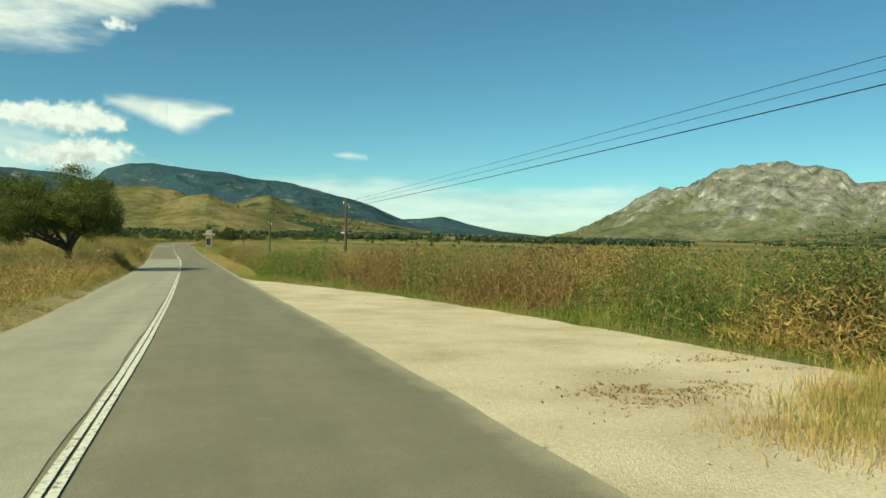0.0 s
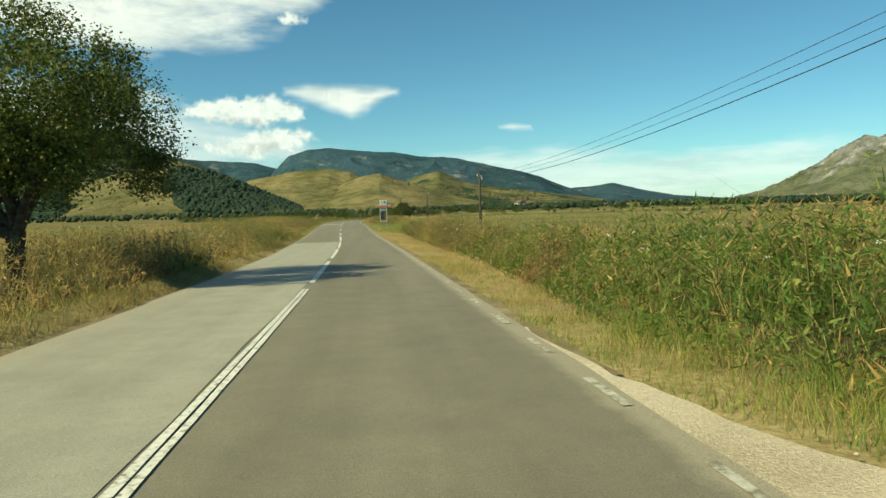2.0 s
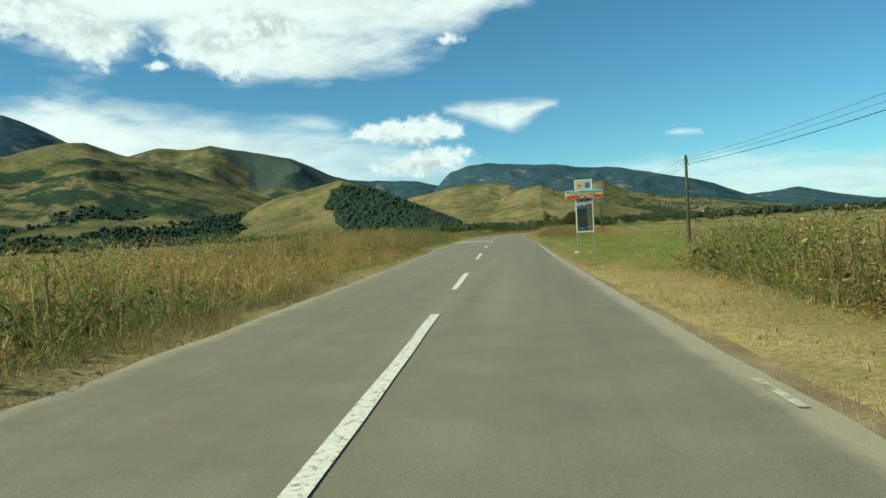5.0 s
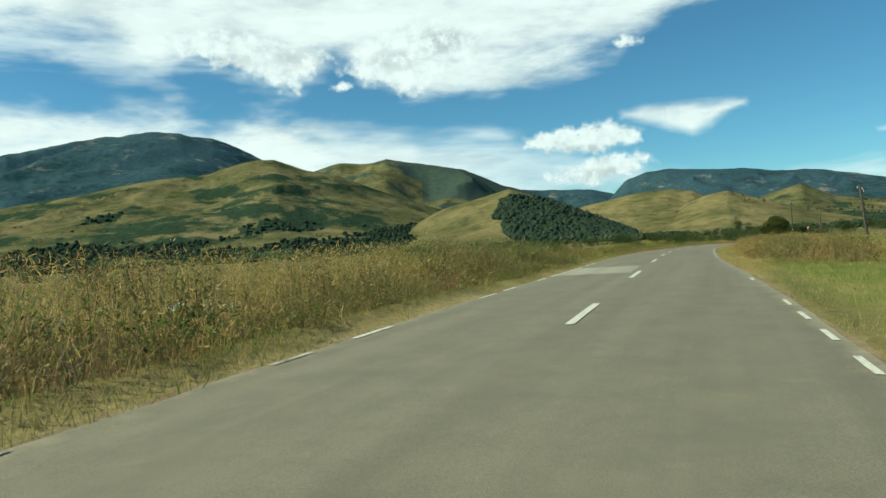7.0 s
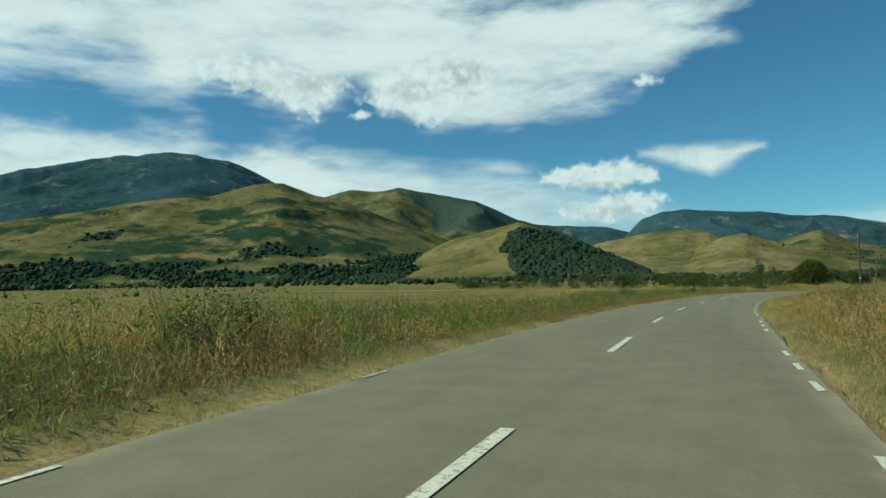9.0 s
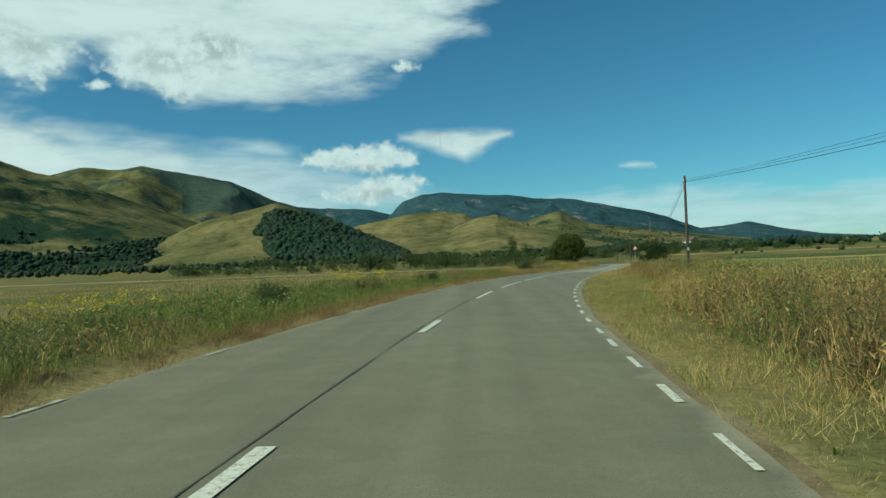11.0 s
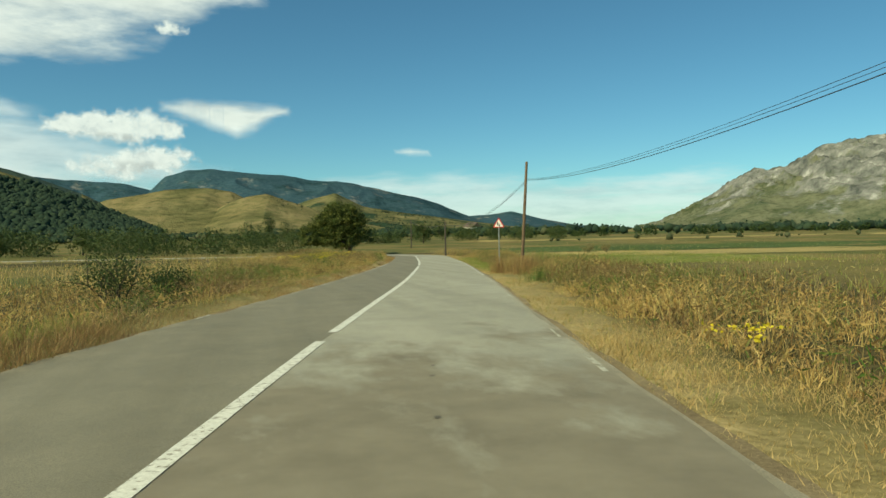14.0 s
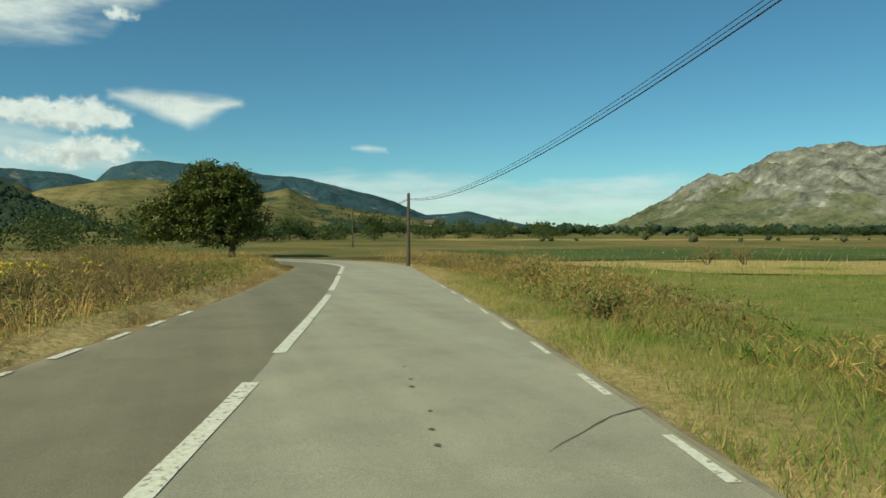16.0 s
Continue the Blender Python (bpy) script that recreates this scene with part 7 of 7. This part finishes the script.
# ---- small things ----
def far_house(x, y, w, d, h, label, turn):
    z0 = float(land_z(np.array([x]), np.array([y]))[0])
    root = thing("house", (x, y, z0), label, "house", turn=turn)
    bm = bmesh.new()
    box(bm, -w / 2, w / 2, -d / 2, d / 2, 0, h)
    part("wall", bm, flat_paint("white limewash", (0.72, 0.70, 0.64), 0.9), root)
    part("roof", slab([(-w / 2 - 0.4, h), (w / 2 + 0.4, h), (0, h + w * 0.42)], -d / 2 - 0.4, d / 2 + 0.4), flat_paint("brown roof tiles", (0.13, 0.095, 0.08), 0.8), root)
    for px in (-w / 4, w / 4):
        bm = bmesh.new()
        box(bm, px - 0.5, px + 0.5, -d / 2 - 0.05, -d / 2 - 0.005, h * 0.35, h * 0.75)
        part("window", bm, BLACK, root)


far_house(150, 720, 8, 10, 4.5, "small white house among far trees", 20)


def litter(x, y, s, seed):
    rand = np.random.default_rng(seed)
    z0 = float(land_z(np.array([x]), np.array([y]))[0])
    bm = bmesh.new()
    bmesh.ops.create_icosphere(bm, subdivisions=2, radius=s)
    for v in bm.verts:
        v.co.z *= 0.35
        v.co += Vector(rand.normal(size=3) * s * 0.12)
    ob = part("crumpled_bag", bm, WHITE)
    ob.location = (x, y, z0 + 0.16)
    tagged(ob, "crumpled white plastic bag in the grass", "litter")


litter(1.75, 121.5, 0.12, 1)
litter(2.3, 121.0, 0.07, 2)


def stones():
    rand = np.random.default_rng(77)
    n = 1400
    s = arc_at(rand.uniform(-2, 52, n))
    d = rand.uniform(3.4, 8.6, n)
    keep = (d < verge_out(s) - 0.2) & (s < arc_at(42))
    s, d = s[keep], d[keep]
    n = len(s)
    x, y = on_road(s, d)
    z = road_z(y) + 0.02
    bm = bmesh.new()
    bmesh.ops.create_icosphere(bm, subdivisions=1, radius=1.0)
    v = np.array([q.co[:] for q in bm.verts])
    f = np.array([[q.index for q in fc.verts] for fc in bm.faces])
    bm.free()
    ((vv, ff),) = plant_many([((v * np.array([1, 0.8, 0.5]) * (1 + 0.15 * rand.normal(size=(len(v), 1))), f),)], x, y, z, 0.008 + 0.018 * rand.uniform(0, 1, n) ** 4, rand)
    stuff("loose_stones", "loose pale stones on the gravel lay-by", "stones", vv, [ff], surface("pale stone", [(0.3, (0.25, 0.20, 0.13)), (0.7, (0.55, 0.48, 0.36))], 8.0, 0.9))


stones()
